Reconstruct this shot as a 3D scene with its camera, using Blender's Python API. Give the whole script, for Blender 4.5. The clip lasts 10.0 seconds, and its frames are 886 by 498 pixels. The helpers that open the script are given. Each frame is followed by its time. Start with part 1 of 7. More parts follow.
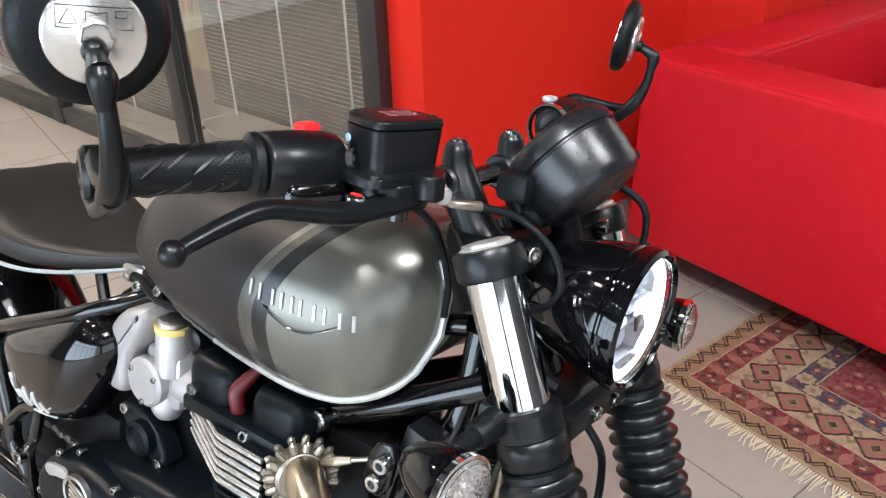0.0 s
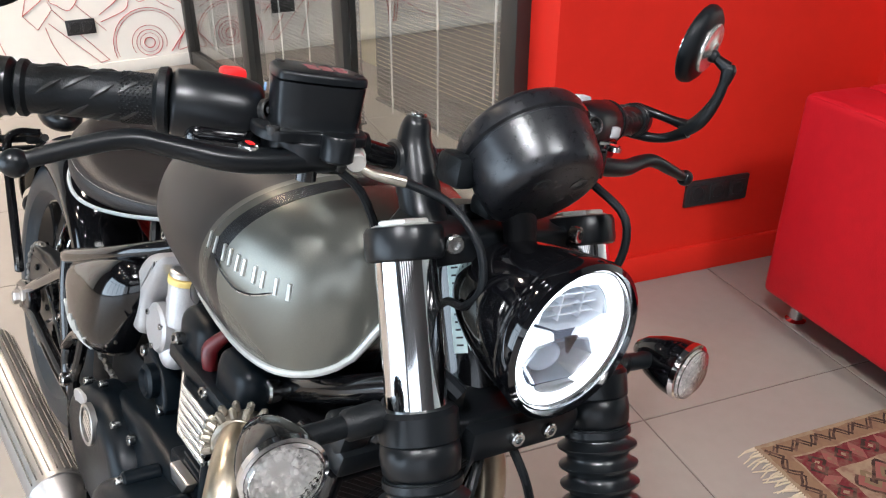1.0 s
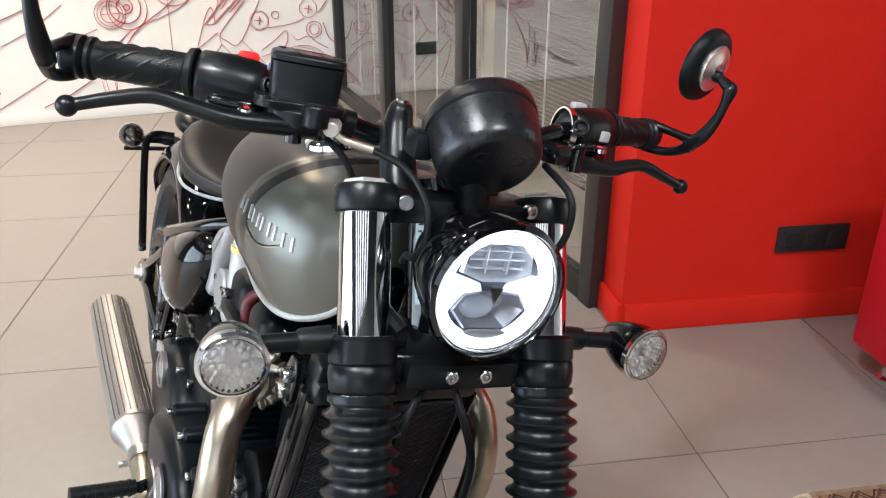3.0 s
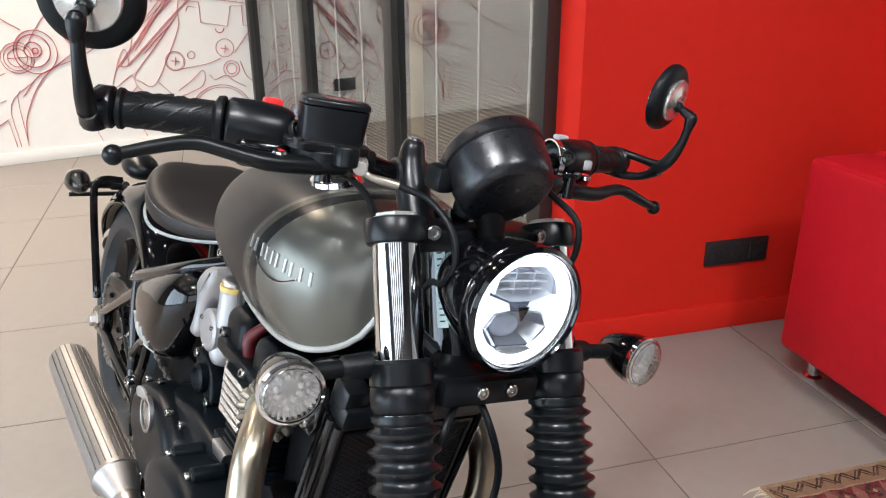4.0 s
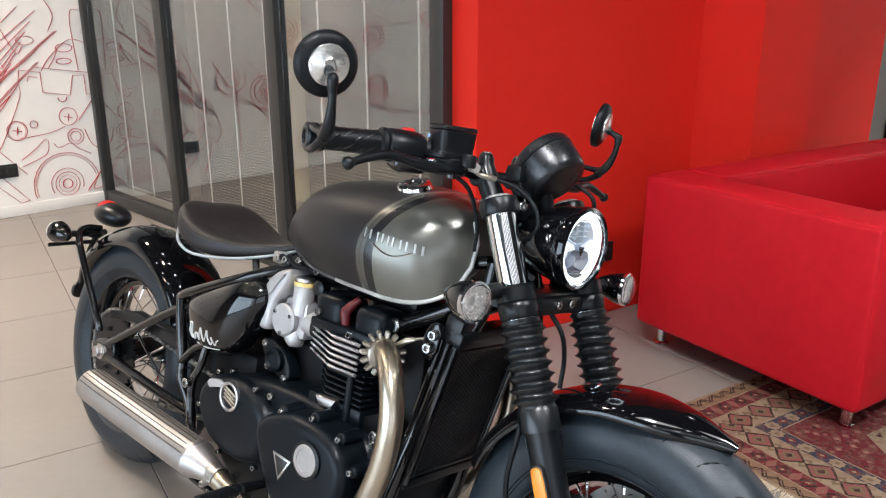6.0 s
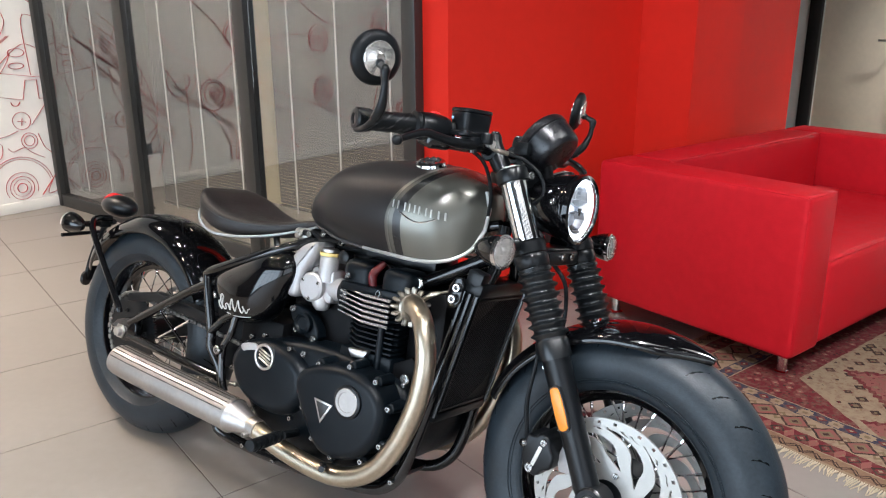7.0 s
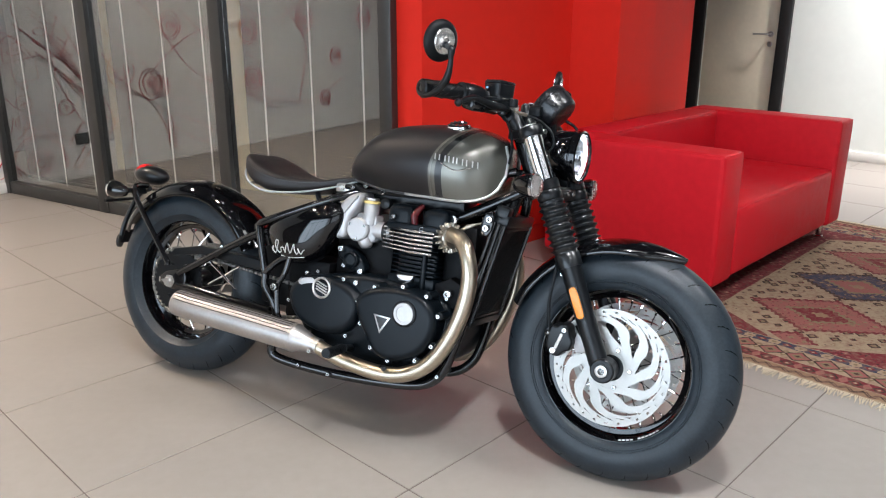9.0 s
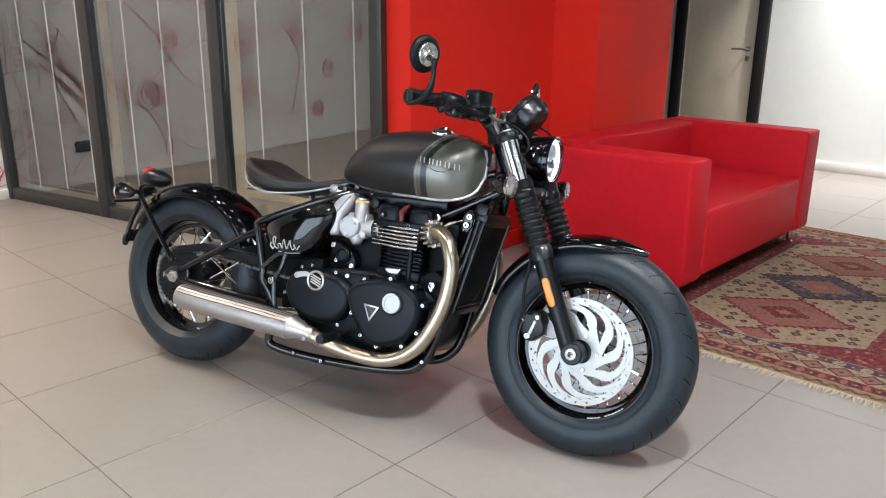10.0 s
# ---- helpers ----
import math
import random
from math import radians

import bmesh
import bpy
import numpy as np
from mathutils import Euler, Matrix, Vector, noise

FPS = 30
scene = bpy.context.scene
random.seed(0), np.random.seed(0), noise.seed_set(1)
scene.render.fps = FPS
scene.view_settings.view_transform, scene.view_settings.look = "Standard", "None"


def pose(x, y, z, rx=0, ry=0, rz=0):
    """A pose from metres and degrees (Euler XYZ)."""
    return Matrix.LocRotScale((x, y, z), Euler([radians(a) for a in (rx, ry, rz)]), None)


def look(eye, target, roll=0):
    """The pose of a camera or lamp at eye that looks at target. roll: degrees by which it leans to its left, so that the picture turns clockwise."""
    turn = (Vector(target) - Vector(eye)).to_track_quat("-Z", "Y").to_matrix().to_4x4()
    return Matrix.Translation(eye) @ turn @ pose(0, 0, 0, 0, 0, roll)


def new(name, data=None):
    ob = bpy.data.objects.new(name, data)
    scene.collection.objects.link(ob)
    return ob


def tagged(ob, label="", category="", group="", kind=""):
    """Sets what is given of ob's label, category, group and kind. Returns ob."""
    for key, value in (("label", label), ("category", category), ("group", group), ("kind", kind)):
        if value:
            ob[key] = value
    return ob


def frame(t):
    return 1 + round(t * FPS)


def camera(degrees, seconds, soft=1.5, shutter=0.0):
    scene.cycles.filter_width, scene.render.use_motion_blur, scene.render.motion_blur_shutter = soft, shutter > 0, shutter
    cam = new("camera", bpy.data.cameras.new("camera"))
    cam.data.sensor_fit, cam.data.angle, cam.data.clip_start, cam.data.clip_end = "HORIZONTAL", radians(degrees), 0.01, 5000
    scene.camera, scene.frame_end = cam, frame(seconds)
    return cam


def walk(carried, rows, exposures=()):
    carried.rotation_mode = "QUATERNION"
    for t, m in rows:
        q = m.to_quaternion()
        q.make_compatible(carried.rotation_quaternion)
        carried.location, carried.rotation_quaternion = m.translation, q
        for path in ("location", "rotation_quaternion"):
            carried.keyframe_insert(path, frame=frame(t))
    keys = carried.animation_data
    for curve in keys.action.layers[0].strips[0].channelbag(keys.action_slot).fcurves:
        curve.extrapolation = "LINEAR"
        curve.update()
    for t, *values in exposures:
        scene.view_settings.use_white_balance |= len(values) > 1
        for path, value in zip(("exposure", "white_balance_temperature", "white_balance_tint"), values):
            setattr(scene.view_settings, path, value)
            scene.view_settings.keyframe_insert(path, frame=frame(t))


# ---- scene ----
cam = camera(59.2, 10.0, soft=1.15)
METRES, EYE, TILT, LEAN, TURN = 2.52, 1.266, 0.0, 0.0, -36.4
ROWS = [
    (0.0, 0.0, 0.0, 0.0, -0.86, -29.62, 1.51),
    (0.5, 0.0495, 0.0035, -0.0108, 8.93, -28.15, 0.79),
    (1.0, 0.0922, 0.0258, -0.0269, 16.1, -27.43, -0.05),
    (1.5, 0.1439, 0.0375, -0.0384, 22.1, -26.71, -0.22),
    (2.0, 0.1742, 0.0279, -0.0429, 26.52, -25.84, -0.2),
    (2.5, 0.1801, 0.0109, -0.0394, 28.97, -24.86, -0.02),
    (4.0, 0.1459, -0.0424, -0.0286, 20.62, -21.52, 0.34),
    (4.5, 0.1069, -0.0883, -0.0214, 15.45, -20.2, 0.18),
    (5.0, 0.0851, -0.1507, -0.0193, 10.95, -18.94, 0.09),
    (5.5, 0.0557, -0.2164, -0.0158, 7.35, -17.76, 0.05),
    (7.0, -0.0544, -0.3742, -0.0161, -1.52, -16.89, 0.35),
    (7.5, -0.0781, -0.4421, -0.0175, -4.12, -17.35, 0.28),
    (8.0, -0.125, -0.4843, -0.0196, -6.41, -17.63, 0.16),
    (8.5, -0.186, -0.5264, -0.0199, -8.37, -17.66, 0.02),
    (9.0, -0.2164, -0.5555, -0.015, -9.84, -17.34, -0.16),
    (9.5, -0.2237, -0.5948, -0.0126, -10.5, -16.88, -0.34),
    (10.0, -0.2221, -0.6365, -0.0113, -10.41, -16.44, -0.46),
]
walk(cam, [(t, pose(0, 0, EYE, TILT, LEAN, TURN) @ pose(METRES * x, METRES * y, METRES * z, 90 + pitch, roll, yaw)) for t, x, y, z, yaw, pitch, roll in ROWS],
     [(0.0, 0.52, 5950, 10), (2.0, 0.29, 5950, 10), (5.0, 0.23, 5950, 10), (7.5, 0.24, 5950, 10), (10.0, 0.06, 5950, 10)])

# ---- world and lamps ----
world = bpy.data.worlds.new("world")
scene.world = world
world.use_nodes = True
world.node_tree.nodes["Background"].inputs[0].default_value = (0.75, 0.85, 1.0, 1)
world.node_tree.nodes["Background"].inputs[1].default_value = 0.3


def area_lamp(name, m, sx, sy, watts, colour):
    d = bpy.data.lights.new(name, "AREA")
    d.shape, d.size, d.size_y, d.energy, d.color = "RECTANGLE", sx, sy, watts, colour
    ob = new(name, d)
    ob.matrix_world = m
    return ob


CEILING, XW_IN = 3.3, -4.5
# two square luminous ceiling panels, and unseen small downlights added to brighten walls and floor
PANELS = [(-0.58, -0.60, 1.0, 1.0, 60), (1.25, -1.30, 1.0, 1.0, 40)]
# each downlight: place, watts, how blue its light is, and the beam's width in degrees
SPOTS = [(-2.9, 3.4, 18, 0.55, 105), (-2.9, 1.7, 15, 0.5, 105), (-2.9, 0.0, 15, 0.5, 105), (-0.9, 3.5, 56, 0.62, 115), (-0.9, 1.9, 10, 0.55, 105), (3.3, 1.15, 3, 0.92, 105),
         (5.2, 0.7, 62, 0.84, 82), (-1.6, -2.2, 10, 0.9, 105), (1.3, 3.5, 7, 0.8, 105)]
for px, py, sx, sy, watts in PANELS:
    area_lamp("panel_lamp", look((px, py, CEILING - 0.06), (px, py, 0)), 0.28, 0.28, watts, (1.0, 0.97, 0.93)).data.spread = radians(135)
for px, py, watts, blue, beam in SPOTS:
    area_lamp("fill_lamp", look((px, py, CEILING - 0.05), (px, py, 0)), 0.16, 0.16, watts, (1.0, 0.5 + blue / 2, blue)).data.spread = radians(beam)
# daylight in the shop window of the west wall
area_lamp("window_lamp", look((XW_IN + 0.02, -0.2, 1.4), (0, -0.2, 1.1)), 4.6, 2.6, 140, (0.74, 0.89, 1.0))

# ---- materials ----


def mat(name, base, rough=0.5, metal=0.0, vary=0.12, scale=8.0, bump=0.0, bump_scale=200.0, coat=0.0, base2=None, spec=0.5, rvary=0.1):
    m = bpy.data.materials.new(name)
    m.use_nodes = True
    nt = m.node_tree
    b = nt.nodes["Principled BSDF"]
    tc = nt.nodes.new("ShaderNodeTexCoord")
    n1 = nt.nodes.new("ShaderNodeTexNoise")
    n1.inputs["Scale"].default_value, n1.inputs["Detail"].default_value = scale, 6
    nt.links.new(tc.outputs["Object"], n1.inputs["Vector"])
    n2 = nt.nodes.new("ShaderNodeTexNoise")
    n2.inputs["Scale"].default_value, n2.inputs["Detail"].default_value = scale * 9, 4
    nt.links.new(tc.outputs["Object"], n2.inputs["Vector"])
    add = nt.nodes.new("ShaderNodeMath")
    add.operation = "ADD"
    nt.links.new(n1.outputs["Fac"], add.inputs[0])
    nt.links.new(n2.outputs["Fac"], add.inputs[1])
    mp = nt.nodes.new("ShaderNodeMapRange")
    mp.inputs["From Min"].default_value, mp.inputs["From Max"].default_value = 0.6, 1.4
    nt.links.new(add.outputs[0], mp.inputs["Value"])
    mix = nt.nodes.new("ShaderNodeMix")
    mix.data_type = "RGBA"
    lo = base2 or tuple(c * (1 - vary) for c in base)
    hi = base if base2 else tuple(min(1, c * (1 + vary)) for c in base)
    mix.inputs["A"].default_value, mix.inputs["B"].default_value = (*lo, 1), (*hi, 1)
    nt.links.new(mp.outputs[0], mix.inputs["Factor"])
    nt.links.new(mix.outputs["Result"], b.inputs["Base Color"])
    rm = nt.nodes.new("ShaderNodeMapRange")
    rm.inputs["From Min"].default_value, rm.inputs["From Max"].default_value = 0.6, 1.4
    rm.inputs["To Min"].default_value, rm.inputs["To Max"].default_value = max(0, rough * (1 - rvary)), min(1, rough * (1 + rvary))
    nt.links.new(add.outputs[0], rm.inputs["Value"])
    nt.links.new(rm.outputs[0], b.inputs["Roughness"])
    b.inputs["Metallic"].default_value = metal
    b.inputs["Specular IOR Level"].default_value = spec
    b.inputs["Coat Weight"].default_value = coat
    b.inputs["Coat Roughness"].default_value = 0.04
    if bump:
        nb = nt.nodes.new("ShaderNodeTexNoise")
        nb.inputs["Scale"].default_value, nb.inputs["Detail"].default_value = bump_scale, 3
        nt.links.new(tc.outputs["Object"], nb.inputs["Vector"])
        bp = nt.nodes.new("ShaderNodeBump")
        bp.inputs["Strength"].default_value, bp.inputs["Distance"].default_value = bump, 0.002
        nt.links.new(nb.outputs["Fac"], bp.inputs["Height"])
        nt.links.new(bp.outputs["Normal"], b.inputs["Normal"])
    return m


def glow(name, colour, strength):
    m = bpy.data.materials.new(name)
    m.use_nodes = True
    b = m.node_tree.nodes["Principled BSDF"]
    b.inputs["Base Color"].default_value = (0.8, 0.8, 0.8, 1)
    b.inputs["Emission Color"].default_value = (*colour, 1)
    b.inputs["Emission Strength"].default_value = strength
    return m


def glass_mat(name, colour=(1, 1, 1), rough=0.0, ior=1.45, bump=0.0, bump_scale=300):
    m = bpy.data.materials.new(name)
    m.use_nodes = True
    nt = m.node_tree
    b = nt.nodes["Principled BSDF"]
    b.inputs["Base Color"].default_value = (*colour, 1)
    b.inputs["Roughness"].default_value, b.inputs["IOR"].default_value = rough, ior
    b.inputs["Transmission Weight"].default_value = 1.0
    if bump:
        v = nt.nodes.new("ShaderNodeTexVoronoi")
        v.inputs["Scale"].default_value = bump_scale
        tc = nt.nodes.new("ShaderNodeTexCoord")
        nt.links.new(tc.outputs["Object"], v.inputs["Vector"])
        bp = nt.nodes.new("ShaderNodeBump")
        bp.inputs["Strength"].default_value, bp.inputs["Distance"].default_value = bump, 0.002
        nt.links.new(v.outputs["Distance"], bp.inputs["Height"])
        nt.links.new(bp.outputs["Normal"], b.inputs["Normal"])
    return m


M_RED = mat("red_wall_paint", (0.62, 0.021, 0.011), 0.6, spec=0.13, vary=0.06, scale=2, bump=0.15, bump_scale=120)
M_WHITE = mat("white_wall_paint", (0.80, 0.78, 0.73), 0.7, vary=0.03, scale=1.5, bump=0.12, bump_scale=150)
M_CEIL = mat("ceiling_grey", (0.035, 0.035, 0.035), 0.8, vary=0.03)
M_TILE = mat("porcelain_tile", (0.240, 0.214, 0.192), 0.37, vary=0.07, scale=3, rvary=0.08, spec=0.45)
M_GROUT = mat("grout", (0.12, 0.095, 0.085), 0.9)
M_SOFA = mat("red_leather", (0.52, 0.011, 0.019), 0.45, spec=0.13, vary=0.10, scale=3, bump=0.35, bump_scale=260, rvary=0.2)
M_ALU = mat("grey_aluminium_profile", (0.050, 0.048, 0.045), 0.4, metal=0.5, vary=0.05)
M_DARKWOOD = mat("black_door_frame", (0.012, 0.011, 0.011), 0.5)
M_DOOR = mat("beige_laminate", (0.74, 0.66, 0.51), 0.5, vary=0.06, scale=3)
M_CHROME = mat("chrome", (0.85, 0.85, 0.86), 0.07, metal=1, vary=0.03)
M_STEEL = mat("brushed_steel", (0.52, 0.50, 0.48), 0.33, metal=1, vary=0.08, scale=20)
M_HEADER = mat("warm_steel_pipe", (0.45, 0.39, 0.30), 0.30, rvary=0.05, metal=1, vary=0.12, scale=10)
M_BOLT = mat("bright_zinc_bolt", (0.46, 0.46, 0.455), 0.22, metal=1, rvary=0.05)
M_CAP = mat("satin_steel_cap", (0.70, 0.68, 0.64), 0.24, metal=0.85, rvary=0.05)
M_ALLOY = mat("cast_alloy", (0.42, 0.41, 0.41), 0.42, metal=0.6, vary=0.08, scale=30, bump=0.2, bump_scale=500)
M_SILENCER = mat("brushed_silencer_steel", (0.43, 0.41, 0.395), 0.44, metal=1, vary=0.1, scale=12, rvary=0.05)
M_SLOT = mat("groove_shade_steel", (0.10, 0.095, 0.09), 0.5, metal=0.8)
M_FIN = mat("machined_fin_edge", (0.74, 0.74, 0.73), 0.26, metal=0.9, rvary=0.05)
M_MATTE = mat("satin_black_metal", (0.0040, 0.0048, 0.0058), 0.31, rvary=0.03, vary=0.15, scale=20, spec=0.30, bump=0.03, bump_scale=900)
M_GAUGE = mat("powder_coated_dark_grey", (0.0075, 0.0078, 0.0095), 0.28, spec=0.5, rvary=0.05, vary=0.3, scale=140, bump=0.06, bump_scale=1500)
M_CRANK = mat("satin_black_case", (0.0026, 0.0045, 0.0066), 0.31, rvary=0.05, spec=0.17, vary=0.12, scale=20, bump=0.15, bump_scale=700)
# Black with its sheen cut back, so recess shade is put into the material.
M_INNER = mat("recess_shade_black", (0.003, 0.003, 0.0035), 0.5, spec=0.12, vary=0.2, scale=25, bump=0.2, bump_scale=500)
M_GLOSS = mat("gloss_black_paint", (0.002, 0.002, 0.0025), 0.06, vary=0.1, coat=0.15)
M_FRAME = mat("gloss_black_frame", (0.003, 0.003, 0.0035), 0.12, vary=0.1, coat=0.2)
M_RUBBER = mat("black_rubber", (0.004, 0.005, 0.006), 0.42, spec=0.2, vary=0.2, scale=15, bump=0.2, bump_scale=400)
M_GAITER = mat("glossy_black_rubber", (0.004, 0.005, 0.006), 0.3, spec=0.5, vary=0.2, scale=15, rvary=0.05)
M_TYRE = mat("tyre_rubber", (0.0125, 0.018, 0.0235), 0.42, spec=0.34, vary=0.45, scale=16, bump=0.15, bump_scale=300)
# Near-black that stands for the shade inside the tread grooves.
M_GROOVE = mat("groove_shade_black", (0.003, 0.003, 0.0035), 0.8, spec=0.05)
M_SEAT = mat("dark_brown_black_leather", (0.009, 0.007, 0.007), 0.45, spec=0.4, vary=0.15, scale=10, bump=0.4, bump_scale=420)
M_PIPING = mat("grey_piping", (0.30, 0.32, 0.33), 0.35)
M_DISC = mat("brake_disc_steel", (0.36, 0.35, 0.328), 0.36, rvary=0.05, metal=0.75, vary=0.06, scale=60)
M_ORANGE = mat("orange_reflector", (0.62, 0.20, 0.015), 0.25, vary=0.1, scale=120)
M_REDLENS = mat("red_lens", (0.55, 0.008, 0.008), 0.15)
M_REDPLUG = mat("dark_red_rubber", (0.10, 0.006, 0.008), 0.4)
M_REDBTN = mat("red_button", (0.75, 0.02, 0.02), 0.35)
M_YELLOW = mat("yellow_ring", (0.58, 0.44, 0.15), 0.4)
M_SOCKET = mat("black_socket", (0.02, 0.02, 0.021), 0.4)
M_REDLINE = mat("red_marker_line", (0.45, 0.02, 0.022), 0.7, vary=0.2)
M_PRINT = mat("light_grey_print", (0.55, 0.55, 0.53), 0.5)
M_STICKER = mat("black_sticker", (0.01, 0.01, 0.01), 0.4)
M_PANE = glass_mat("window_glass", (0.80, 0.82, 0.80), ior=2.0)
M_LABEL = mat("mint_white_label", (0.55, 0.66, 0.63), 0.45)
M_LENS = glass_mat("clear_lens", (1, 1, 1), ior=1.4)
M_INDLENS = glass_mat("ribbed_clear_lens", (0.97, 0.95, 0.92), rough=0.02, bump=0.08, bump_scale=420)
M_REFLECT = mat("pale_silver_reflector", (0.88, 0.86, 0.86), 0.45, metal=0.0)
M_MIRROR = mat("mirror_glass", (0.9, 0.9, 0.9), 0.01, metal=1, vary=0.0)
M_GLOW = glow("headlamp_ring", (0.95, 0.98, 1.0), 3.4)
M_GLOWDIM = glow("headlamp_bar_lit", (0.92, 0.96, 1.0), 0.6)
M_PANEL = glow("ceiling_panel_light", (1.0, 0.94, 0.86), 5.0)
M_STRIP = glow("added_strip_glow", (1.0, 0.97, 0.93), 1.0)
M_NUT = mat("brushed_alloy_nut", (0.52, 0.51, 0.48), 0.32, metal=0.6, rvary=0.05, vary=0.06, scale=40)
M_GREYWALL = mat("grey_wall_paint", (0.13, 0.127, 0.125), 0.7, vary=0.04)
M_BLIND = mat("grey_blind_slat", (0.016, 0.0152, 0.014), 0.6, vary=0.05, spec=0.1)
M_CORD = mat("white_cord", (0.5, 0.49, 0.46), 0.7)
M_DOT = glow("small_bright_lamp", (1.0, 0.97, 0.92), 70.0)
M_WINDOWSKY = glow("bright_window", (0.9, 0.95, 1.0), 1.3)


def tank_paint():
    """Metallic grey front, dark matt rear, a light and a dark stripe between that sweep forward over the top."""
    m = mat("tank_paint", (0.17, 0.165, 0.145), 0.25, metal=0.55, vary=0.06, scale=30)
    nt = m.node_tree
    b = nt.nodes["Principled BSDF"]
    tc = nt.nodes.new("ShaderNodeTexCoord")
    sep = nt.nodes.new("ShaderNodeSeparateXYZ")
    nt.links.new(tc.outputs["Object"], sep.inputs[0])

    def math_node(op, a, c=0.0):
        n = nt.nodes.new("ShaderNodeMath")
        n.operation = op
        for i, v in enumerate((a, c)):
            if isinstance(v, (int, float)):
                n.inputs[i].default_value = v
            else:
                nt.links.new(v, n.inputs[i])
        return n.outputs[0]

    up = math_node("MAXIMUM", math_node("SUBTRACT", sep.outputs["Z"], 0.775), 0.0)
    bend = math_node("MULTIPLY", math_node("POWER", up, 2.0), STRIPE_K)
    band = math_node("SUBTRACT", math_node("SUBTRACT", sep.outputs["X"], STRIPE_X), bend)
    ramp = nt.nodes.new("ShaderNodeValToRGB")
    ramp.color_ramp.interpolation = "CONSTANT"
    scaled = math_node("ADD", math_node("MULTIPLY", band, 5.0), 0.5)
    nt.links.new(scaled, ramp.inputs[0])
    e = ramp.color_ramp.elements
    e[0].position, e[0].color = 0.0, (0.028, 0.0255, 0.0255, 1)
    e[1].position, e[1].color = 0.5, (0.13, 0.125, 0.108, 1)
    for p, c in ((0.6, (0.035, 0.035, 0.036, 1)), (0.7, (0.178, 0.175, 0.15, 1))):
        el = e.new(p)
        el.color = c
    mul = nt.nodes.new("ShaderNodeMix")
    mul.data_type, mul.blend_type = "RGBA", "MULTIPLY"
    mul.inputs["Factor"].default_value = 0.25
    nt.links.new(ramp.outputs["Color"], mul.inputs["A"])
    n = nt.nodes.new("ShaderNodeTexNoise")
    n.inputs["Scale"].default_value = 900
    nt.links.new(tc.outputs["Object"], n.inputs["Vector"])
    nt.links.new(n.outputs["Fac"], mul.inputs["B"])
    nt.links.new(mul.outputs["Result"], b.inputs["Base Color"])
    rr = nt.nodes.new("ShaderNodeMapRange")
    rr.inputs["From Min"].default_value, rr.inputs["From Max"].default_value = -0.01, 0.01
    rr.inputs["To Min"].default_value, rr.inputs["To Max"].default_value = 0.42, 0.26
    nt.links.new(band, rr.inputs["Value"])
    nt.links.new(rr.outputs[0], b.inputs["Roughness"])
    return m


STRIPE_X, STRIPE_K = 0.936, 4.2
M_TANK = tank_paint()

# ---- mesh tools ----


def geo_join(*geos):
    vs, fs = [], []
    for v, f in geos:
        k = len(vs)
        vs += [tuple(p) for p in v]
        fs += [tuple(i + k for i in q) for q in f]
    return vs, fs


def moved(geo, m):
    return [tuple(m @ Vector(p)) for p in geo[0]], geo[1]


def mirrored(geo):
    return [(x, -y, z) for x, y, z in geo[0]], [tuple(reversed(f)) for f in geo[1]]


def basis(d):
    d = Vector(d).normalized()
    a = Vector((0, 0, 1)) if abs(d.z) < 0.9 else Vector((1, 0, 0))
    u = d.cross(a).normalized()
    return d, u, u.cross(d)


def spline(points, steps=6):
    """A smooth line through points (Catmull-Rom)."""
    p = [Vector(q) for q in points]
    p = [2 * p[0] - p[1], *p, 2 * p[-1] - p[-2]]
    out = []
    for i in range(1, len(p) - 2):
        a, b, c, d = p[i - 1 : i + 3]
        for k in range(steps):
            t = k / steps
            out.append(0.5 * (2 * b + (c - a) * t + (2 * a - 5 * b + 4 * c - d) * t * t + (3 * b - a - 3 * c + d) * t ** 3))
    out.append(p[-2])
    return out


def tube(points, r, segs=12, smooth=0, flat=1.0):
    """A round bar along points; r a number or one a point. flat squeezes it along its second axis."""
    rs = list(r) if isinstance(r, (list, tuple)) else [r] * len(points)
    if smooth:
        k = [Vector((a, 0, 0)) for a in rs]
        points, rs = spline(points, smooth), [max(v.x, 1e-4) for v in spline(k, smooth)]
    pts = [Vector(p) for p in points]
    _, u, w = basis(pts[1] - pts[0])
    vs, fs = [], []
    for i, p in enumerate(pts):
        d = (pts[min(i + 1, len(pts) - 1)] - pts[max(i - 1, 0)]).normalized()
        u = (u - d * u.dot(d)).normalized()
        w = d.cross(u)
        vs += [tuple(p + rs[i] * (math.cos(a) * u + flat * math.sin(a) * w)) for a in (2 * math.pi * k / segs for k in range(segs))]
    for i in range(len(pts) - 1):
        for k in range(segs):
            a, b = i * segs + k, i * segs + (k + 1) % segs
            fs.append((a, b, b + segs, a + segs))
    fs += [tuple(reversed(range(segs))), tuple(range((len(pts) - 1) * segs, len(pts) * segs))]
    return vs, fs


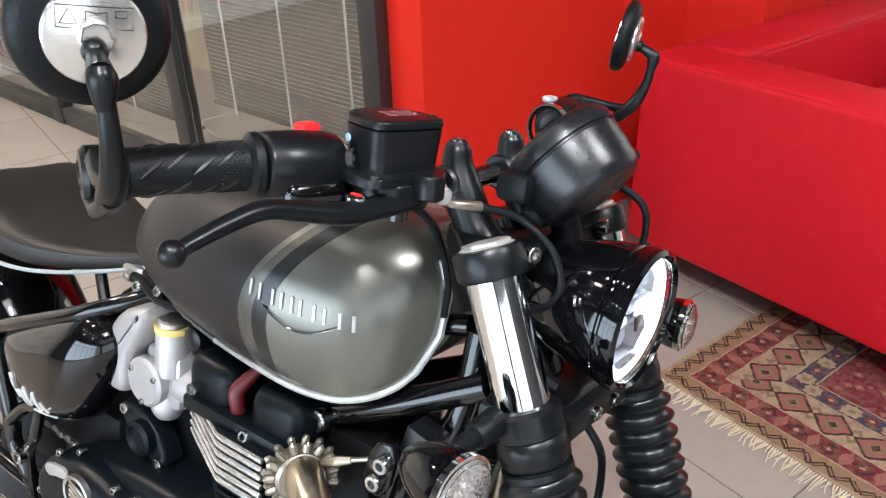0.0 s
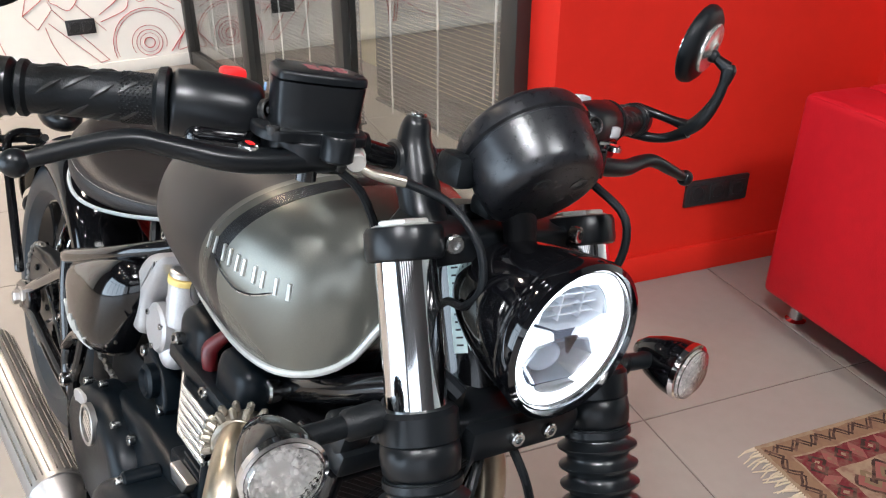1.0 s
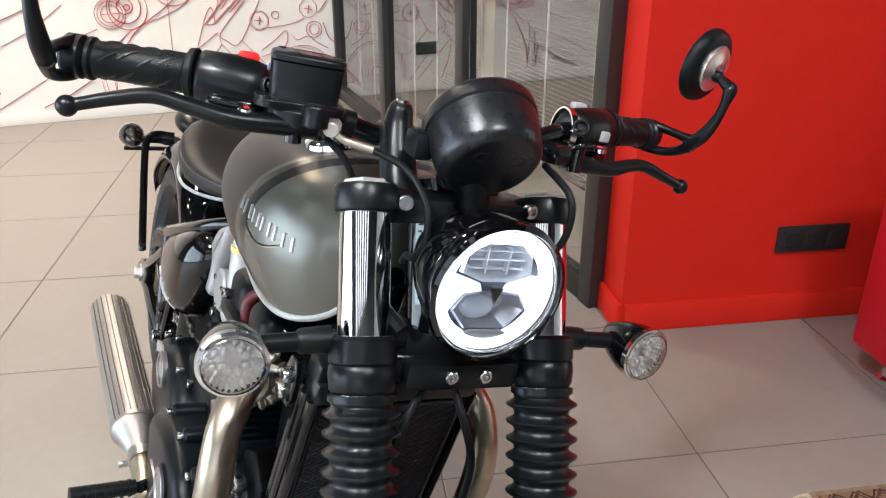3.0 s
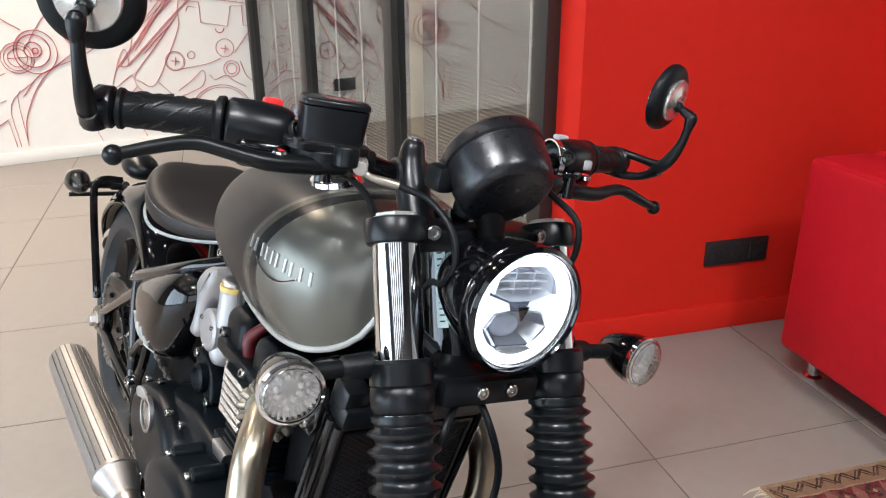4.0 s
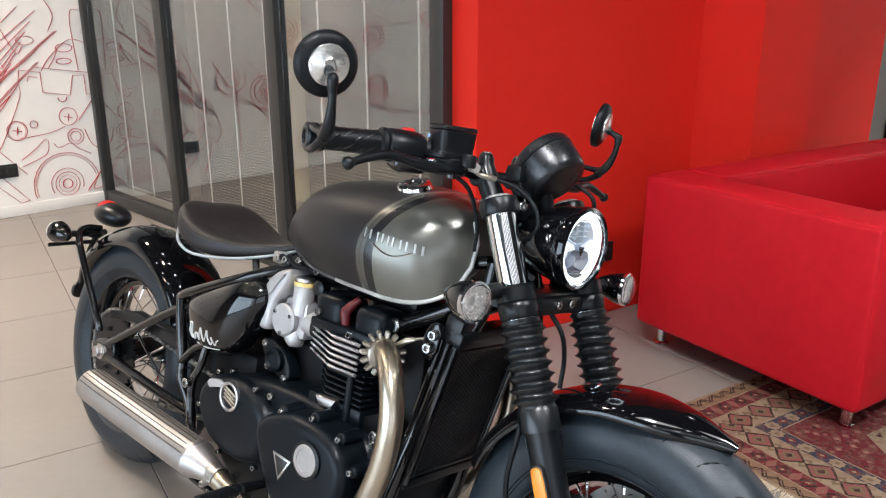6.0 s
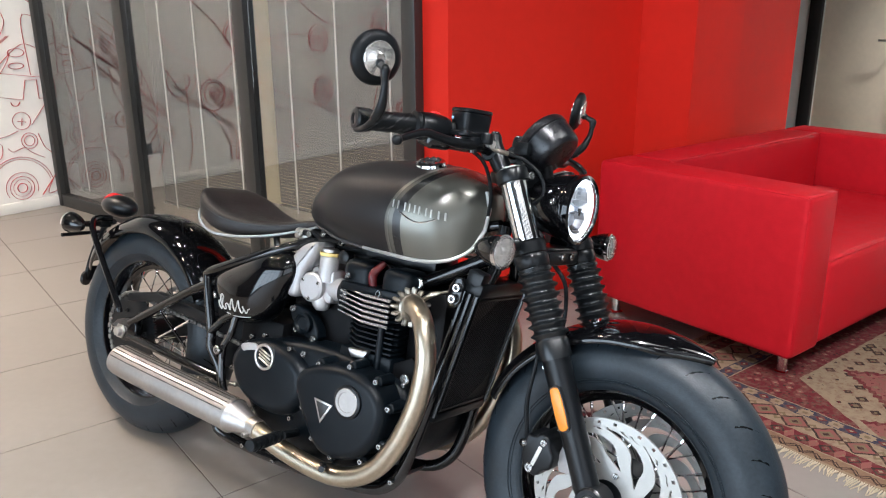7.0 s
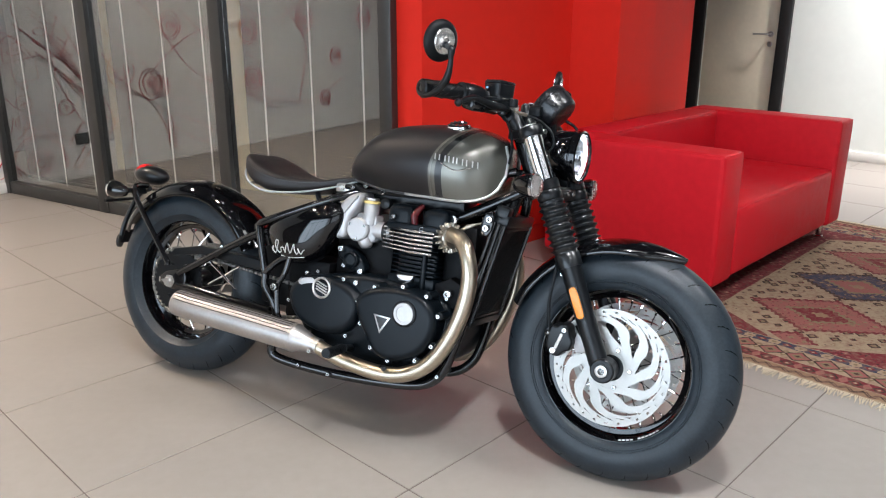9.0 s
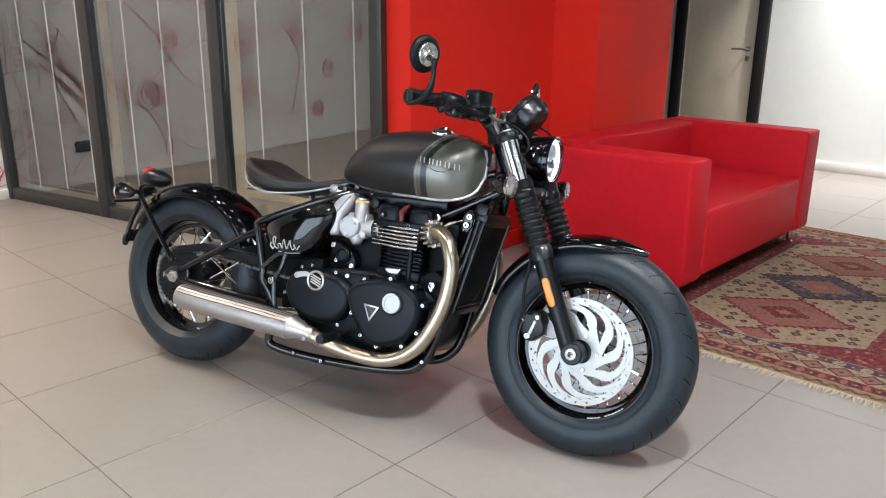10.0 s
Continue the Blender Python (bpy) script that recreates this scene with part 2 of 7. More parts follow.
def lathe(profile, origin, axis, segs=32, closed=False, caps=True):
    """profile: (along, radius) turned about axis through origin."""
    d, u, w = basis(axis)
    o = Vector(origin)
    vs, fs = [], []
    for h, r in profile:
        vs += [tuple(o + d * h + max(r, 1e-5) * (math.cos(a) * u + math.sin(a) * w)) for a in (2 * math.pi * k / segs for k in range(segs))]
    n = len(profile)
    for i in range(n if closed else n - 1):
        j = (i + 1) % n
        for k in range(segs):
            k2 = (k + 1) % segs
            fs.append((i * segs + k, i * segs + k2, j * segs + k2, j * segs + k))
    if not closed and caps:
        fs += [tuple(reversed(range(segs))), tuple(range((n - 1) * segs, n * segs))]
    return vs, fs


def ball(c, r, segs=16, rings=10, m=None):
    rx, ry, rz = (r, r, r) if isinstance(r, (int, float)) else r
    vs, fs = lathe([(-math.cos(math.pi * i / rings), math.sin(math.pi * i / rings)) for i in range(rings + 1)], (0, 0, 0), (0, 0, 1), segs)
    vs = [Vector((x * rx, y * ry, z * rz)) for x, y, z in vs]
    return [tuple((m @ v if m else v) + Vector(c)) for v in vs], fs


def box(c, s, bevel=0.0, m=None, segs=2):
    bm = bmesh.new()
    bmesh.ops.create_cube(bm, size=1)
    for v in bm.verts:
        v.co = Vector((v.co.x * s[0], v.co.y * s[1], v.co.z * s[2]))
    if bevel:
        bmesh.ops.bevel(bm, geom=bm.edges[:], offset=bevel, segments=segs, affect="EDGES", profile=0.5)
    bm.verts.index_update()
    out = [tuple((m @ v.co if m else v.co) + Vector(c)) for v in bm.verts], [tuple(v.index for v in f.verts) for f in bm.faces]
    bm.free()
    return out


def slab(outline, y0, y1, bevel=0.0, segs=3, plane="xz", rounds=0):
    """A plate with that outline in x and z, from y0 to y1, its edge at y1 rounded by bevel. rounds smooths the outline."""
    pts = [Vector((a, b, 0)) for a, b in outline]
    for _ in range(rounds):
        pts = [q for i, p in enumerate(pts) for q in (p * 0.75 + pts[(i + 1) % len(pts)] * 0.25, p * 0.25 + pts[(i + 1) % len(pts)] * 0.75)]
    c = sum(pts, Vector()) / len(pts)
    n = len(pts)
    sgn = 1 if y1 > y0 else -1
    steps = [(0.0, y0)]
    if bevel:
        steps += [(bevel * (1 - math.cos(a)), y1 - sgn * bevel * (1 - math.sin(a))) for a in (math.pi / 2 * k / segs for k in range(segs + 1))]
    else:
        steps.append((0.0, y1))
    vs, fs = [], []
    for inset, y in steps:
        for i, p in enumerate(pts):
            e = (pts[(i + 1) % n] - pts[i - 1]).normalized()
            nrm = Vector((-e.y, e.x, 0))
            if nrm.dot(c - p) < 0:
                nrm = -nrm
            q = p + nrm * inset
            vs.append((q.x, y, q.y) if plane == "xz" else (q.x, q.y, y))
    for i in range(len(steps) - 1):
        for k in range(n):
            k2 = (k + 1) % n
            fs.append((i * n + k, i * n + k2, (i + 1) * n + k2, (i + 1) * n + k))
    fs += [tuple(reversed(range(n))), tuple(range((len(steps) - 1) * n, len(steps) * n))]
    return vs, fs


def loft(rings, cap=True):
    """Rings of equally many points, joined in order."""
    n = len(rings[0])
    vs = [tuple(p) for r in rings for p in r]
    fs = [(i * n + k, i * n + (k + 1) % n, (i + 1) * n + (k + 1) % n, (i + 1) * n + k) for i in range(len(rings) - 1) for k in range(n)]
    if cap:
        fs += [tuple(reversed(range(n))), tuple(range((len(rings) - 1) * n, len(rings) * n))]
    return vs, fs


def mesh_of(name, geo, material, sharp=35):
    me = bpy.data.meshes.new(name)
    me.from_pydata([tuple(v) for v in geo[0]], [], geo[1])
    bm = bmesh.new()
    bm.from_mesh(me)
    bmesh.ops.recalc_face_normals(bm, faces=bm.faces[:])
    bm.to_mesh(me)
    bm.free()
    me.materials.append(material)
    me.shade_smooth()
    me.set_sharp_from_angle(angle=radians(sharp))
    return me


def part(name, geo, material, parent, label="", sharp=35):
    """One mesh object under a thing or a part."""
    ob = new(name, mesh_of(name, geo, material, sharp))
    ob.parent = parent
    return tagged(ob, label)


def thing(name, geo, material, label, category, group="", kind="", sharp=35):
    ob = new(name, mesh_of(name, geo, material, sharp))
    return tagged(ob, label, category, group, kind)


def root(name, m, label, category, group=""):
    ob = new(name)
    ob.empty_display_size = 0.1
    ob.matrix_world = m
    return tagged(ob, label, category, group)

# ---- the room ----
GX, GY = 0.2230, -0.9750
GLASS = Matrix.Translation((0.46, 4.95, 0)) @ pose(0, 0, 0, 0, 0, math.degrees(math.atan2(GY, GX)))
XW, XE, YS, YN = -4.5, 5.75, -4.7, 6.6
thing("floor", box(((XW + XE) / 2, (YS + YN) / 2, -0.052), (XE - XW, YN - YS, 0.1)), M_GROUT, "brown-grey grout bed under large porcelain floor tiles", "floor", kind="structure")
thing("ceiling", box(((XW + XE) / 2, (YS + YN) / 2, CEILING + 0.05), (XE - XW + 0.4, YN - YS + 0.4, 0.1)), M_CEIL, "plain dark grey ceiling over the showroom", "ceiling", kind="structure")
for px, py, sx, sy, _ in PANELS:
    lamp = thing("ceiling_panel", box((px, py, CEILING - 0.012), (sx + 0.06, sy + 0.06, 0.024), 0.004), M_CEIL, "large luminous ceiling panel in a grey frame", "light", "ceiling panels")
    part("diffuser", box((px, py, CEILING - 0.028), (sx, sy, 0.008), 0.002), M_PANEL, lamp, "glowing diffuser")
for px, py, watts, blue, beam in SPOTS:
    lamp = thing("fill_spot", lathe([(0, 0.085), (0.02, 0.085), (0.025, 0.075), (0.02, 0.07), (0.01, 0.07)], (px, py, CEILING), (0, 0, -1), 24), M_CEIL, "unseen round downlight added to brighten walls and floor", "light", "ceiling downlights")
    part("diffuser", lathe([(0.012, 0.0), (0.012, 0.069), (0.016, 0.069), (0.016, 0.0)], (px, py, CEILING), (0, 0, -1), 24), M_PANEL, lamp, "glowing diffuser")
# Unseen glowing strips, added for bright bands in the chrome fork tubes.
for x in (-2.9, -2.1, -1.3, -0.5, 0.3, 1.1):
    strip = thing("added_strip", box((x, -3.3, CEILING - 0.02), (0.38, 2.4, 0.04), 0.006), M_CEIL, "unseen ceiling strip added to brighten the chrome tubes", "light", "ceiling strip lights")
    part("diffuser", box((x, -3.3, CEILING - 0.044), (0.34, 2.34, 0.008), 0.002), M_STRIP, strip, "glowing face of the added strip")

# rows of paired small lamps, which show as bright points in the black paint
for px in (-2.2, -0.2):
    for k in range(9):
        for d in (-0.05, 0.05):
            c = (px + d, -2.6 + 0.62 * k, CEILING)
            lamp = thing("ceiling_point_lamp", lathe([(0, 0.045), (0.012, 0.045), (0.016, 0.038), (0.01, 0.034), (0.004, 0.034)], c, (0, 0, -1), 16), M_CEIL, "tiny round recessed ceiling lamp, lit", "light", "paired point lamps")
            part("diffuser", lathe([(0.004, 0.0), (0.004, 0.033), (0.008, 0.033), (0.008, 0.0)], c, (0, 0, -1), 16), M_DOT, lamp, "glowing diffuser")

# outer walls; the west wall has a shop window
# The south window is unseen, added to brighten reflections in chrome and tank.
south = [box(((a + b) / 2, YS - 0.1, CEILING / 2), (b - a, 0.2, CEILING)) for a, b in ((XW - 0.2, -4.2), (0.3, XE + 0.2))]
south += [box((-1.95, YS - 0.1, 0.04), (4.5, 0.2, 0.08)), box((-1.95, YS - 0.1, (2.75 + CEILING) / 2), (4.5, 0.2, CEILING - 2.75))]
thing("wall_south", geo_join(*south), M_GREYWALL, "unseen grey wall with an added window opening", "wall", kind="structure")
win = thing("added_window", geo_join(*[box((-4.175 + 0.7417 * k, YS - 0.1, 1.415), (0.05, 0.06, 2.67), 0.004) for k in range(7)], *[box((-1.95, YS - 0.1, z), (4.4, 0.06, 0.05), 0.004) for z in (0.105, 2.725)]), M_ALU, "grey metal frame of an unseen shop window", "window", kind="structure")
for k in range(6):
    part("pane", box((-3.804 + 0.7417 * k, YS - 0.13, 1.415), (0.69, 0.006, 2.57)), M_WINDOWSKY, win, "bright pane of an unseen window")
thing("wall_north", box(((XW + XE) / 2, YN + 0.1, CEILING / 2), (XE - XW + 0.4, 0.2, CEILING)), M_GREYWALL, "plain grey painted wall", "wall", kind="structure")
wy = [YS - 0.2, -4.32, 2.1, YN + 0.2]
west = [box((XW - 0.1, (a + b) / 2, CEILING / 2), (0.2, b - a, CEILING)) for a, b in ((wy[0], wy[1]), (wy[2], wy[3]))]
for a, b in ((wy[1], wy[2]),):
    west += [box((XW - 0.1, (a + b) / 2, 0.04), (0.2, b - a, 0.08)), box((XW - 0.1, (a + b) / 2, (2.75 + CEILING) / 2), (0.2, b - a, CEILING - 2.75))]
thing("wall_west", geo_join(*west), M_GREYWALL, "grey wall with a large shop window opening", "wall", kind="structure")
win = thing("window_1", geo_join(*[box((XW - 0.1, -4.295 + 0.91 * k, 1.415), (0.06, 0.05, 2.67), 0.004) for k in range(8)], *[box((XW - 0.1, -1.11, z), (0.06, 6.32, 0.05), 0.004) for z in (0.105, 2.1, 2.725)]), M_ALU, "grey metal frame of an unseen shop window", "window", kind="structure")
for k in range(7):
    part("pane", box((XW - 0.13, -3.84 + 0.91 * k, 1.415), (0.006, 0.86, 2.57)), M_WINDOWSKY, win, "bright pane of an unseen window")

# far east wall with the beige door in a black frame
DY0, DY1, DT = 1.92, 2.60, 2.06
ew = [box((XE + 0.1, (YS + DY0) / 2, CEILING / 2), (0.2, DY0 - YS, CEILING)), box((XE + 0.1, (DY1 + YN) / 2, CEILING / 2), (0.2, YN - DY1, CEILING)),
      box((XE + 0.1, (DY0 + DY1) / 2, (DT + CEILING) / 2), (0.2, DY1 - DY0, CEILING - DT))]
thing("wall_east", geo_join(*ew), mat("off_white_wall_paint", (0.80, 0.83, 0.78), 0.7, vary=0.03, scale=1.5), "off-white painted wall with a door opening", "wall", kind="structure")
thing("baseboard", box((XE - 0.008, (YS + DY0) / 2 - 0.06, 0.04), (0.016, DY0 - YS - 0.12, 0.08), 0.003), M_WHITE, "low white skirting board", "baseboard", kind="structure")
door = root("door_1", Matrix.Identity(4), "closed beige laminate door in a black frame", "door")
tagged(door, kind="structure")
part("door_leaf", box((XE + 0.03, (DY0 + DY1) / 2, DT / 2), (0.04, DY1 - DY0 - 0.01, DT - 0.01), 0.003), M_DOOR, door, "beige laminate leaf")
part("door_frame", geo_join(box((XE - 0.01, DY0 - 0.05, DT / 2), (0.06, 0.10, DT), 0.004), box((XE - 0.01, DY1 + 0.05, DT / 2), (0.06, 0.10, DT), 0.004), box((XE - 0.01, (DY0 + DY1) / 2, DT + 0.05), (0.06, DY1 - DY0 + 0.2, 0.10), 0.004)), M_DARKWOOD, door, "black frame")
hy = DY0 + 0.07
part("door_handle", geo_join(tube([(XE + 0.01, hy, 1.0), (XE - 0.05, hy, 1.0), (XE - 0.055, hy + 0.02, 1.0), (XE - 0.055, hy + 0.13, 1.0)], 0.009, 10), lathe([(0, 0.025), (0.01, 0.025), (0.012, 0.02)], (XE + 0.01, hy, 1.0), (-1, 0, 0), 20), lathe([(0, 0.022), (0.01, 0.022), (0.012, 0.016)], (XE + 0.01, hy, 0.915), (-1, 0, 0), 20)), M_STEEL, door, "satin steel lever handle with lock rose")

# red walls: a short return beside the glass, the wall with the sockets, and a column
RX, RY, CX, CY = 1.186, 1.675, 2.306, 1.385
red = slab([(RX, 1.86), (RX, RY), (CX, RY), (CX, CY), (2.66, CY), (2.66, RY), (3.67, RY), (3.67, RY + 0.2), (RX + 0.3, RY + 0.2)], 0.0, CEILING, plane="xy")
thing("wall_red", red, M_RED, "glossy red painted wall with a projecting column", "wall", kind="structure")
thing("baseboard", geo_join(box((RX - 0.007, (1.86 + RY) / 2, 0.045), (0.014, 1.86 - RY + 0.014, 0.09), 0.003), box(((RX + CX) / 2 + 0.002, RY - 0.007, 0.045), (CX - RX - 0.01, 0.014, 0.09), 0.003)), M_RED, "red painted skirting board along the red wall", "baseboard", kind="structure")

# white wall with the line drawing
WALL = GLASS @ pose(0, 0, 0, 0, 0, -90)          # x runs along the wall away from the glass (towards the west), y out of the wall
thing("wall_drawing", moved(box((2.6, -0.1, CEILING / 2), (5.2, 0.2, CEILING)), WALL), M_WHITE, "white wall with a red line drawing of an engine", "wall", kind="structure")
thing("baseboard", moved(box((2.6, 0.006, 0.035), (5.2, 0.012, 0.07), 0.003), WALL), M_WHITE, "low white skirting board", "baseboard", kind="structure")

drawing = root("wall_drawing_lines", WALL, "red line drawing of an engine on the white wall", "wall drawing")


def line(*pts, r=0.0058, bend=4):
    q = [(x, 0.0005, z) for x, z in pts]
    return part("drawn_line", tube(q, r, 6, smooth=bend if len(q) > 2 else 0, flat=0.25), M_REDLINE, drawing)


def ring(x, z, r, a0=0, a1=360, w=0.0058, squash=1.0):
    n = max(8, int(abs(a1 - a0) / 12))
    pts = [(x + r * math.cos(radians(a0 + (a1 - a0) * k / n)), 0.0005, z + squash * r * math.sin(radians(a0 + (a1 - a0) * k / n))) for k in range(n + 1)]
    return part("drawn_line", tube(pts, w, 6, flat=0.25), M_REDLINE, drawing)


for q in (0.0, 0.012):
    line((0.82 + q, 0.51), (0.70 + q, 0.65), (0.54 + q, 0.82), (0.32 + q, 1.0), (0.19 + q, 1.1))
    line((0.77 + q, 0.51), (0.63 + q, 0.64), (0.48 + q, 0.78), (0.32 + q, 0.92))
line((0.75, 0.60), (0.70, 0.78), (0.60, 1.0), (0.53, 1.12), (0.40, 1.24))
line((0.68, 0.84), (0.67, 0.74), (0.51, 0.88), (0.59, 1.01), bend=1)
line((0.62, 0.89), (0.48, 0.88), (0.32, 0.99))
line((0.89, 0.37), (0.82, 0.56), (0.78, 0.61), (0.77, 0.52), (0.82, 0.51))
line((0.89, 0.37), (0.83, 0.29), (0.74, 0.39), (0.76, 0.46), (0.89, 0.37), bend=1)
line((0.79, 0.30), (0.77, 0.20), (0.72, 0.08), r=0.007)
line((0.77, 0.32), (0.54, 0.075))
line((0.74, 0.39), (0.49, 0.085))
line((0.54, 0.075), (0.49, 0.085))
line((0.62, 0.41), (0.48, 0.25))
line((0.45, 0.80), (0.58, 0.64), (0.74, 0.46), (0.71, 0.41), (0.65, 0.38), (0.58, 0.47), (0.46, 0.71), (0.45, 0.80))
line((0.51, 0.73), (0.61, 0.64), (0.67, 0.58), r=0.009)
line((0.45, 0.81), (0.44, 0.88), (0.32, 0.86), (0.32, 0.74), (0.16, 0.71), (0.13, 0.83), (0.06, 0.83), (0.06, 0.71), (0.005, 0.71), bend=1)
line((0.40, 0.81), (0.39, 0.84), (0.34, 0.83), bend=1)
line((0.34, 0.89), (0.01, 0.84))
line((0.31, 0.87), (0.25, 0.95), (0.12, 1.05), (0.02, 1.02))
line((0.27, 0.88), (0.22, 0.95), (0.20, 1.0))
line((0.09, 0.86), (0.10, 1.20), (0.02, 1.22))
line((0.03, 0.67), (0.13, 0.55))
line((0.03, 0.67), (0.005, 0.60))
line((0.48, 0.47), (0.31, 0.49), (0.22, 0.52))
line((0.50, 0.34), (0.41, 0.40), (0.35, 0.45), (0.33, 0.43), (0.35, 0.36), (0.44, 0.32), (0.50, 0.30))
line((0.01, 0.23), (0.13, 0.09), r=0.009)
line((0.02, 0.23), (0.09, 0.10), (0.02, 0.105))
line((0.10, 0.49), (0.07, 0.40), (0.02, 0.34), (0.01, 0.23), r=0.007)
line((0.30, 0.42), (0.27, 0.39), (0.20, 0.41), (0.15, 0.37), (0.08, 0.33))
line((0.52, 1.15), (0.44, 0.98), (0.40, 1.02))
line((0.24, 1.10), (0.20, 1.20), (0.26, 1.32))
ring(0.50, 0.52, 0.058)
ring(0.50, 0.52, 0.05, w=0.003)
ring(0.19, 0.58, 0.055)
for cx, cz in ((0.50, 0.52), (0.19, 0.575)):
    line((cx - 0.025, cz - 0.005), (cx + 0.025, cz + 0.005), r=0.008)
    line((cx - 0.005, cz + 0.022), (cx + 0.003, cz - 0.024), r=0.008)
ring(0.16, 0.45, 0.05)
ring(0.16, 0.45, 0.032)
ring(0.40, 0.55, 0.022)
ring(0.21, 0.70, 0.026, 180, 360, w=0.008)
for r0, w in ((0.205, 0.006), (0.19, 0.004)):
    ring(0.25, 0.15, r0, -18, 168, w=w)
for r0, w in ((0.10, 0.005), (0.075, 0.006), (0.055, 0.004), (0.03, 0.009)):
    ring(0.25, 0.155, r0, -30 if r0 > 0.09 else 0, 200 if r0 > 0.09 else 360, w=w)
ring(0.17, 0.92, 0.045, squash=0.4, w=0.008)
ring(0.16, 1.0, 0.05, squash=0.5, w=0.007)
ring(0.38, 1.05, 0.05, squash=0.5)
ring(0.99, 0.75, 0.12, 190, 380, w=0.007)
ring(0.99, 0.75, 0.07, 200, 400, w=0.009)
line((1.08, 0.75), (0.86, 0.75))
line((1.36, 0.38), (1.25, 0.50), (1.04, 0.58), (0.90, 0.66), (0.87, 0.76), (0.92, 0.85))
line((1.02, 0.80), (1.03, 0.51), (1.03, 0.25), (0.98, 0.08))
line((1.31, 0.64), (1.17, 0.83), (0.97, 0.95), (0.84, 1.10))
for r0 in (0.085, 0.07, 0.05):
    ring(1.35, 0.60, r0)
line((1.40, 0.60), (1.30, 0.60))
line((2.09, 0.06), (1.69, 0.28), (1.45, 0.37))
line((1.72, 0.41), (1.43, 0.52))
line((2.2, 0.34), (1.82, 0.51), (1.6, 0.66))
line((1.38, 0.10), (1.39, 0.36), (1.37, 0.42))
line((1.42, 0.10), (1.43, 0.34), (1.30, 0.46))
line((2.04, 0.27), (2.0, 0.19), (2.08, 0.11), r=0.008, bend=1)
line((2.5, 0.7), (2.2, 0.9), (1.9, 0.95), (1.6, 1.2))
line((3.0, 0.3), (2.6, 0.5), (2.3, 0.55))
for cx, cz, r0 in ((1.26, 0.63, 0.11), (1.50, 1.07, 0.10), (2.38, 0.58, 0.11), (2.35, 1.01, 0.11), (3.12, 1.10, 0.12), (3.42, 0.31, 0.08), (3.6, 0.73, 0.09), (2.0, 1.45, 0.12), (3.0, 1.65, 0.14), (4.1, 1.1, 0.12), (1.1, 1.5, 0.10)):
    for k, w in ((1.0, 0.008), (0.78, 0.010), (0.40, 0.009), (0.15, 0.010)):
        ring(cx + 0.01 * math.sin(9 * cx + 5 * k), cz + 0.008 * math.cos(7 * cz + 4 * k), r0 * k, w=w, squash=0.9 + 0.2 * k)
line((1.10, 1.35), (1.35, 1.13), (1.5, 0.91), (1.7, 0.7), (2.0, 0.56), (2.25, 0.48), (2.7, 0.28), r=0.008)
line((0.84, 0.88), (1.0, 0.66), (1.24, 0.48), (1.36, 0.27), (1.38, 0.13), r=0.008)
line((1.44, 0.10), (1.46, 0.26), (1.64, 0.15), (1.79, 0.09), r=0.008, bend=1)
line((1.31, 0.75), (1.6, 0.95), (1.89, 1.04), (2.3, 1.06), r=0.008)
line((2.86, 1.21), (3.10, 0.95), (3.13, 0.75), (3.0, 0.32), r=0.008)
line((2.25, 0.48), (2.7, 0.36), (3.21, 0.32), (3.7, 0.5), r=0.008)
line((1.9, 1.7), (2.2, 1.3), (2.7, 1.1), (3.3, 1.35), (4.0, 1.5), r=0.008)
line((1.2, 1.8), (1.35, 1.55), (1.7, 1.35), (2.3, 1.4), (2.8, 1.55), r=0.008)
for k in range(6):
    line((0.30 + 0.035 * k, 1.22 - 0.06 * k), (0.52 + 0.04 * k, 1.05 - 0.09 * k), r=0.006)
line((0.03, 1.30), (0.25, 1.42), (0.48, 1.30), (0.70, 1.42), (0.90, 1.30), r=0.007)
line((0.12, 1.55), (0.40, 1.75), (0.75, 1.60), (1.0, 1.85), r=0.007)

# glazed partition with blinds behind it
part_root = root("glass_partition", GLASS, "grey-framed glass partition with venetian blinds behind", "partition")
tagged(part_root, kind="structure")
for a, b in ((0.0, 0.05), (0.99, 1.08), (2.07, 2.15), (3.13, 3.2)):
    part("post", box(((a + b) / 2, 0.0, CEILING / 2), (b - a, 0.07, CEILING), 0.003), M_ALU, part_root)
for a, b in ((0.05, 0.99), (1.08, 2.07), (2.15, 3.13)):
    part("bottom_rail", box(((a + b) / 2, 0.0, 0.04), (b - a, 0.06, 0.08), 0.003), M_ALU, part_root)
    part("pane", box(((a + b) / 2, 0.0, CEILING / 2 + 0.04), (b - a, 0.008, CEILING - 0.08)), M_PANE, part_root).visible_shadow = False
BLINDS = [(0.080, 0.97, 0.10), (1.108, 2.05, 0.16), (2.174, 3.11, 0.30)]
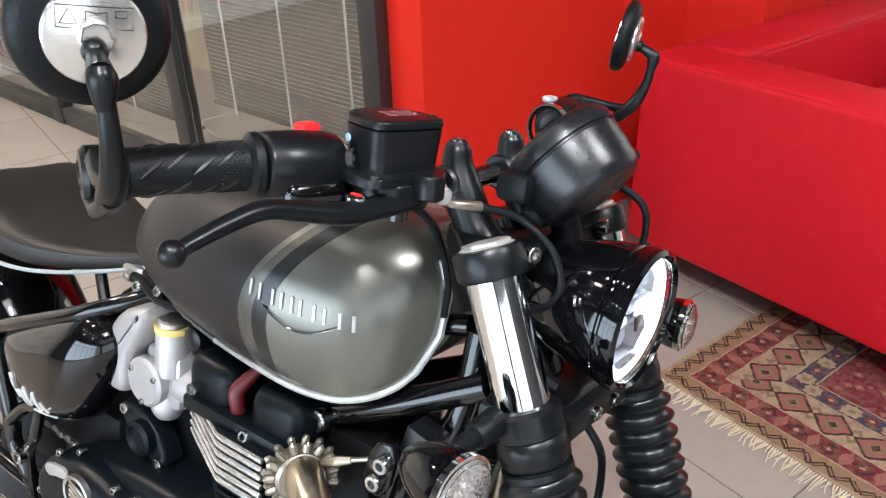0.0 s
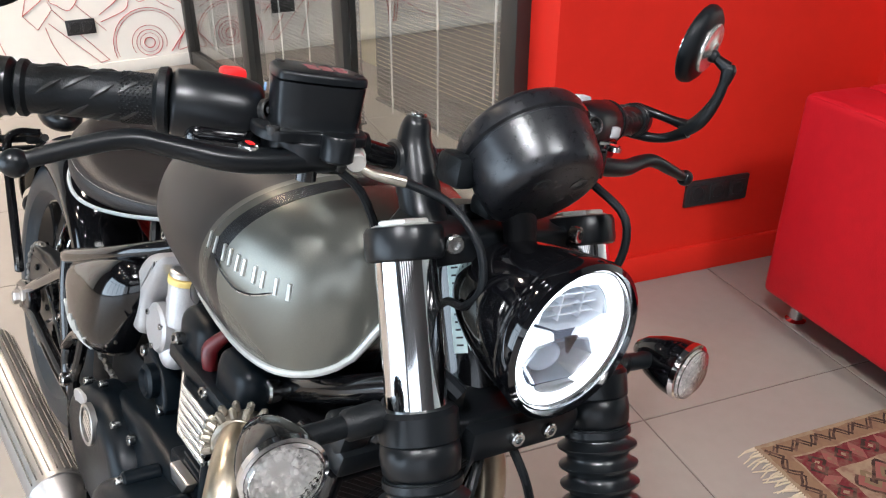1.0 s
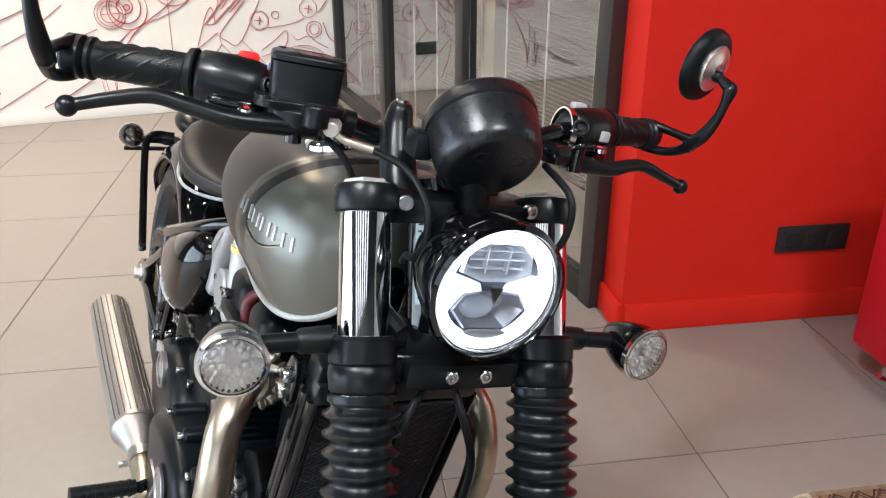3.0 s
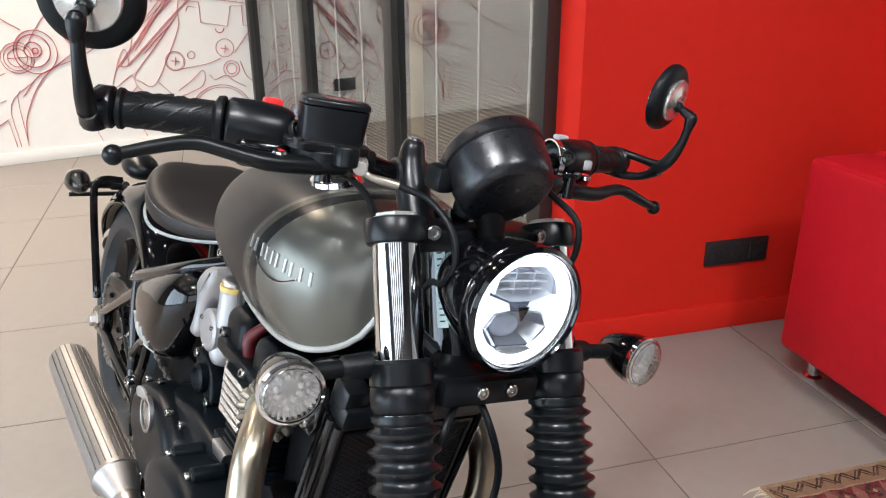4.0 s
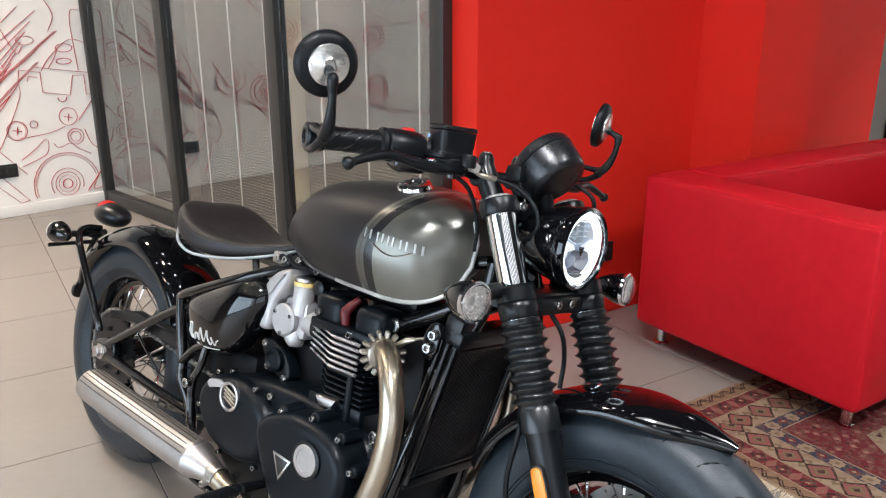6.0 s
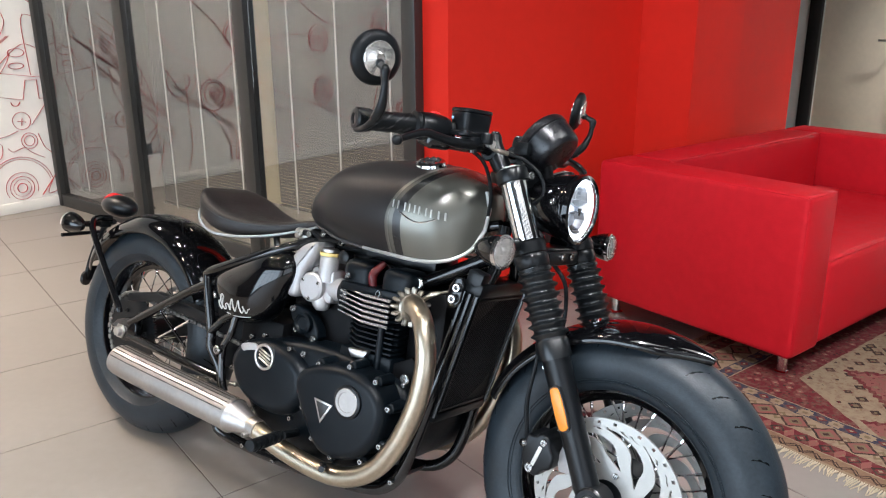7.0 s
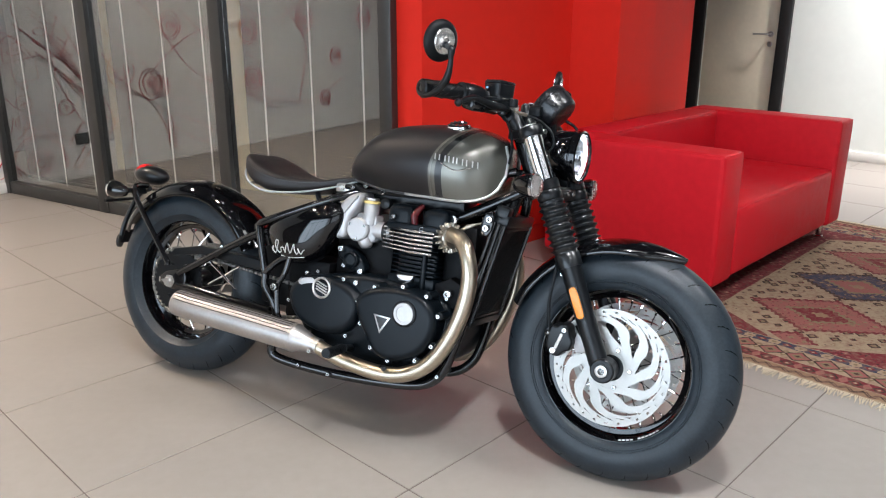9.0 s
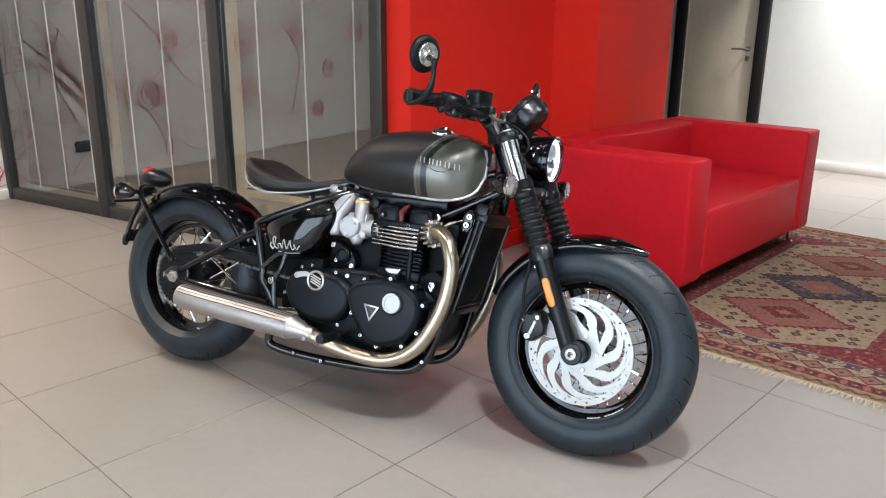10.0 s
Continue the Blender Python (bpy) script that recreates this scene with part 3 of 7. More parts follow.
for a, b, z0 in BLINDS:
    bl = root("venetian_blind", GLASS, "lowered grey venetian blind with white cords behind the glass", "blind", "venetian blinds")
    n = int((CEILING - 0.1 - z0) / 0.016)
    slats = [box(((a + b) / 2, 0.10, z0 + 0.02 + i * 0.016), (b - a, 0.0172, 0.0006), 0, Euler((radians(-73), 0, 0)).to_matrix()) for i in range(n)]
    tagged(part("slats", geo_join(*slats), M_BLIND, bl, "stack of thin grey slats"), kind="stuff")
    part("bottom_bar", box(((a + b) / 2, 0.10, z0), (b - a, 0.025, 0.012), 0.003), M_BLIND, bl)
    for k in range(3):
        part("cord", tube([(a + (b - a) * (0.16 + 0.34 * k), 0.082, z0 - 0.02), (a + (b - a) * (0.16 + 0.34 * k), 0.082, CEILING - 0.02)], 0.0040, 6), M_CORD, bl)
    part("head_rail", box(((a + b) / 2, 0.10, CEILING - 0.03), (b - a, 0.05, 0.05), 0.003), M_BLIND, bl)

thing("wall_inner", moved(box((1.6, 0.95, CEILING / 2), (3.3, 0.1, CEILING)), GLASS), mat("cream_wall_paint", (0.72, 0.62, 0.38), 0.7, vary=0.05), "cream painted wall of the room behind the blinds", "wall", kind="structure")

# sockets
def socket(m, n, label):
    r = root("wall_socket", m, label, "socket", "wall sockets")
    w = 0.071 * n + 0.012
    part("cover_frame", box((0, 0.006, 0), (w, 0.012, 0.082), 0.003), M_SOCKET, r)
    for i in range(n):
        cx = (i - (n - 1) / 2) * 0.071
        part("socket_insert", geo_join(box((cx, 0.013, 0), (0.056, 0.006, 0.056), 0.002), lathe([(0, 0.0215), (0.005, 0.0215), (0.005, 0.018), (-0.002, 0.018)], (cx, 0.014, 0), (0, 1, 0), 20)), M_SOCKET, r)
    return r


socket(Matrix.Translation((1.757, RY, 0.270)) @ pose(0, 0, 0, 0, 0, 180), 3, "black triple wall socket on the red wall")
socket(WALL @ pose(0.61, 0, 0.285), 2, "black double wall socket on the white wall")

# sofa
def cushion_box(x0, x1, y0, y1, z0, z1, r=0.03):
    return box(((x0 + x1) / 2, (y0 + y1) / 2, (z0 + z1) / 2), (x1 - x0, y1 - y0, z1 - z0), r, segs=4)


SX0, SX1, SY0, SY1 = 1.71, 3.275, 0.50, 1.37
sofa = root("sofa", Matrix.Identity(4), "boxy red leather two-seat sofa standing on the carpet", "sofa")
part("arm", cushion_box(SX0, SX0 + 0.192, SY0, SY1, 0.095, 0.66, 0.022), M_SOFA, sofa)
part("arm", cushion_box(SX1 - 0.192, SX1, SY0, SY1, 0.095, 0.66, 0.022), M_SOFA, sofa)
part("backrest", cushion_box(SX0 + 0.192, SX1 - 0.192, SY1 - 0.2, SY1, 0.095, 0.66, 0.022), M_SOFA, sofa)
part("seat", cushion_box(SX0 + 0.194, SX1 - 0.194, SY0 + 0.006, SY1 - 0.202, 0.097, 0.41, 0.03), M_SOFA, sofa)
for x0, x1 in ((SX0, SX0 + 0.192), (SX1 - 0.192, SX1)):
    for x in (x0 + 0.008, x1 - 0.008):
        part("seam", tube([(x, SY0 + 0.008, 0.11), (x, SY0 + 0.006, 0.60), (x, SY0 + 0.008, 0.650), (x, SY0 + 0.03, 0.6535), (x, SY1 - 0.02, 0.6535)], 0.0032, 8), M_SOFA, sofa, "stitched leather seam")
    part("seam", tube([(x0 + 0.008, SY0 + 0.0075, 0.6525), (x1 - 0.008, SY0 + 0.0075, 0.6525)], 0.0032, 8), M_SOFA, sofa, "stitched leather seam")
part("seam", tube([(SX0 + 0.20, SY1 - 0.1945, 0.6525), (SX1 - 0.20, SY1 - 0.1945, 0.6525)], 0.0032, 8), M_SOFA, sofa, "stitched leather seam")
part("seam", tube([(SX0 + 0.20, SY0 + 0.016, 0.402), (SX1 - 0.20, SY0 + 0.016, 0.402)], 0.0032, 8), M_SOFA, sofa, "stitched leather seam")
for fx in (1.81, 3.21):
    for fy in (0.575, 1.32):
        part("foot", lathe([(0, 0.028), (0.006, 0.028), (0.01, 0.02), (0.012, 0.018), (0.1, 0.018)], (fx, fy, 0.0), (0, 0, 1), 20), M_CHROME, sofa, "chrome foot")

# carpet
CX0, CX1, CY0, CY1 = 1.34, 3.62, -0.75, 0.93


def carpet_mat():
    m = mat("carpet_wool", (0.3, 0.1, 0.08), 0.95, bump=0.5, bump_scale=350, spec=0.1)
    nt = m.node_tree
    b = nt.nodes["Principled BSDF"]
    tc = nt.nodes.new("ShaderNodeTexCoord")
    sep = nt.nodes.new("ShaderNodeSeparateXYZ")
    nt.links.new(tc.outputs["Object"], sep.inputs[0])

    def mth(op, a, c=0.0):
        n = nt.nodes.new("ShaderNodeMath")
        n.operation = op
        for i, v in enumerate((a, c)):
            if isinstance(v, (int, float)):
                n.inputs[i].default_value = v
            else:
                nt.links.new(v, n.inputs[i])
        return n.outputs[0]

    def mixc(f, a, c):
        n = nt.nodes.new("ShaderNodeMix")
        n.data_type = "RGBA"
        nt.links.new(f, n.inputs["Factor"])
        for k, v in (("A", a), ("B", c)):
            if isinstance(v, tuple):
                n.inputs[k].default_value = (*v, 1)
            else:
                nt.links.new(v, n.inputs[k])
        return n.outputs["Result"]

    wine, cream, tan, navy, dark, olive, rose = (0.11, 0.018, 0.022), (0.235, 0.178, 0.118), (0.185, 0.12, 0.072), (0.035, 0.037, 0.058), (0.035, 0.022, 0.018), (0.15, 0.115, 0.065), (0.20, 0.07, 0.062)
    wob = nt.nodes.new("ShaderNodeTexNoise")
    wob.inputs["Scale"].default_value, wob.inputs["Detail"].default_value = 22, 2
    nt.links.new(tc.outputs["Object"], wob.inputs["Vector"])
    ws = nt.nodes.new("ShaderNodeSeparateColor")
    nt.links.new(wob.outputs["Color"], ws.inputs[0])
    X = mth("ADD", sep.outputs["X"], mth("MULTIPLY", mth("SUBTRACT", ws.outputs[0], 0.5), 0.014))
    Y = mth("ADD", sep.outputs["Y"], mth("MULTIPLY", mth("SUBTRACT", ws.outputs[1], 0.5), 0.014))
    ax = mth("ABSOLUTE", mth("SUBTRACT", X, (CX0 + CX1) / 2))
    ay = mth("ABSOLUTE", mth("SUBTRACT", Y, (CY0 + CY1) / 2))
    ex, ey = mth("SUBTRACT", (CX1 - CX0) / 2, ax), mth("SUBTRACT", (CY1 - CY0) / 2, ay)
    edge = mth("MINIMUM", ex, ey)
    along_x = mth("LESS_THAN", ey, ex)
    s = mth("ADD", mth("MULTIPLY", along_x, X), mth("MULTIPLY", mth("SUBTRACT", 1.0, along_x), Y))

    def lt(a, c):
        return mth("LESS_THAN", a, c)

    def rep_u(pitch, shift=0.0):
        """Distance along the border from the middle of the nearest repeat."""
        return mth("PINGPONG", mth("ADD", mth("ADD", s, 10 * pitch), shift), pitch / 2)

    def off(e0):
        return mth("ABSOLUTE", mth("SUBTRACT", edge, e0))

    def rhomb(u, v, a, c):
        return mth("ADD", mth("DIVIDE", u, a), mth("DIVIDE", v, c))

    def blobs(scale, thr, rnd=0.7):
        v = nt.nodes.new("ShaderNodeTexVoronoi")
        v.distance = "MANHATTAN"
        v.inputs["Scale"].default_value, v.inputs["Randomness"].default_value = scale, rnd
        nt.links.new(tc.outputs["Object"], v.inputs["Vector"])
        return lt(v.outputs["Distance"], thr), v

    # field: wine with strewn motifs, and a hexagon that holds three lozenges
    spot, _ = blobs(23, 0.36)
    core, _ = blobs(23, 0.17)
    fleck, _ = blobs(58, 0.36, 1.0)
    field = mixc(spot, wine, mixc(core, rose, cream))
    field = mixc(fleck, field, mixc(spot, dark, wine))
    hx_ = mth("ABSOLUTE", mth("SUBTRACT", X, 2.48))
    hy2 = mth("ABSOLUTE", mth("SUBTRACT", Y, 0.13))
    hexa = mth("MAXIMUM", mth("DIVIDE", hy2, 0.37), mth("ADD", mth("DIVIDE", hx_, 0.91), mth("MULTIPLY", hy2, 0.68)))
    leaf, _ = blobs(15, 0.42, 0.5)
    vein, _ = blobs(15, 0.22, 0.5)
    ground = mixc(leaf, cream, mixc(vein, dark, olive))
    ground = mixc(fleck, ground, mixc(leaf, tan, wine))
    lx = mth("PINGPONG", mth("SUBTRACT", X, 1.985 - 0.47 * 4), 0.235)
    ly = mth("ABSOLUTE", mth("SUBTRACT", Y, 0.14))
    saw = mth("MULTIPLY", mth("PINGPONG", mth("ADD", Y, 5.0), 0.013), 5.0)
    loz = mth("ADD", rhomb(lx, ly, 0.225, 0.30), mth("SUBTRACT", saw, 0.03))
    blue = lt(mth("ABSOLUTE", mth("SUBTRACT", X, 2.455)), 0.235)
    inner = mixc(blue, rose, navy)
    rim = mixc(blue, wine, dark)
    body = mixc(spot, inner, mixc(core, tan, olive))
    body = mixc(fleck, body, rim)
    ground = mixc(lt(loz, 1.0), ground, rim)
    ground = mixc(lt(loz, 0.90), ground, body)
    ground = mixc(lt(loz, 0.50), ground, mixc(spot, olive, wine))
    ground = mixc(lt(loz, 0.40), ground, mixc(blue, wine, rose))
    ground = mixc(lt(loz, 0.14), ground, tan)
    field = mixc(lt(hexa, 1.0), field, cream)
    field = mixc(lt(hexa, 0.965), field, ground)
    # borders from the field outwards
    u = rep_u(0.096, 0.020)
    v = off(0.243)
    star = mth("MINIMUM", mth("MULTIPLY", mth("ADD", u, v), 0.75), mth("MAXIMUM", u, v))
    oval = rhomb(rep_u(0.096, 0.068), v, 0.02, 0.016)
    stars = mixc(lt(star, 0.0185), navy, cream)
    stars = mixc(lt(star, 0.007), stars, olive)
    stars = mixc(lt(oval, 1.0), stars, wine)
    stars = mixc(lt(oval, 0.4), stars, cream)
    v = off(0.167)
    dia = rhomb(rep_u(0.100, 0.043), v, 0.052, 0.050)
    scroll = mth("ABSOLUTE", mth("SUBTRACT", rhomb(rep_u(0.100, 0.093), v, 0.03, 0.036), 0.65))
    dias = mixc(lt(scroll, 0.20), cream, olive)
    dias = mixc(lt(dia, 0.98), dias, dark)
    dias = mixc(lt(dia, 0.78), dias, rose)
    dias = mixc(lt(dia, 0.45), dias, olive)
    dias = mixc(lt(dia, 0.22), dias, dark)
    v = off(0.088)
    flo = rhomb(rep_u(0.076, 0.01), v, 0.026, 0.026)
    bird = rhomb(rep_u(0.076, 0.048), v, 0.016, 0.03)
    wines = mixc(lt(bird, 1.0), wine, rose)
    wines = mixc(lt(flo, 1.0), wines, dark)
    wines = mixc(lt(flo, 0.6), wines, wine)
    wines = mixc(lt(flo, 0.28), wines, cream)
    wines = mixc(fleck, wines, mixc(lt(bird, 0.8), wine, tan))
    wave = mth("ABSOLUTE", mth("SUBTRACT", mth("SUBTRACT", edge, 0.014), mth("PINGPONG", mth("ADD", s, 10.0), 0.027)))
    wave2 = mth("ABSOLUTE", mth("SUBTRACT", mth("SUBTRACT", edge, 0.014), mth("PINGPONG", mth("ADD", s, 10.012), 0.027)))
    leaves = mixc(lt(wave, 0.0042), tan, dark)
    leaves = mixc(lt(wave2, 0.003), leaves, dark)
    out = mixc(lt(edge, 0.274), field, cream)
    out = mixc(lt(edge, 0.269), out, stars)
    out = mixc(lt(edge, 0.219), out, cream)
    out = mixc(lt(edge, 0.214), out, dias)
    out = mixc(lt(edge, 0.123), out, cream)
    out = mixc(lt(edge, 0.118), out, wines)
    out = mixc(lt(edge, 0.060), out, cream)
    out = mixc(lt(edge, 0.055), out, leaves)
    out = mixc(lt(edge, 0.010), out, cream)
    # worn, brighter and darker stretches of pile
    wear = nt.nodes.new("ShaderNodeTexNoise")
    wear.inputs["Scale"].default_value, wear.inputs["Detail"].default_value = 55, 5
    nt.links.new(tc.outputs["Object"], wear.inputs["Vector"])
    wr = nt.nodes.new("ShaderNodeMapRange")
    wr.inputs["From Min"].default_value, wr.inputs["From Max"].default_value = 0.45, 0.72
    wr.inputs["To Max"].default_value = 0.75
    nt.links.new(wear.outputs["Fac"], wr.inputs["Value"])
    out = mixc(wr.outputs[0], out, (0.15, 0.085, 0.06))
    nt.links.new(out, b.inputs["Base Color"])
    return m


carpet = root("carpet", Matrix.Identity(4), "worn wine-red oriental carpet with lozenges and cream fringe", "carpet")
part("carpet_field", box(((CX0 + CX1) / 2, (CY0 + CY1) / 2, 0.004), (CX1 - CX0, CY1 - CY0, 0.008), 0.002), carpet_mat(), carpet)
fr = []
for side, xe in ((-1, CX0), (1, CX1)):
    y = CY0
    while y < CY1:
        L = random.uniform(0.025, 0.055)
        dy = random.uniform(-0.015, 0.015)
        fr.append(tube([(xe, y, 0.006), (xe + side * L * 0.5, y + dy * 0.3, 0.007), (xe + side * L, y + dy, 0.003)], [0.0025, 0.002, 0.0012], 5))
        y += 0.0065
tagged(part("fringe", geo_join(*fr), mat("cream_fringe", (0.5, 0.42, 0.30), 0.9), carpet, "cream wool fringe"), kind="stuff")

# ---- the motorcycle: x ahead, y to its left, z up, from the rear tyre's footprint ----
BIKE = pose(-0.0773, 1.5775, 0.0, -14.0, 0, -72.4)
RAKE_AXIS = Vector((-math.sin(radians(25.8)), 0, math.cos(radians(25.8))))
STEER_AT = Vector((1.578, 0, 0))
STEER = Matrix.Translation(STEER_AT) @ Matrix.Rotation(radians(-3.2), 4, RAKE_AXIS) @ Matrix.Translation(-STEER_AT)
bike = root("motorcycle", BIKE, "matt grey and black bobber motorcycle leaning on its side stand", "motorcycle")


def steered(name, geo, material, parent=bike, label="", sharp=35):
    return part(name, moved(geo, STEER), material, parent, label, sharp)


def bolt(p, d, r=0.006, h=0.006):
    return lathe([(-0.004, r * 0.9), (h * 0.2, r), (h * 0.8, r), (h, r * 0.85), (h, r * 0.5), (h * 0.4, r * 0.45), (h * 0.4, 0.0)], p, d, 12)


def both(geo):
    return geo_join(geo, mirrored(geo))


def pair(name, geo, material, parent=bike, label="", sharp=35, spun=part):
    """A right part and its mirrored left twin."""
    ps = parent if isinstance(parent, tuple) else (parent, parent)
    return tuple(spun(name, g, material, p, label, sharp) for g, p in zip((geo, mirrored(geo)), ps))


def many(name, geos, material, parent, label="", spun=part):
    """Alike small pieces, each a part of its own."""
    return [spun(name, g, material, parent, label) for g in geos]


def tyre_geo(c, R, w, bead):
    rc = w * 0.98
    prof = [(rc * math.sin(a), R - rc + rc * math.cos(a)) for a in (radians(-105 + 210 * i / 22) for i in range(23))]
    prof = [(-0.045, bead - 0.004), (-0.052, bead), (-0.056, bead + 0.008), *prof, (0.056, bead + 0.008), (0.052, bead), (0.045, bead - 0.004)]
    prof = [(max(-w, min(w, a)), b) for a, b in prof]
    return lathe(prof, c, (0, 1, 0), 96, closed=True)


def rim_geo(c, bead, w):
    prof = [(-w, bead + 0.009), (-w - 0.004, bead + 0.006), (-w - 0.003, bead - 0.004), (-w + 0.012, bead - 0.012), (-w * 0.35, bead - 0.016), (-0.012, bead - 0.028), (0.012, bead - 0.028), (w * 0.35, bead - 0.016), (w - 0.012, bead - 0.012), (w + 0.003, bead - 0.004), (w + 0.004, bead + 0.006), (w, bead + 0.009), (w - 0.006, bead), (-w + 0.006, bead)]
    return lathe(prof, c, (0, 1, 0), 72, closed=True)


def spoke_geos(c, hub_r, hub_y, rim_r, n):
    out = []
    for i in range(n):
        a = 2 * math.pi * (i + 0.5) / n
        side = 1 if i % 2 else -1
        lead = 0.55 if (i // 2) % 2 else -0.55
        p = Vector((hub_r * math.cos(a + lead), side * hub_y, hub_r * math.sin(a + lead)))
        q = Vector((rim_r * math.cos(a), side * 0.008, rim_r * math.sin(a)))
        d = (q - p).normalized()
        out.append(tube([Vector(c) + p, Vector(c) + q - d * 0.018, Vector(c) + q - d * 0.016, Vector(c) + q], [0.0019, 0.0019, 0.0034, 0.0034], 6))
    return out


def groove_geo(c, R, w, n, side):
    """Curved tread grooves as dark inlays set flush into the tread; their black is the grooves' shade."""
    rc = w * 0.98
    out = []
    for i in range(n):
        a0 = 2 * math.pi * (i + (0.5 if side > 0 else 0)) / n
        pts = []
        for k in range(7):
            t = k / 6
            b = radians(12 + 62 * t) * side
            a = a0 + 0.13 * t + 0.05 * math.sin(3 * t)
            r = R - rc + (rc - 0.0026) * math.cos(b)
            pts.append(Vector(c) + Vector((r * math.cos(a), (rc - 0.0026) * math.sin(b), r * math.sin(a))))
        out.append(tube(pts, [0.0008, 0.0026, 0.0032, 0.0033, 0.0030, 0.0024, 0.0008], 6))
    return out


def disc_geo(c, y, r0, r1, slots, thick, twist):
    """A brake disc with two swept rounded slots a sector and rows of drilled holes."""
    ns, nr = 56, 36
    na = slots * ns
    cuts = ((9, 19, 0.46, 0.36, 0.125), (37, 47, 0.44, 0.34, 0.105))     # columns, middle, half length, half width

    def half(f, mid, hl, w):
        q = 1 - ((f - mid) / hl) ** 2
        return w * math.sqrt(q) if q > 0 else 0.0

    def column(m, f):
        """Where column m of a sector lies, 0 to 1, so that the slots' edges are smooth."""
        knots = [(0, 0.0)]
        for (a, b, mid, hl, w), at in zip(cuts, (0.25, 0.75)):
            h = max(0.015, half(f, mid, hl, w)) if abs(f - mid) < hl else (b - a) / 2 / ns
            knots += [(a, at - h), (b, at + h)]
        knots.append((ns, 1.0))
        for (a, p), (b, q) in zip(knots, knots[1:]):
            if a <= m <= b:
                return p + (q - p) * (m - a) / (b - a)

    vs, fs = [], []
    for s in (-1, 1):
        for i in range(nr + 1):
            f = i / nr
            r = r0 + (r1 - r0) * f
            for k in range(na):
                a = 2 * math.pi / slots * (k // ns + column(k % ns, f)) + twist * (1.5 * min(f, 0.82) + 0.13 * math.sin(min(f, 0.82) * 8.0))
                vs.append((c[0] + r * math.cos(a), y + s * thick / 2, c[2] + r * math.sin(a)))

    def solid(i, k):
        if i < 0 or i >= nr:
            return False
        m = k % ns
        for a, b, mid, hl, w in cuts:
            if a <= m < b and mid - hl < i / nr and (i + 1) / nr < mid + hl:
                return False
        return not (i in (28, 29, 32, 33) and (m + (5 if i > 30 else 0)) % 10 in (2, 3))

    N = (nr + 1) * na
    for i in range(nr):
        for k in range(na):
            if not solid(i, k):
                continue
            a, b, d, e = i * na + k, i * na + (k + 1) % na, (i + 1) * na + (k + 1) % na, (i + 1) * na + k
            fs += [(a, b, d, e), (a + N, e + N, d + N, b + N)]
            if not solid(i - 1, k):
                fs.append((a, a + N, b + N, b))
            if not solid(i + 1, k):
                fs.append((e, d, d + N, e + N))
            if not solid(i, k - 1):
                fs.append((a, e, e + N, a + N))
            if not solid(i, k + 1):
                fs.append((b, b + N, d + N, d))
    return vs, fs


BEAD = 0.206
RC, FC = (0.0, 0.0, 0.32), (1.490, 0.0, 0.318)
# rear wheel
rear_wheel = part("rear_wheel", lathe([(-0.09, 0.025), (-0.085, 0.05), (-0.07, 0.055), (-0.05, 0.03), (0.05, 0.03), (0.07, 0.055), (0.085, 0.05), (0.09, 0.025)], RC, (0, 1, 0), 32), M_MATTE, bike, "black spoked rear wheel hub")
part("tyre", tyre_geo(RC, 0.319, 0.075, BEAD), M_TYRE, rear_wheel, "dark grey rubber tyre")
many("sidewall_ridge", [lathe([(0, r), (s * 0.0016, r + 0.0008), (0, r + 0.0016)], (RC[0], s * (0.0750 - dd), RC[2]), (0, 1, 0), 96, closed=True) for s in (-1, 1) for r, dd in ((0.230, 0.006),)], M_TYRE, rear_wheel)
part("rim", rim_geo(RC, BEAD, 0.048), M_GLOSS, rear_wheel, "gloss black rim")
for g in spoke_geos(RC, 0.048, 0.07, BEAD - 0.026, 32):
    part("spoke", g, M_CHROME, rear_wheel)
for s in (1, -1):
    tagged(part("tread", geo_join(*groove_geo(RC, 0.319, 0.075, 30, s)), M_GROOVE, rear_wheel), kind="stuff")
# sprocket and chain run on the right
teeth = []
for i in range(37 * 4):
    a = 2 * math.pi * i / (37 * 4)
    r = 0.108 if i % 4 in (0, 1) else 0.101
    teeth.append((RC[0] + r * math.cos(a), RC[2] + r * math.sin(a)))
part("sprocket", geo_join(slab(teeth, -0.083, -0.089), *[bolt((RC[0] + 0.062 * math.cos(a), -0.089, RC[2] + 0.062 * math.sin(a)), (0, -1, 0), 0.007) for a in (2 * math.pi * k / 6 for k in range(6))]), M_MATTE, bike, "black rear sprocket")
part("rear_disc", disc_geo(RC, 0.085, 0.06, 0.125, 5, 0.004, 0.5), M_DISC, bike, "steel rear brake disc")
chain = []
for za, zb in ((0.425, 0.375), (0.215, 0.285)):
    for i in range(30):
        t = i / 29
        x = 0.02 + 0.52 * t
        z = za + (zb - za) * t
        chain.append(box((x, -0.086, z), (0.016, 0.012 if i % 2 else 0.016, 0.011), 0.003, segs=1))
for i in range(24):
    a = radians(80 + 200 * i / 23)
    chain.append(box((0.112 * math.cos(a), -0.086, 0.32 + 0.112 * math.sin(a)), (0.016, 0.012 if i % 2 else 0.016, 0.011), 0.003, Euler((0, -a + math.pi / 2, 0)).to_matrix(), segs=1))
tagged(part("chain", geo_join(*chain), mat("chain_steel", (0.17, 0.165, 0.155), 0.4, metal=0.8), bike, "pale steel roller chain"), kind="stuff")
part("chain_guard", slab([(-0.02, 0.43), (0.1, 0.455), (0.36, 0.44), (0.36, 0.405), (0.1, 0.425), (-0.02, 0.405)], -0.075, -0.10, 0.004), M_MATTE, bike, "black chain guard with drilled holes")
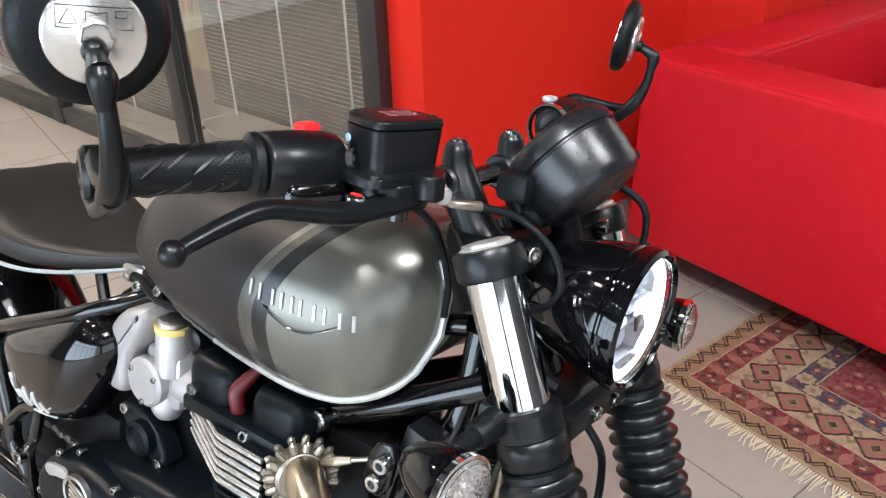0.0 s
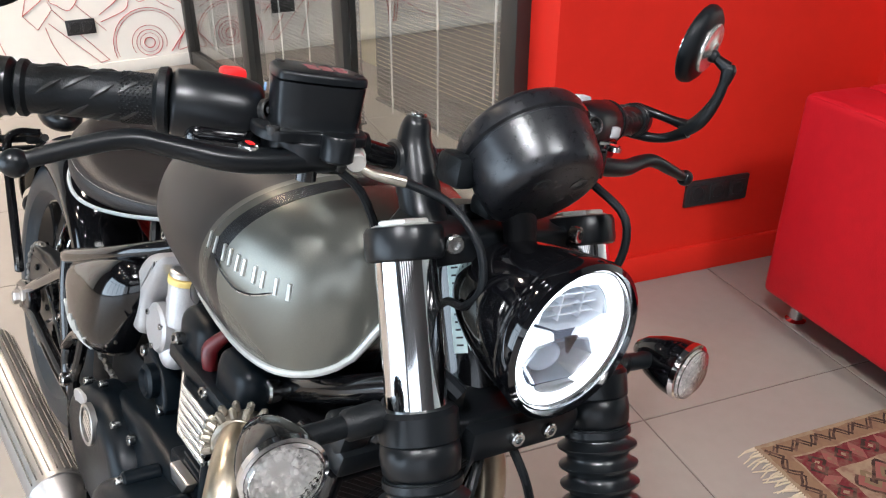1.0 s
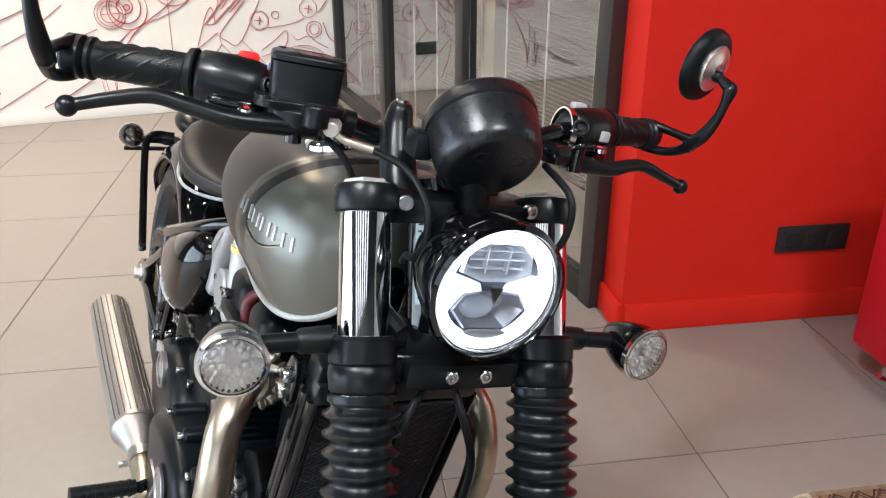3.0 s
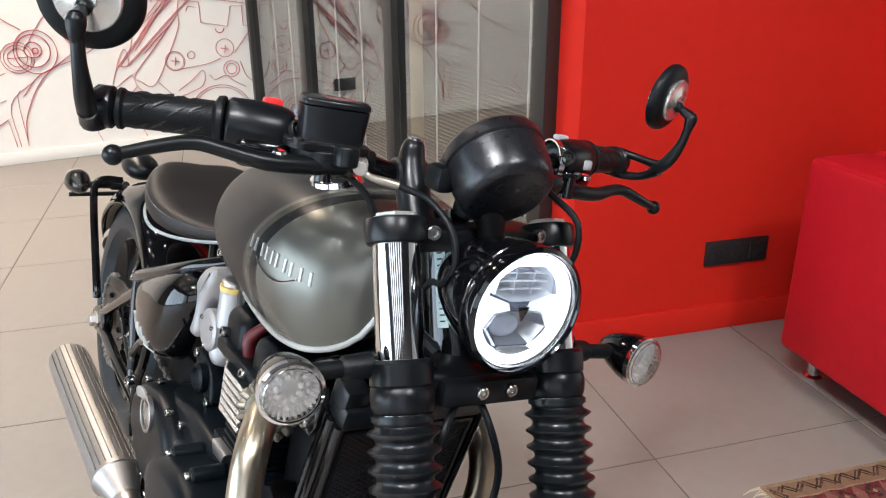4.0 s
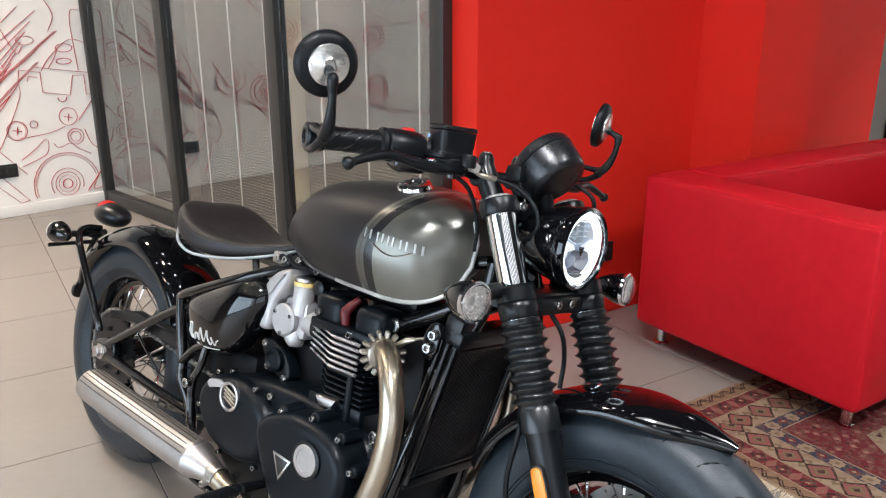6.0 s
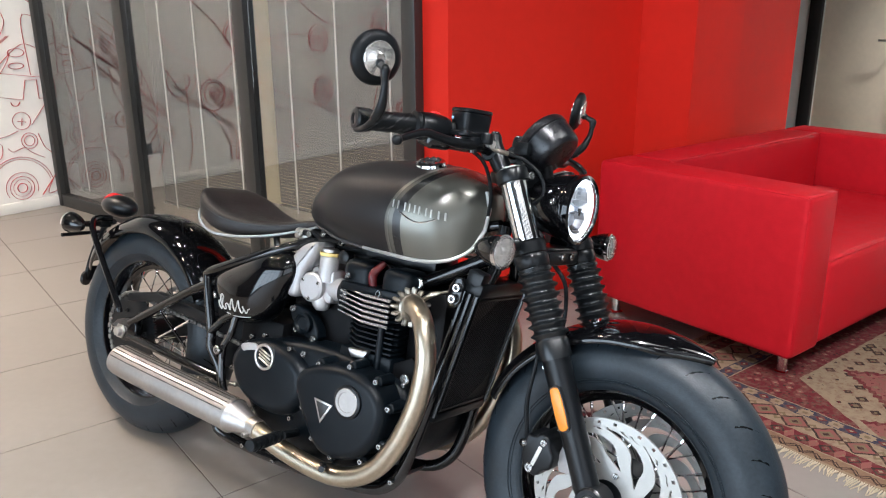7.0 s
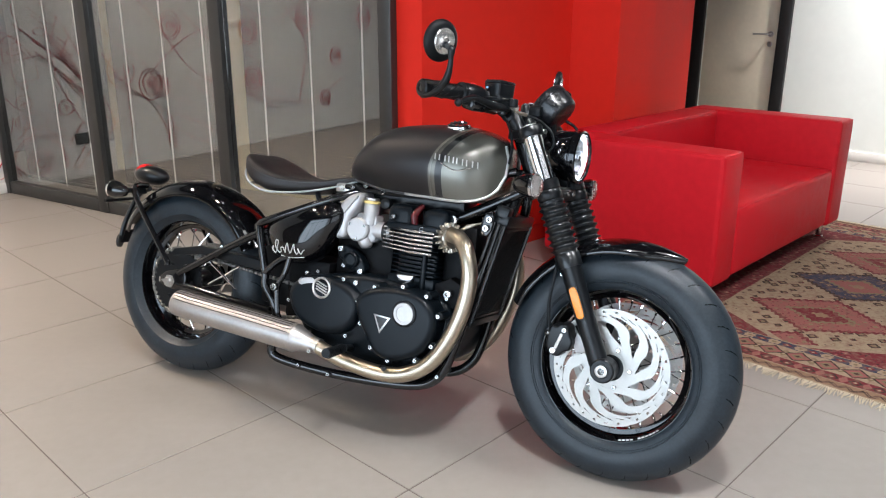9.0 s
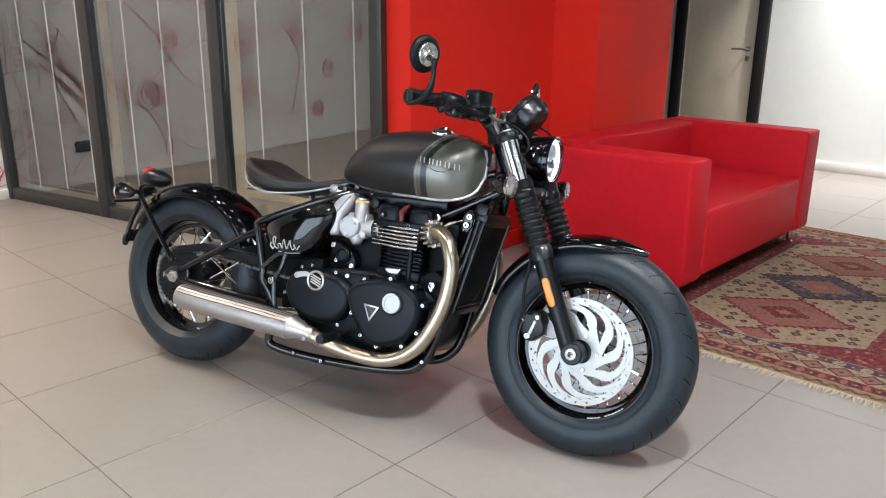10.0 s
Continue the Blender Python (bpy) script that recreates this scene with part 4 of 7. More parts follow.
# swing arm
swing = part("swing_arm", both(geo_join(tube([(0.40, -0.125, 0.545), (0.31, -0.125, 0.508), (0.16, -0.122, 0.425), (0.03, -0.118, 0.352)], 0.0125, 12, smooth=4), tube([(0.42, -0.12, 0.29), (0.25, -0.122, 0.30), (0.03, -0.118, 0.315)], 0.0125, 12, smooth=4), slab([(-0.045, 0.345), (0.05, 0.375), (0.075, 0.34), (0.05, 0.295), (-0.045, 0.30)], -0.105, -0.128, 0.004, rounds=1))), M_FRAME, bike, "gloss black cage swing arm")
pair("axle_nut", (lathe([(0, 0.022), (0.004, 0.022), (0.004, 0.015), (0.014, 0.015), (0.016, 0.012)], (0, -0.128, 0.322), (0, -1, 0), 6)), M_STEEL, swing, "steel axle nut")
pair("adjuster", (box((-0.035, -0.118, 0.322), (0.03, 0.02, 0.02), 0.004)), M_STEEL, swing, "steel chain adjuster")
# crossed shock links between the swing arm tubes
many("cross_rod", (tube([(0.15, -0.116, 0.412), (0.275, -0.116, 0.335)], 0.0038, 8), tube([(0.155, -0.112, 0.335), (0.275, -0.112, 0.408)], 0.0038, 8)), M_CHROME, swing, "bright crossed rod")
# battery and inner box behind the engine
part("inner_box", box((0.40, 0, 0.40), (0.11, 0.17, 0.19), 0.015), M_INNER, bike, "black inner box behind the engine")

# rear fender: a sheet rolled over the tyre
def fender(c, R, half, a0, a1, drop, n=40, thick=0.004, taper0=1.0, taper1=1.0, taper_at=0.85):
    rings = []
    m = 14
    for i in range(n + 1):
        t = i / n
        a = radians(a0 + (a1 - a0) * t)
        k = 1.0
        if t < 0.12:
            k = taper0 + (1 - taper0) * math.sin(t / 0.12 * math.pi / 2)
        if t > taper_at:
            k = 1 - (1 - taper1) * ((t - taper_at) / (1 - taper_at)) ** 1.6
        ring = []
        for side in (0, 1):
            for j in range(m + 1):
                u = -1 + 2 * j / m if not side else 1 - 2 * j / m
                y = half * k * (math.sin(u * math.pi / 2 * 0.98))
                r = R - drop * min(1.0, 0.25 + k) * (1 - math.cos(u * math.pi / 2)) - (thick if side else 0)
                ring.append((c[0] + r * math.cos(a), y * (1 if not side else 0.975), c[2] + r * math.sin(a)))
        rings.append(ring)
    return loft(rings)


rf = part("rear_fender", fender((0.0, 0, 0.315), 0.352, 0.092, 28, 152, 0.055, taper1=0.8), M_GLOSS, bike, "gloss black rear fender", 60)
pair("fender_stay", (geo_join(tube([(-0.21, -0.05, 0.625), (-0.215, -0.09, 0.625), (-0.205, -0.115, 0.61), (-0.17, -0.122, 0.56), (-0.03, -0.128, 0.40), (-0.015, -0.128, 0.375)], 0.0095, 10, smooth=5))), M_FRAME, bike, "black tubular fender stay")
# tail light
tail = part("tail_light", ball((-0.248, 0, 0.660), (0.072, 0.046, 0.035), 28, 16, Euler((0, radians(2), 0)).to_matrix()), M_MATTE, bike, "black bullet tail light housing")
part("red_lens", lathe([(0, 0.033), (0.002, 0.036), (0.016, 0.036), (0.031, 0.031), (0.042, 0.019), (0.048, 0.0)], (-0.266, 0, 0.662), (-0.975, 0, 0.20), 28), M_REDLENS, tail, "red tail lens")
part("lamp_foot", box((-0.235, 0, 0.642), (0.07, 0.035, 0.02), 0.006), M_GLOSS, tail)
plate = part("plate_bracket", geo_join(tube([(-0.21, -0.04, 0.615), (-0.27, -0.035, 0.585), (-0.325, -0.03, 0.49), (-0.345, -0.03, 0.42)], 0.009, 8, smooth=4), tube([(-0.21, 0.04, 0.615), (-0.27, 0.035, 0.585), (-0.325, 0.03, 0.49), (-0.345, 0.03, 0.42)], 0.009, 8, smooth=4), box((-0.338, 0, 0.43), (0.006, 0.075, 0.05), 0.003, Euler((0, radians(12), 0)).to_matrix()), lathe([(0, 0.024), (0.008, 0.024), (0.010, 0.020), (0.010, 0.0)], (-0.342, -0.03, 0.412), (-0.9, -0.4, 0), 20), tube([(-0.28, -0.02, 0.575), (-0.29, -0.16, 0.56)], 0.006, 8)), M_MATTE, bike, "black number plate bracket")


def indicator(name, c, d, inner, spun, r=0.036):
    """A bullet indicator: black housing, clear ribbed lens towards d, a stalk to inner."""
    c, d = Vector(c), Vector(d).normalized()
    f = spun
    house = f(name, lathe([(-0.062, 0.0), (-0.06, 0.008), (-0.05, 0.017), (-0.034, r * 0.76), (-0.014, r * 0.95), (0.0, r), (0.004, r), (0.004, r * 0.9), (-0.01, r * 0.8)], c, d, 28, caps=False), M_GLOSS, bike, "gloss black bullet indicator")
    f("lens", lathe([(0.001, r * 0.93), (0.006, r * 0.95), (0.012, r * 0.88), (0.017, r * 0.55), (0.018, 0.0), (0.0155, 0.0), (0.0145, r * 0.5), (0.010, r * 0.82), (0.005, r * 0.88), (0.001, r * 0.88)], c, d, 32, closed=True), M_INDLENS, house, "clear ribbed lens")
    f("reflector", lathe([(-0.012, 0.0), (-0.012, r * 0.3), (-0.008, r * 0.6), (0.0, r * 0.88)], c, d, 24, caps=False), M_REFLECT, house, "silver reflector bowl")
    u_, w_ = basis(d)[1:]
    fac = []
    for k in range(30):
        q = 2 * math.pi * k / 30
        e_ = math.cos(q) * u_ + math.sin(q) * w_
        fac.append(tube([c + e_ * r * 0.66 - d * 0.003, c + e_ * r * 0.84 + d * 0.004], [0.0010, 0.0016], 5))
    for k in range(16):
        q = 2 * math.pi * k / 16
        fac.append(ball(tuple(c + (math.cos(q) * u_ + math.sin(q) * w_) * r * 0.57 - d * 0.001), 0.0026, 7, 4))
    for k in range(9):
        q = 2 * math.pi * k / 9
        fac.append(ball(tuple(c + (math.cos(q) * u_ + math.sin(q) * w_) * r * 0.38 - d * 0.004), 0.0042, 8, 5))
    tagged(f("facets", geo_join(*fac), M_REFLECT, house, "bright facets behind the lens"), kind="stuff")
    f("lens_rim", lathe([(0.001, r * 0.9), (0.001, r * 1.02), (0.007, r * 1.02), (0.008, r * 0.9)], c, d, 32, closed=True), M_CHROME, house)
    s = Vector(inner)
    m = c - d * 0.03
    f("stalk", geo_join(tube([m, s], 0.0095, 12), lathe([(0, 0.014), (0.03, 0.013), (0.034, 0.010)], s, m - s, 16)), M_RUBBER, house, "ribbed black stalk")
    return house


for s in (-1, 1):
    indicator("rear_indicator", (-0.265, s * 0.147, 0.603), (-1, 0, 0.05), (-0.235, s * 0.04, 0.607), part, 0.031)
    indicator("front_indicator", (1.285, s * 0.234, 0.77), (0.97, s * 0.12, 0.0), (1.255, s * 0.135, 0.776), steered, 0.0325)

# seat
SEAT = [(0.235, 0.03, 0.765, 0.742), (0.24, 0.075, 0.782, 0.728), (0.262, 0.108, 0.782, 0.70), (0.30, 0.128, 0.768, 0.676), (0.35, 0.13, 0.745, 0.66), (0.41, 0.118, 0.728, 0.66), (0.47, 0.096, 0.722, 0.668), (0.53, 0.074, 0.724, 0.682), (0.59, 0.058, 0.735, 0.70), (0.635, 0.048, 0.742, 0.716), (0.65, 0.02, 0.738, 0.724)]


def seat_ring(x, w, zt, zb, k=1.0):
    ring = []
    for j in range(28):
        a = 2 * math.pi * j / 28
        cy, sz = math.cos(a), math.sin(a)
        y = w * math.copysign(abs(cy) ** 0.6, cy)
        z = (zt + zb) / 2 + (zt - zb) / 2 * math.copysign(abs(sz) ** 0.7, sz)
        if sz > 0:
            z -= 0.012 * (1 - abs(cy)) * min(1, w / 0.1)
        ring.append((x, y, z))
    return ring


def smooth_rows(rows, steps=5):
    cols = [[Vector((r[k], 0, 0)) for r in rows] for k in range(len(rows[0]))]
    cols = [[v.x for v in spline(c, steps)] for c in cols]
    return list(zip(*cols))


rows = smooth_rows(SEAT)
seat = part("seat", loft([seat_ring(*r) for r in rows]), M_SEAT, bike, "dark leather solo seat", 50)
pipe = [(r[0], -r[1] * 0.97, r[3] + 0.004) for r in rows[2:-2]]
pair("piping", (tube(pipe, 0.0033, 8)), M_PIPING, seat, "light grey piping along the lower edge")
pair("seam", (tube([(r[0], -r[1] * 0.985, r[3] + (r[2] - r[3]) * 0.62) for r in rows[4:-8]], 0.0016, 6)), M_STICKER, seat)
pair("seat_bracket", geo_join(box((0.60, -0.045, 0.70), (0.05, 0.03, 0.03), 0.006), bolt((0.60, -0.061, 0.70), (0, -1, 0), 0.009)), M_STEEL, bike, "steel seat mounting bracket")
pair("seat_post", tube([(0.50, -0.045, 0.675), (0.53, -0.055, 0.62)], 0.009, 8), M_MATTE, bike)
# rear shock under the seat
shock = [(0.40 + 0.20 * t, 0.022 * math.cos(t * 44), 0.55 + 0.05 * t + 0.022 * math.sin(t * 44)) for t in (i / 90 for i in range(91))]
part("shock_absorber", geo_join(tube(shock, 0.005, 6), tube([(0.38, 0, 0.545), (0.62, 0, 0.605)], 0.012, 10)), M_MATTE, bike, "black coil spring shock under the seat")

# fuel tank
TANK = [(0.612, 0.02, 0.768, 0.738), (0.621, 0.05, 0.785, 0.733), (0.649, 0.085, 0.825, 0.727), (0.699, 0.118, 0.868, 0.72), (0.76, 0.145, 0.896, 0.711), (0.85, 0.160, 0.911, 0.706), (0.94, 0.164, 0.917, 0.704), (1.0, 0.157, 0.915, 0.702), (1.05, 0.141, 0.906, 0.706), (1.085, 0.117, 0.892, 0.718), (1.107, 0.088, 0.876, 0.738), (1.12, 0.055, 0.86, 0.765), (1.126, 0.02, 0.835, 0.79)]
TROWS = smooth_rows(TANK, 4)


def tank_half(w, zt, zs, n=18, k=0.8):
    """Half a cross-section from the top's middle down to the seam and in below it."""
    zm = zs + 0.42 * (zt - zs)
    out = []
    for j in range(n + 1):
        a = math.pi / 2 * (1 - j / n)
        out.append((w * max(0.0, math.cos(a)) ** 0.72, zm + (zt - zm) * math.sin(a)))
    for j in range(1, 7):
        t = j / 6
        out.append((w * (1 - (1 - k) * t * t), zm + (zs - zm) * t))
    out.append((w * k * 0.9, zs + 0.004))
    out.append((w * 0.3, zs + 0.012))
    return out


def tuck(x):
    """How far the flank comes in at the seam, from rear to front."""
    return 0.60 + 0.52 * max(0.0, min(0.45, x - 0.6))


def tank_ring(x, w, zt, zs):
    h = tank_half(w, zt, zs, k=tuck(x))
    return [(x, -y, z) for y, z in h] + [(x, y, z) for y, z in reversed(h[1:])]


def tank_y(x, z):
    for a, b in zip(TROWS, TROWS[1:]):
        if a[0] <= x <= b[0]:
            t = (x - a[0]) / max(1e-6, b[0] - a[0])
            w, zt, zs = (a[k] + (b[k] - a[k]) * t for k in (1, 2, 3))
            h = tank_half(w, zt, zs, 40, tuck(x))
            return min(h[3:46], key=lambda q: abs(q[1] - z))[0]
    return 0.1


tank = part("fuel_tank", loft([tank_ring(*r) for r in TROWS]), M_TANK, bike, "matt two-tone grey teardrop fuel tank with stripes", 50)
seam = [(r[0], -r[1] * tuck(r[0]) - 0.001, r[3] - 0.001) for r in TROWS[6:-9]] + [(1.112, -0.07, 0.745), (1.124, -0.05, 0.785), (1.126, -0.045, 0.83), (1.114, -0.047, 0.868)]
cut = min(range(len(seam)), key=lambda k: abs(seam[k][0] - 0.84))
pair("seam_lip", tube(seam[: cut + 1], 0.0038, 8), mat("tank_lip_dark", (0.05, 0.05, 0.052), 0.4), tank, "dark grey welded seam lip")
# Paler than the tank paint: the lip's reflected light is put in its colour.
pair("seam_lip", tube(seam[cut:], 0.0042, 8), mat("tank_lip_glint", (0.42, 0.42, 0.40), 0.35, metal=0.4), tank, "pale grey welded seam lip")
# raised chrome lettering replaced by plain bars, with a curved sweep below


def slat(a, b, half):
    """A thin raised bar on the tank's right flank between two places in x and z."""
    vs = []
    for lift in (-0.002, 0.0022):
        for (x, z), d in ((a, -half), (a, half), (b, half), (b, -half)):
            vs.append((x + d, -tank_y(x + d, z) - lift, z - d * 0.11))
    return vs, [(0, 1, 2, 3), (7, 6, 5, 4), (0, 4, 5, 1), (1, 5, 6, 2), (2, 6, 7, 3), (3, 7, 4, 0)]


emb = []
for f in (0.35, 1.05, 2.0, 2.6, 3.3, 3.85, 4.7, 5.3, 6.15, 6.85):
    xm = 0.9475 + 0.0178 * f
    z0 = 0.829 - 0.0021 * f
    emb.append(slat((xm, z0 - 0.002), (xm + 0.0012, z0 - 0.019), 0.0014))
sw = []
for k in range(13):
    t = k / 12
    x0, z0 = 0.972 + 0.085 * t, 0.803 - 0.016 * math.sin(t * math.pi) - 0.004 * t
    sw.append((x0, -tank_y(x0, z0) - 0.001, z0))
emb.append(tube(sw, [0.0006] + [0.0016] * 11 + [0.0006], 6))
many("badge_bar", emb[:-1], mat("badge_silver", (0.46, 0.46, 0.44), 0.4, metal=0.5), tank, "plain chrome badge bar")
part("badge_sweep", emb[-1], M_CHROME, tank, "curved chrome sweep")
cap = part("filler_cap", lathe([(-0.012, 0.036), (0.0, 0.036), (0.004, 0.034), (0.008, 0.033), (0.011, 0.029), (0.012, 0.022), (0.008, 0.018), (0.008, 0.0)], (0.972, -0.066, 0.9085), (0.0, -0.36, 0.93), 32), M_CHROME, tank, "chrome filler cap")
many("cap_pattern", [lathe([(0, 0.0035), (0.002, 0.0035), (0.002, 0.0)], (0.972 + 0.022 * math.cos(a), -0.0705 + 0.0205 * math.sin(a), 0.9195 + 0.0079 * math.sin(a)), (0, -0.36, 0.93), 8) for a in (2 * math.pi * k / 10 for k in range(10))], M_STICKER, cap)

# main frame
fr_up = part("frame", geo_join(
    both(tube([(1.165, -0.035, 0.80), (1.160, -0.05, 0.70), (1.130, -0.085, 0.604), (1.080, -0.105, 0.409), (1.05, -0.115, 0.28), (1.015, -0.112, 0.20), (0.927, -0.11, 0.157), (0.677, -0.11, 0.138), (0.46, -0.12, 0.15), (0.44, -0.125, 0.20)], 0.0145, 12, smooth=5)),
    both(tube([(0.335, -0.11, 0.535), (0.357, -0.135, 0.557), (0.412, -0.142, 0.581), (0.56, -0.130, 0.642), (0.625, -0.105, 0.672), (0.69, -0.055, 0.700), (0.80, -0.040, 0.715), (1.15, -0.03, 0.80)], 0.0125, 12, smooth=5)),
    both(tube([(0.357, -0.135, 0.557), (0.375, -0.14, 0.50), (0.40, -0.14, 0.41), (0.405, -0.14, 0.37), (0.445, -0.135, 0.31), (0.455, -0.125, 0.20)], 0.0125, 12, smooth=5)),
    both(tube([(0.995, -0.070, 0.645), (1.09, -0.066, 0.695), (1.19, -0.05, 0.752)], 0.0155, 14, smooth=4)),
    tube([(1.215, 0, 0.76), (1.145, 0, 0.915)], 0.034, 20),
), M_FRAME, bike, "gloss black tubular cradle frame")
pair("down_tube_plate", slab([(1.09, 0.615), (1.10, 0.68), (1.135, 0.685), (1.125, 0.615)], -0.11, -0.122, 0.003, rounds=1), M_FRAME, fr_up, "black bolted frame plate")
pair("gusset", (geo_join(tube([(0.40, -0.142, 0.41), (0.45, -0.142, 0.455), (0.49, -0.142, 0.475)], 0.011, 10, smooth=4), tube([(0.49, -0.142, 0.475), (0.478, -0.145, 0.42), (0.455, -0.145, 0.375), (0.462, -0.145, 0.30), (0.478, -0.145, 0.27)], 0.009, 10, smooth=4))), M_FRAME, fr_up, "footrest hanger loop")
for g in (bolt((0.997, -0.086, 0.646), (0, -1, 0), 0.015, 0.012), bolt((1.122, -0.122, 0.662), (0, -1, 0), 0.010, 0.012), bolt((1.114, -0.122, 0.637), (0, -1, 0), 0.010, 0.012), bolt((1.025, -0.128, 0.441), (0, -1, 0), 0.012, 0.012), bolt((0.452, -0.155, 0.375), (0, -1, 0), 0.012, 0.01)):
    pair("frame_bolt", g, M_BOLT, fr_up, "steel frame bolts")

# side panels
PANEL = [(0.366, 0.552), (0.405, 0.588), (0.59, 0.662), (0.645, 0.652), (0.660, 0.61), (0.628, 0.54), (0.585, 0.476), (0.52, 0.450), (0.44, 0.450), (0.392, 0.485)]


def rounded(outline, rounds):
    for _ in range(rounds):
        n = len(outline)
        outline = [(p[0] * a + q[0] * (1 - a), p[1] * a + q[1] * (1 - a)) for p, q in ((outline[i], outline[(i + 1) % n]) for i in range(n)) for a in (0.75, 0.25)]
    return outline


POUT = rounded(PANEL, 2)
PMID = (sum(p[0] for p in POUT) / len(POUT), sum(p[1] for p in POUT) / len(POUT))


def bulge(k):
    """Depth of the side panel's skin at the share k of the way from its middle to its rim."""
    return -0.10 - 0.068 * max(0.0, 1 - min(1.0, k) ** 2.7) ** (1 / 2.2)


def panel_y(x, z):
    dx, dz = x - PMID[0], z - PMID[1]
    d = math.hypot(dx, dz)
    best = 1.0
    for (ax, az), (bx, bz) in zip(POUT, POUT[1:] + POUT[:1]):
        ex, ez = bx - ax, bz - az
        det = dx * ez - dz * ex
        if abs(det) < 1e-9:
            continue
        u = ((ax - PMID[0]) * ez - (az - PMID[1]) * ex) / det
        v = ((ax - PMID[0]) * dz - (az - PMID[1]) * dx) / det
        if u > 0 and 0 <= v <= 1:
            best = u
    return bulge(1 / best)


side = loft([[(PMID[0] + (x - PMID[0]) * k, bulge(k), PMID[1] + (z - PMID[1]) * k) for x, z in POUT] for k in (1.0, 0.985, 0.96, 0.93, 0.89, 0.83, 0.75, 0.65, 0.5, 0.35, 0.2, 0.05)])
panel = pair("side_panel", side, M_GLOSS, bike, "gloss black side panels", 60)
scr = [[(0.432, 0.500), (0.426, 0.488), (0.438, 0.480), (0.450, 0.496), (0.456, 0.517), (0.446, 0.519), (0.444, 0.500), (0.456, 0.484), (0.466, 0.487), (0.466, 0.498), (0.476, 0.500), (0.482, 0.486), (0.486, 0.502), (0.492, 0.516), (0.496, 0.500), (0.500, 0.486), (0.508, 0.498), (0.516, 0.516), (0.518, 0.498), (0.524, 0.486), (0.532, 0.496), (0.530, 0.504), (0.538, 0.488), (0.546, 0.498), (0.552, 0.502)],
       [(0.462, 0.474), (0.50, 0.472), (0.545, 0.478)]]
part("side_script", geo_join(*[tube([(x, panel_y(x, z) - 0.0006, z) for x, z in q], 0.0024, 6, smooth=6, flat=0.6) for q in scr]), mat("dull_silver_script", (0.48, 0.48, 0.46), 0.4), panel[0], "silver script drawn as plain strokes")

# engine: crankcase
crank = part("crankcase", geo_join(slab([(0.52, 0.30), (0.53, 0.40), (0.60, 0.44), (0.80, 0.46), (1.0, 0.44), (1.05, 0.38), (1.04, 0.27), (0.97, 0.20), (0.80, 0.175), (0.62, 0.19)], 0.14, -0.14, 0.02, rounds=2), slab([(0.72, 0.19), (0.98, 0.19), (0.95, 0.15), (0.76, 0.15)], 0.08, -0.08, 0.01, rounds=1)), M_CRANK, bike, "satin black engine crankcase", 50)
CL = [(0.765, 0.385), (0.79, 0.42), (0.85, 0.442), (0.92, 0.448), (0.985, 0.435), (1.02, 0.405), (1.032, 0.365), (1.02, 0.31), (0.99, 0.268), (0.94, 0.243), (0.88, 0.235), (0.845, 0.25), (0.815, 0.29), (0.785, 0.335)]
clutch = part("clutch_cover", slab(CL, -0.13, -0.212, 0.022, 6, rounds=2), M_CRANK, crank, "satin black clutch cover", 50)
cb = []
for x, z in ((0.775, 0.385), (0.825, 0.434), (0.915, 0.449), (0.99, 0.434), (1.03, 0.385), (1.02, 0.30), (0.975, 0.252), (0.89, 0.236), (0.83, 0.262), (0.79, 0.325)):
    cb += [lathe([(0, 0.0135), (0.045, 0.012), (0.048, 0.009)], (x, -0.14, z), (0, -1, 0), 14)]
many("bolt_boss", cb, M_CRANK, crank)
many("cover_bolt", [bolt((x, -0.188, z), (0, -1, 0), 0.0064, 0.008) for x, z in ((0.775, 0.385), (0.825, 0.434), (0.915, 0.449), (0.99, 0.434), (1.03, 0.385), (1.02, 0.30), (0.975, 0.252), (0.89, 0.236), (0.83, 0.262), (0.79, 0.325))], M_BOLT, crank, "steel cover bolt")
sight = part("sight_glass", lathe([(0, 0.037), (0.007, 0.037), (0.009, 0.034), (0.009, 0.031), (0.004, 0.029), (0.004, 0.0)], (0.937, -0.209, 0.379), (0, -1, 0), 36), M_MATTE, crank, "black bezel in the clutch cover")
part("bright_disc", lathe([(0.003, 0.0305), (0.0095, 0.0305), (0.0105, 0.0295), (0.0105, 0.0225), (0.0085, 0.0215), (0.0085, 0.0)], (0.937, -0.209, 0.379), (0, -1, 0), 36), M_SILENCER, crank, "round brushed steel disc")
part("cover_badge", slab([(0.842, 0.364), (0.896, 0.360), (0.866, 0.312)], -0.208, -0.2145, 0.001), M_STEEL, crank, "small plain steel triangle badge")
part("badge_inlay", slab([(0.8495, 0.3595), (0.8885, 0.3565), (0.8665, 0.3215)], -0.2135, -0.2152, 0.0003), M_STICKER, crank, "black triangle inlay")
AL = [(0.505, 0.355), (0.515, 0.395), (0.55, 0.425), (0.61, 0.438), (0.67, 0.438), (0.73, 0.42), (0.765, 0.385), (0.765, 0.33), (0.735, 0.285), (0.68, 0.262), (0.60, 0.268), (0.54, 0.295)]
alt = part("sprocket_cover", slab(AL, -0.11, -0.172, 0.028, 6, rounds=2), M_CRANK, crank, "satin black sprocket cover", 50)
many("cover_bolt", [bolt((x, -0.155, z), (0, -1, 0), 0.0062, 0.008) for x, z in ((0.512, 0.345), (0.57, 0.437), (0.70, 0.436), (0.60, 0.262), (0.725, 0.272))], M_BOLT, crank, "steel cover bolt")
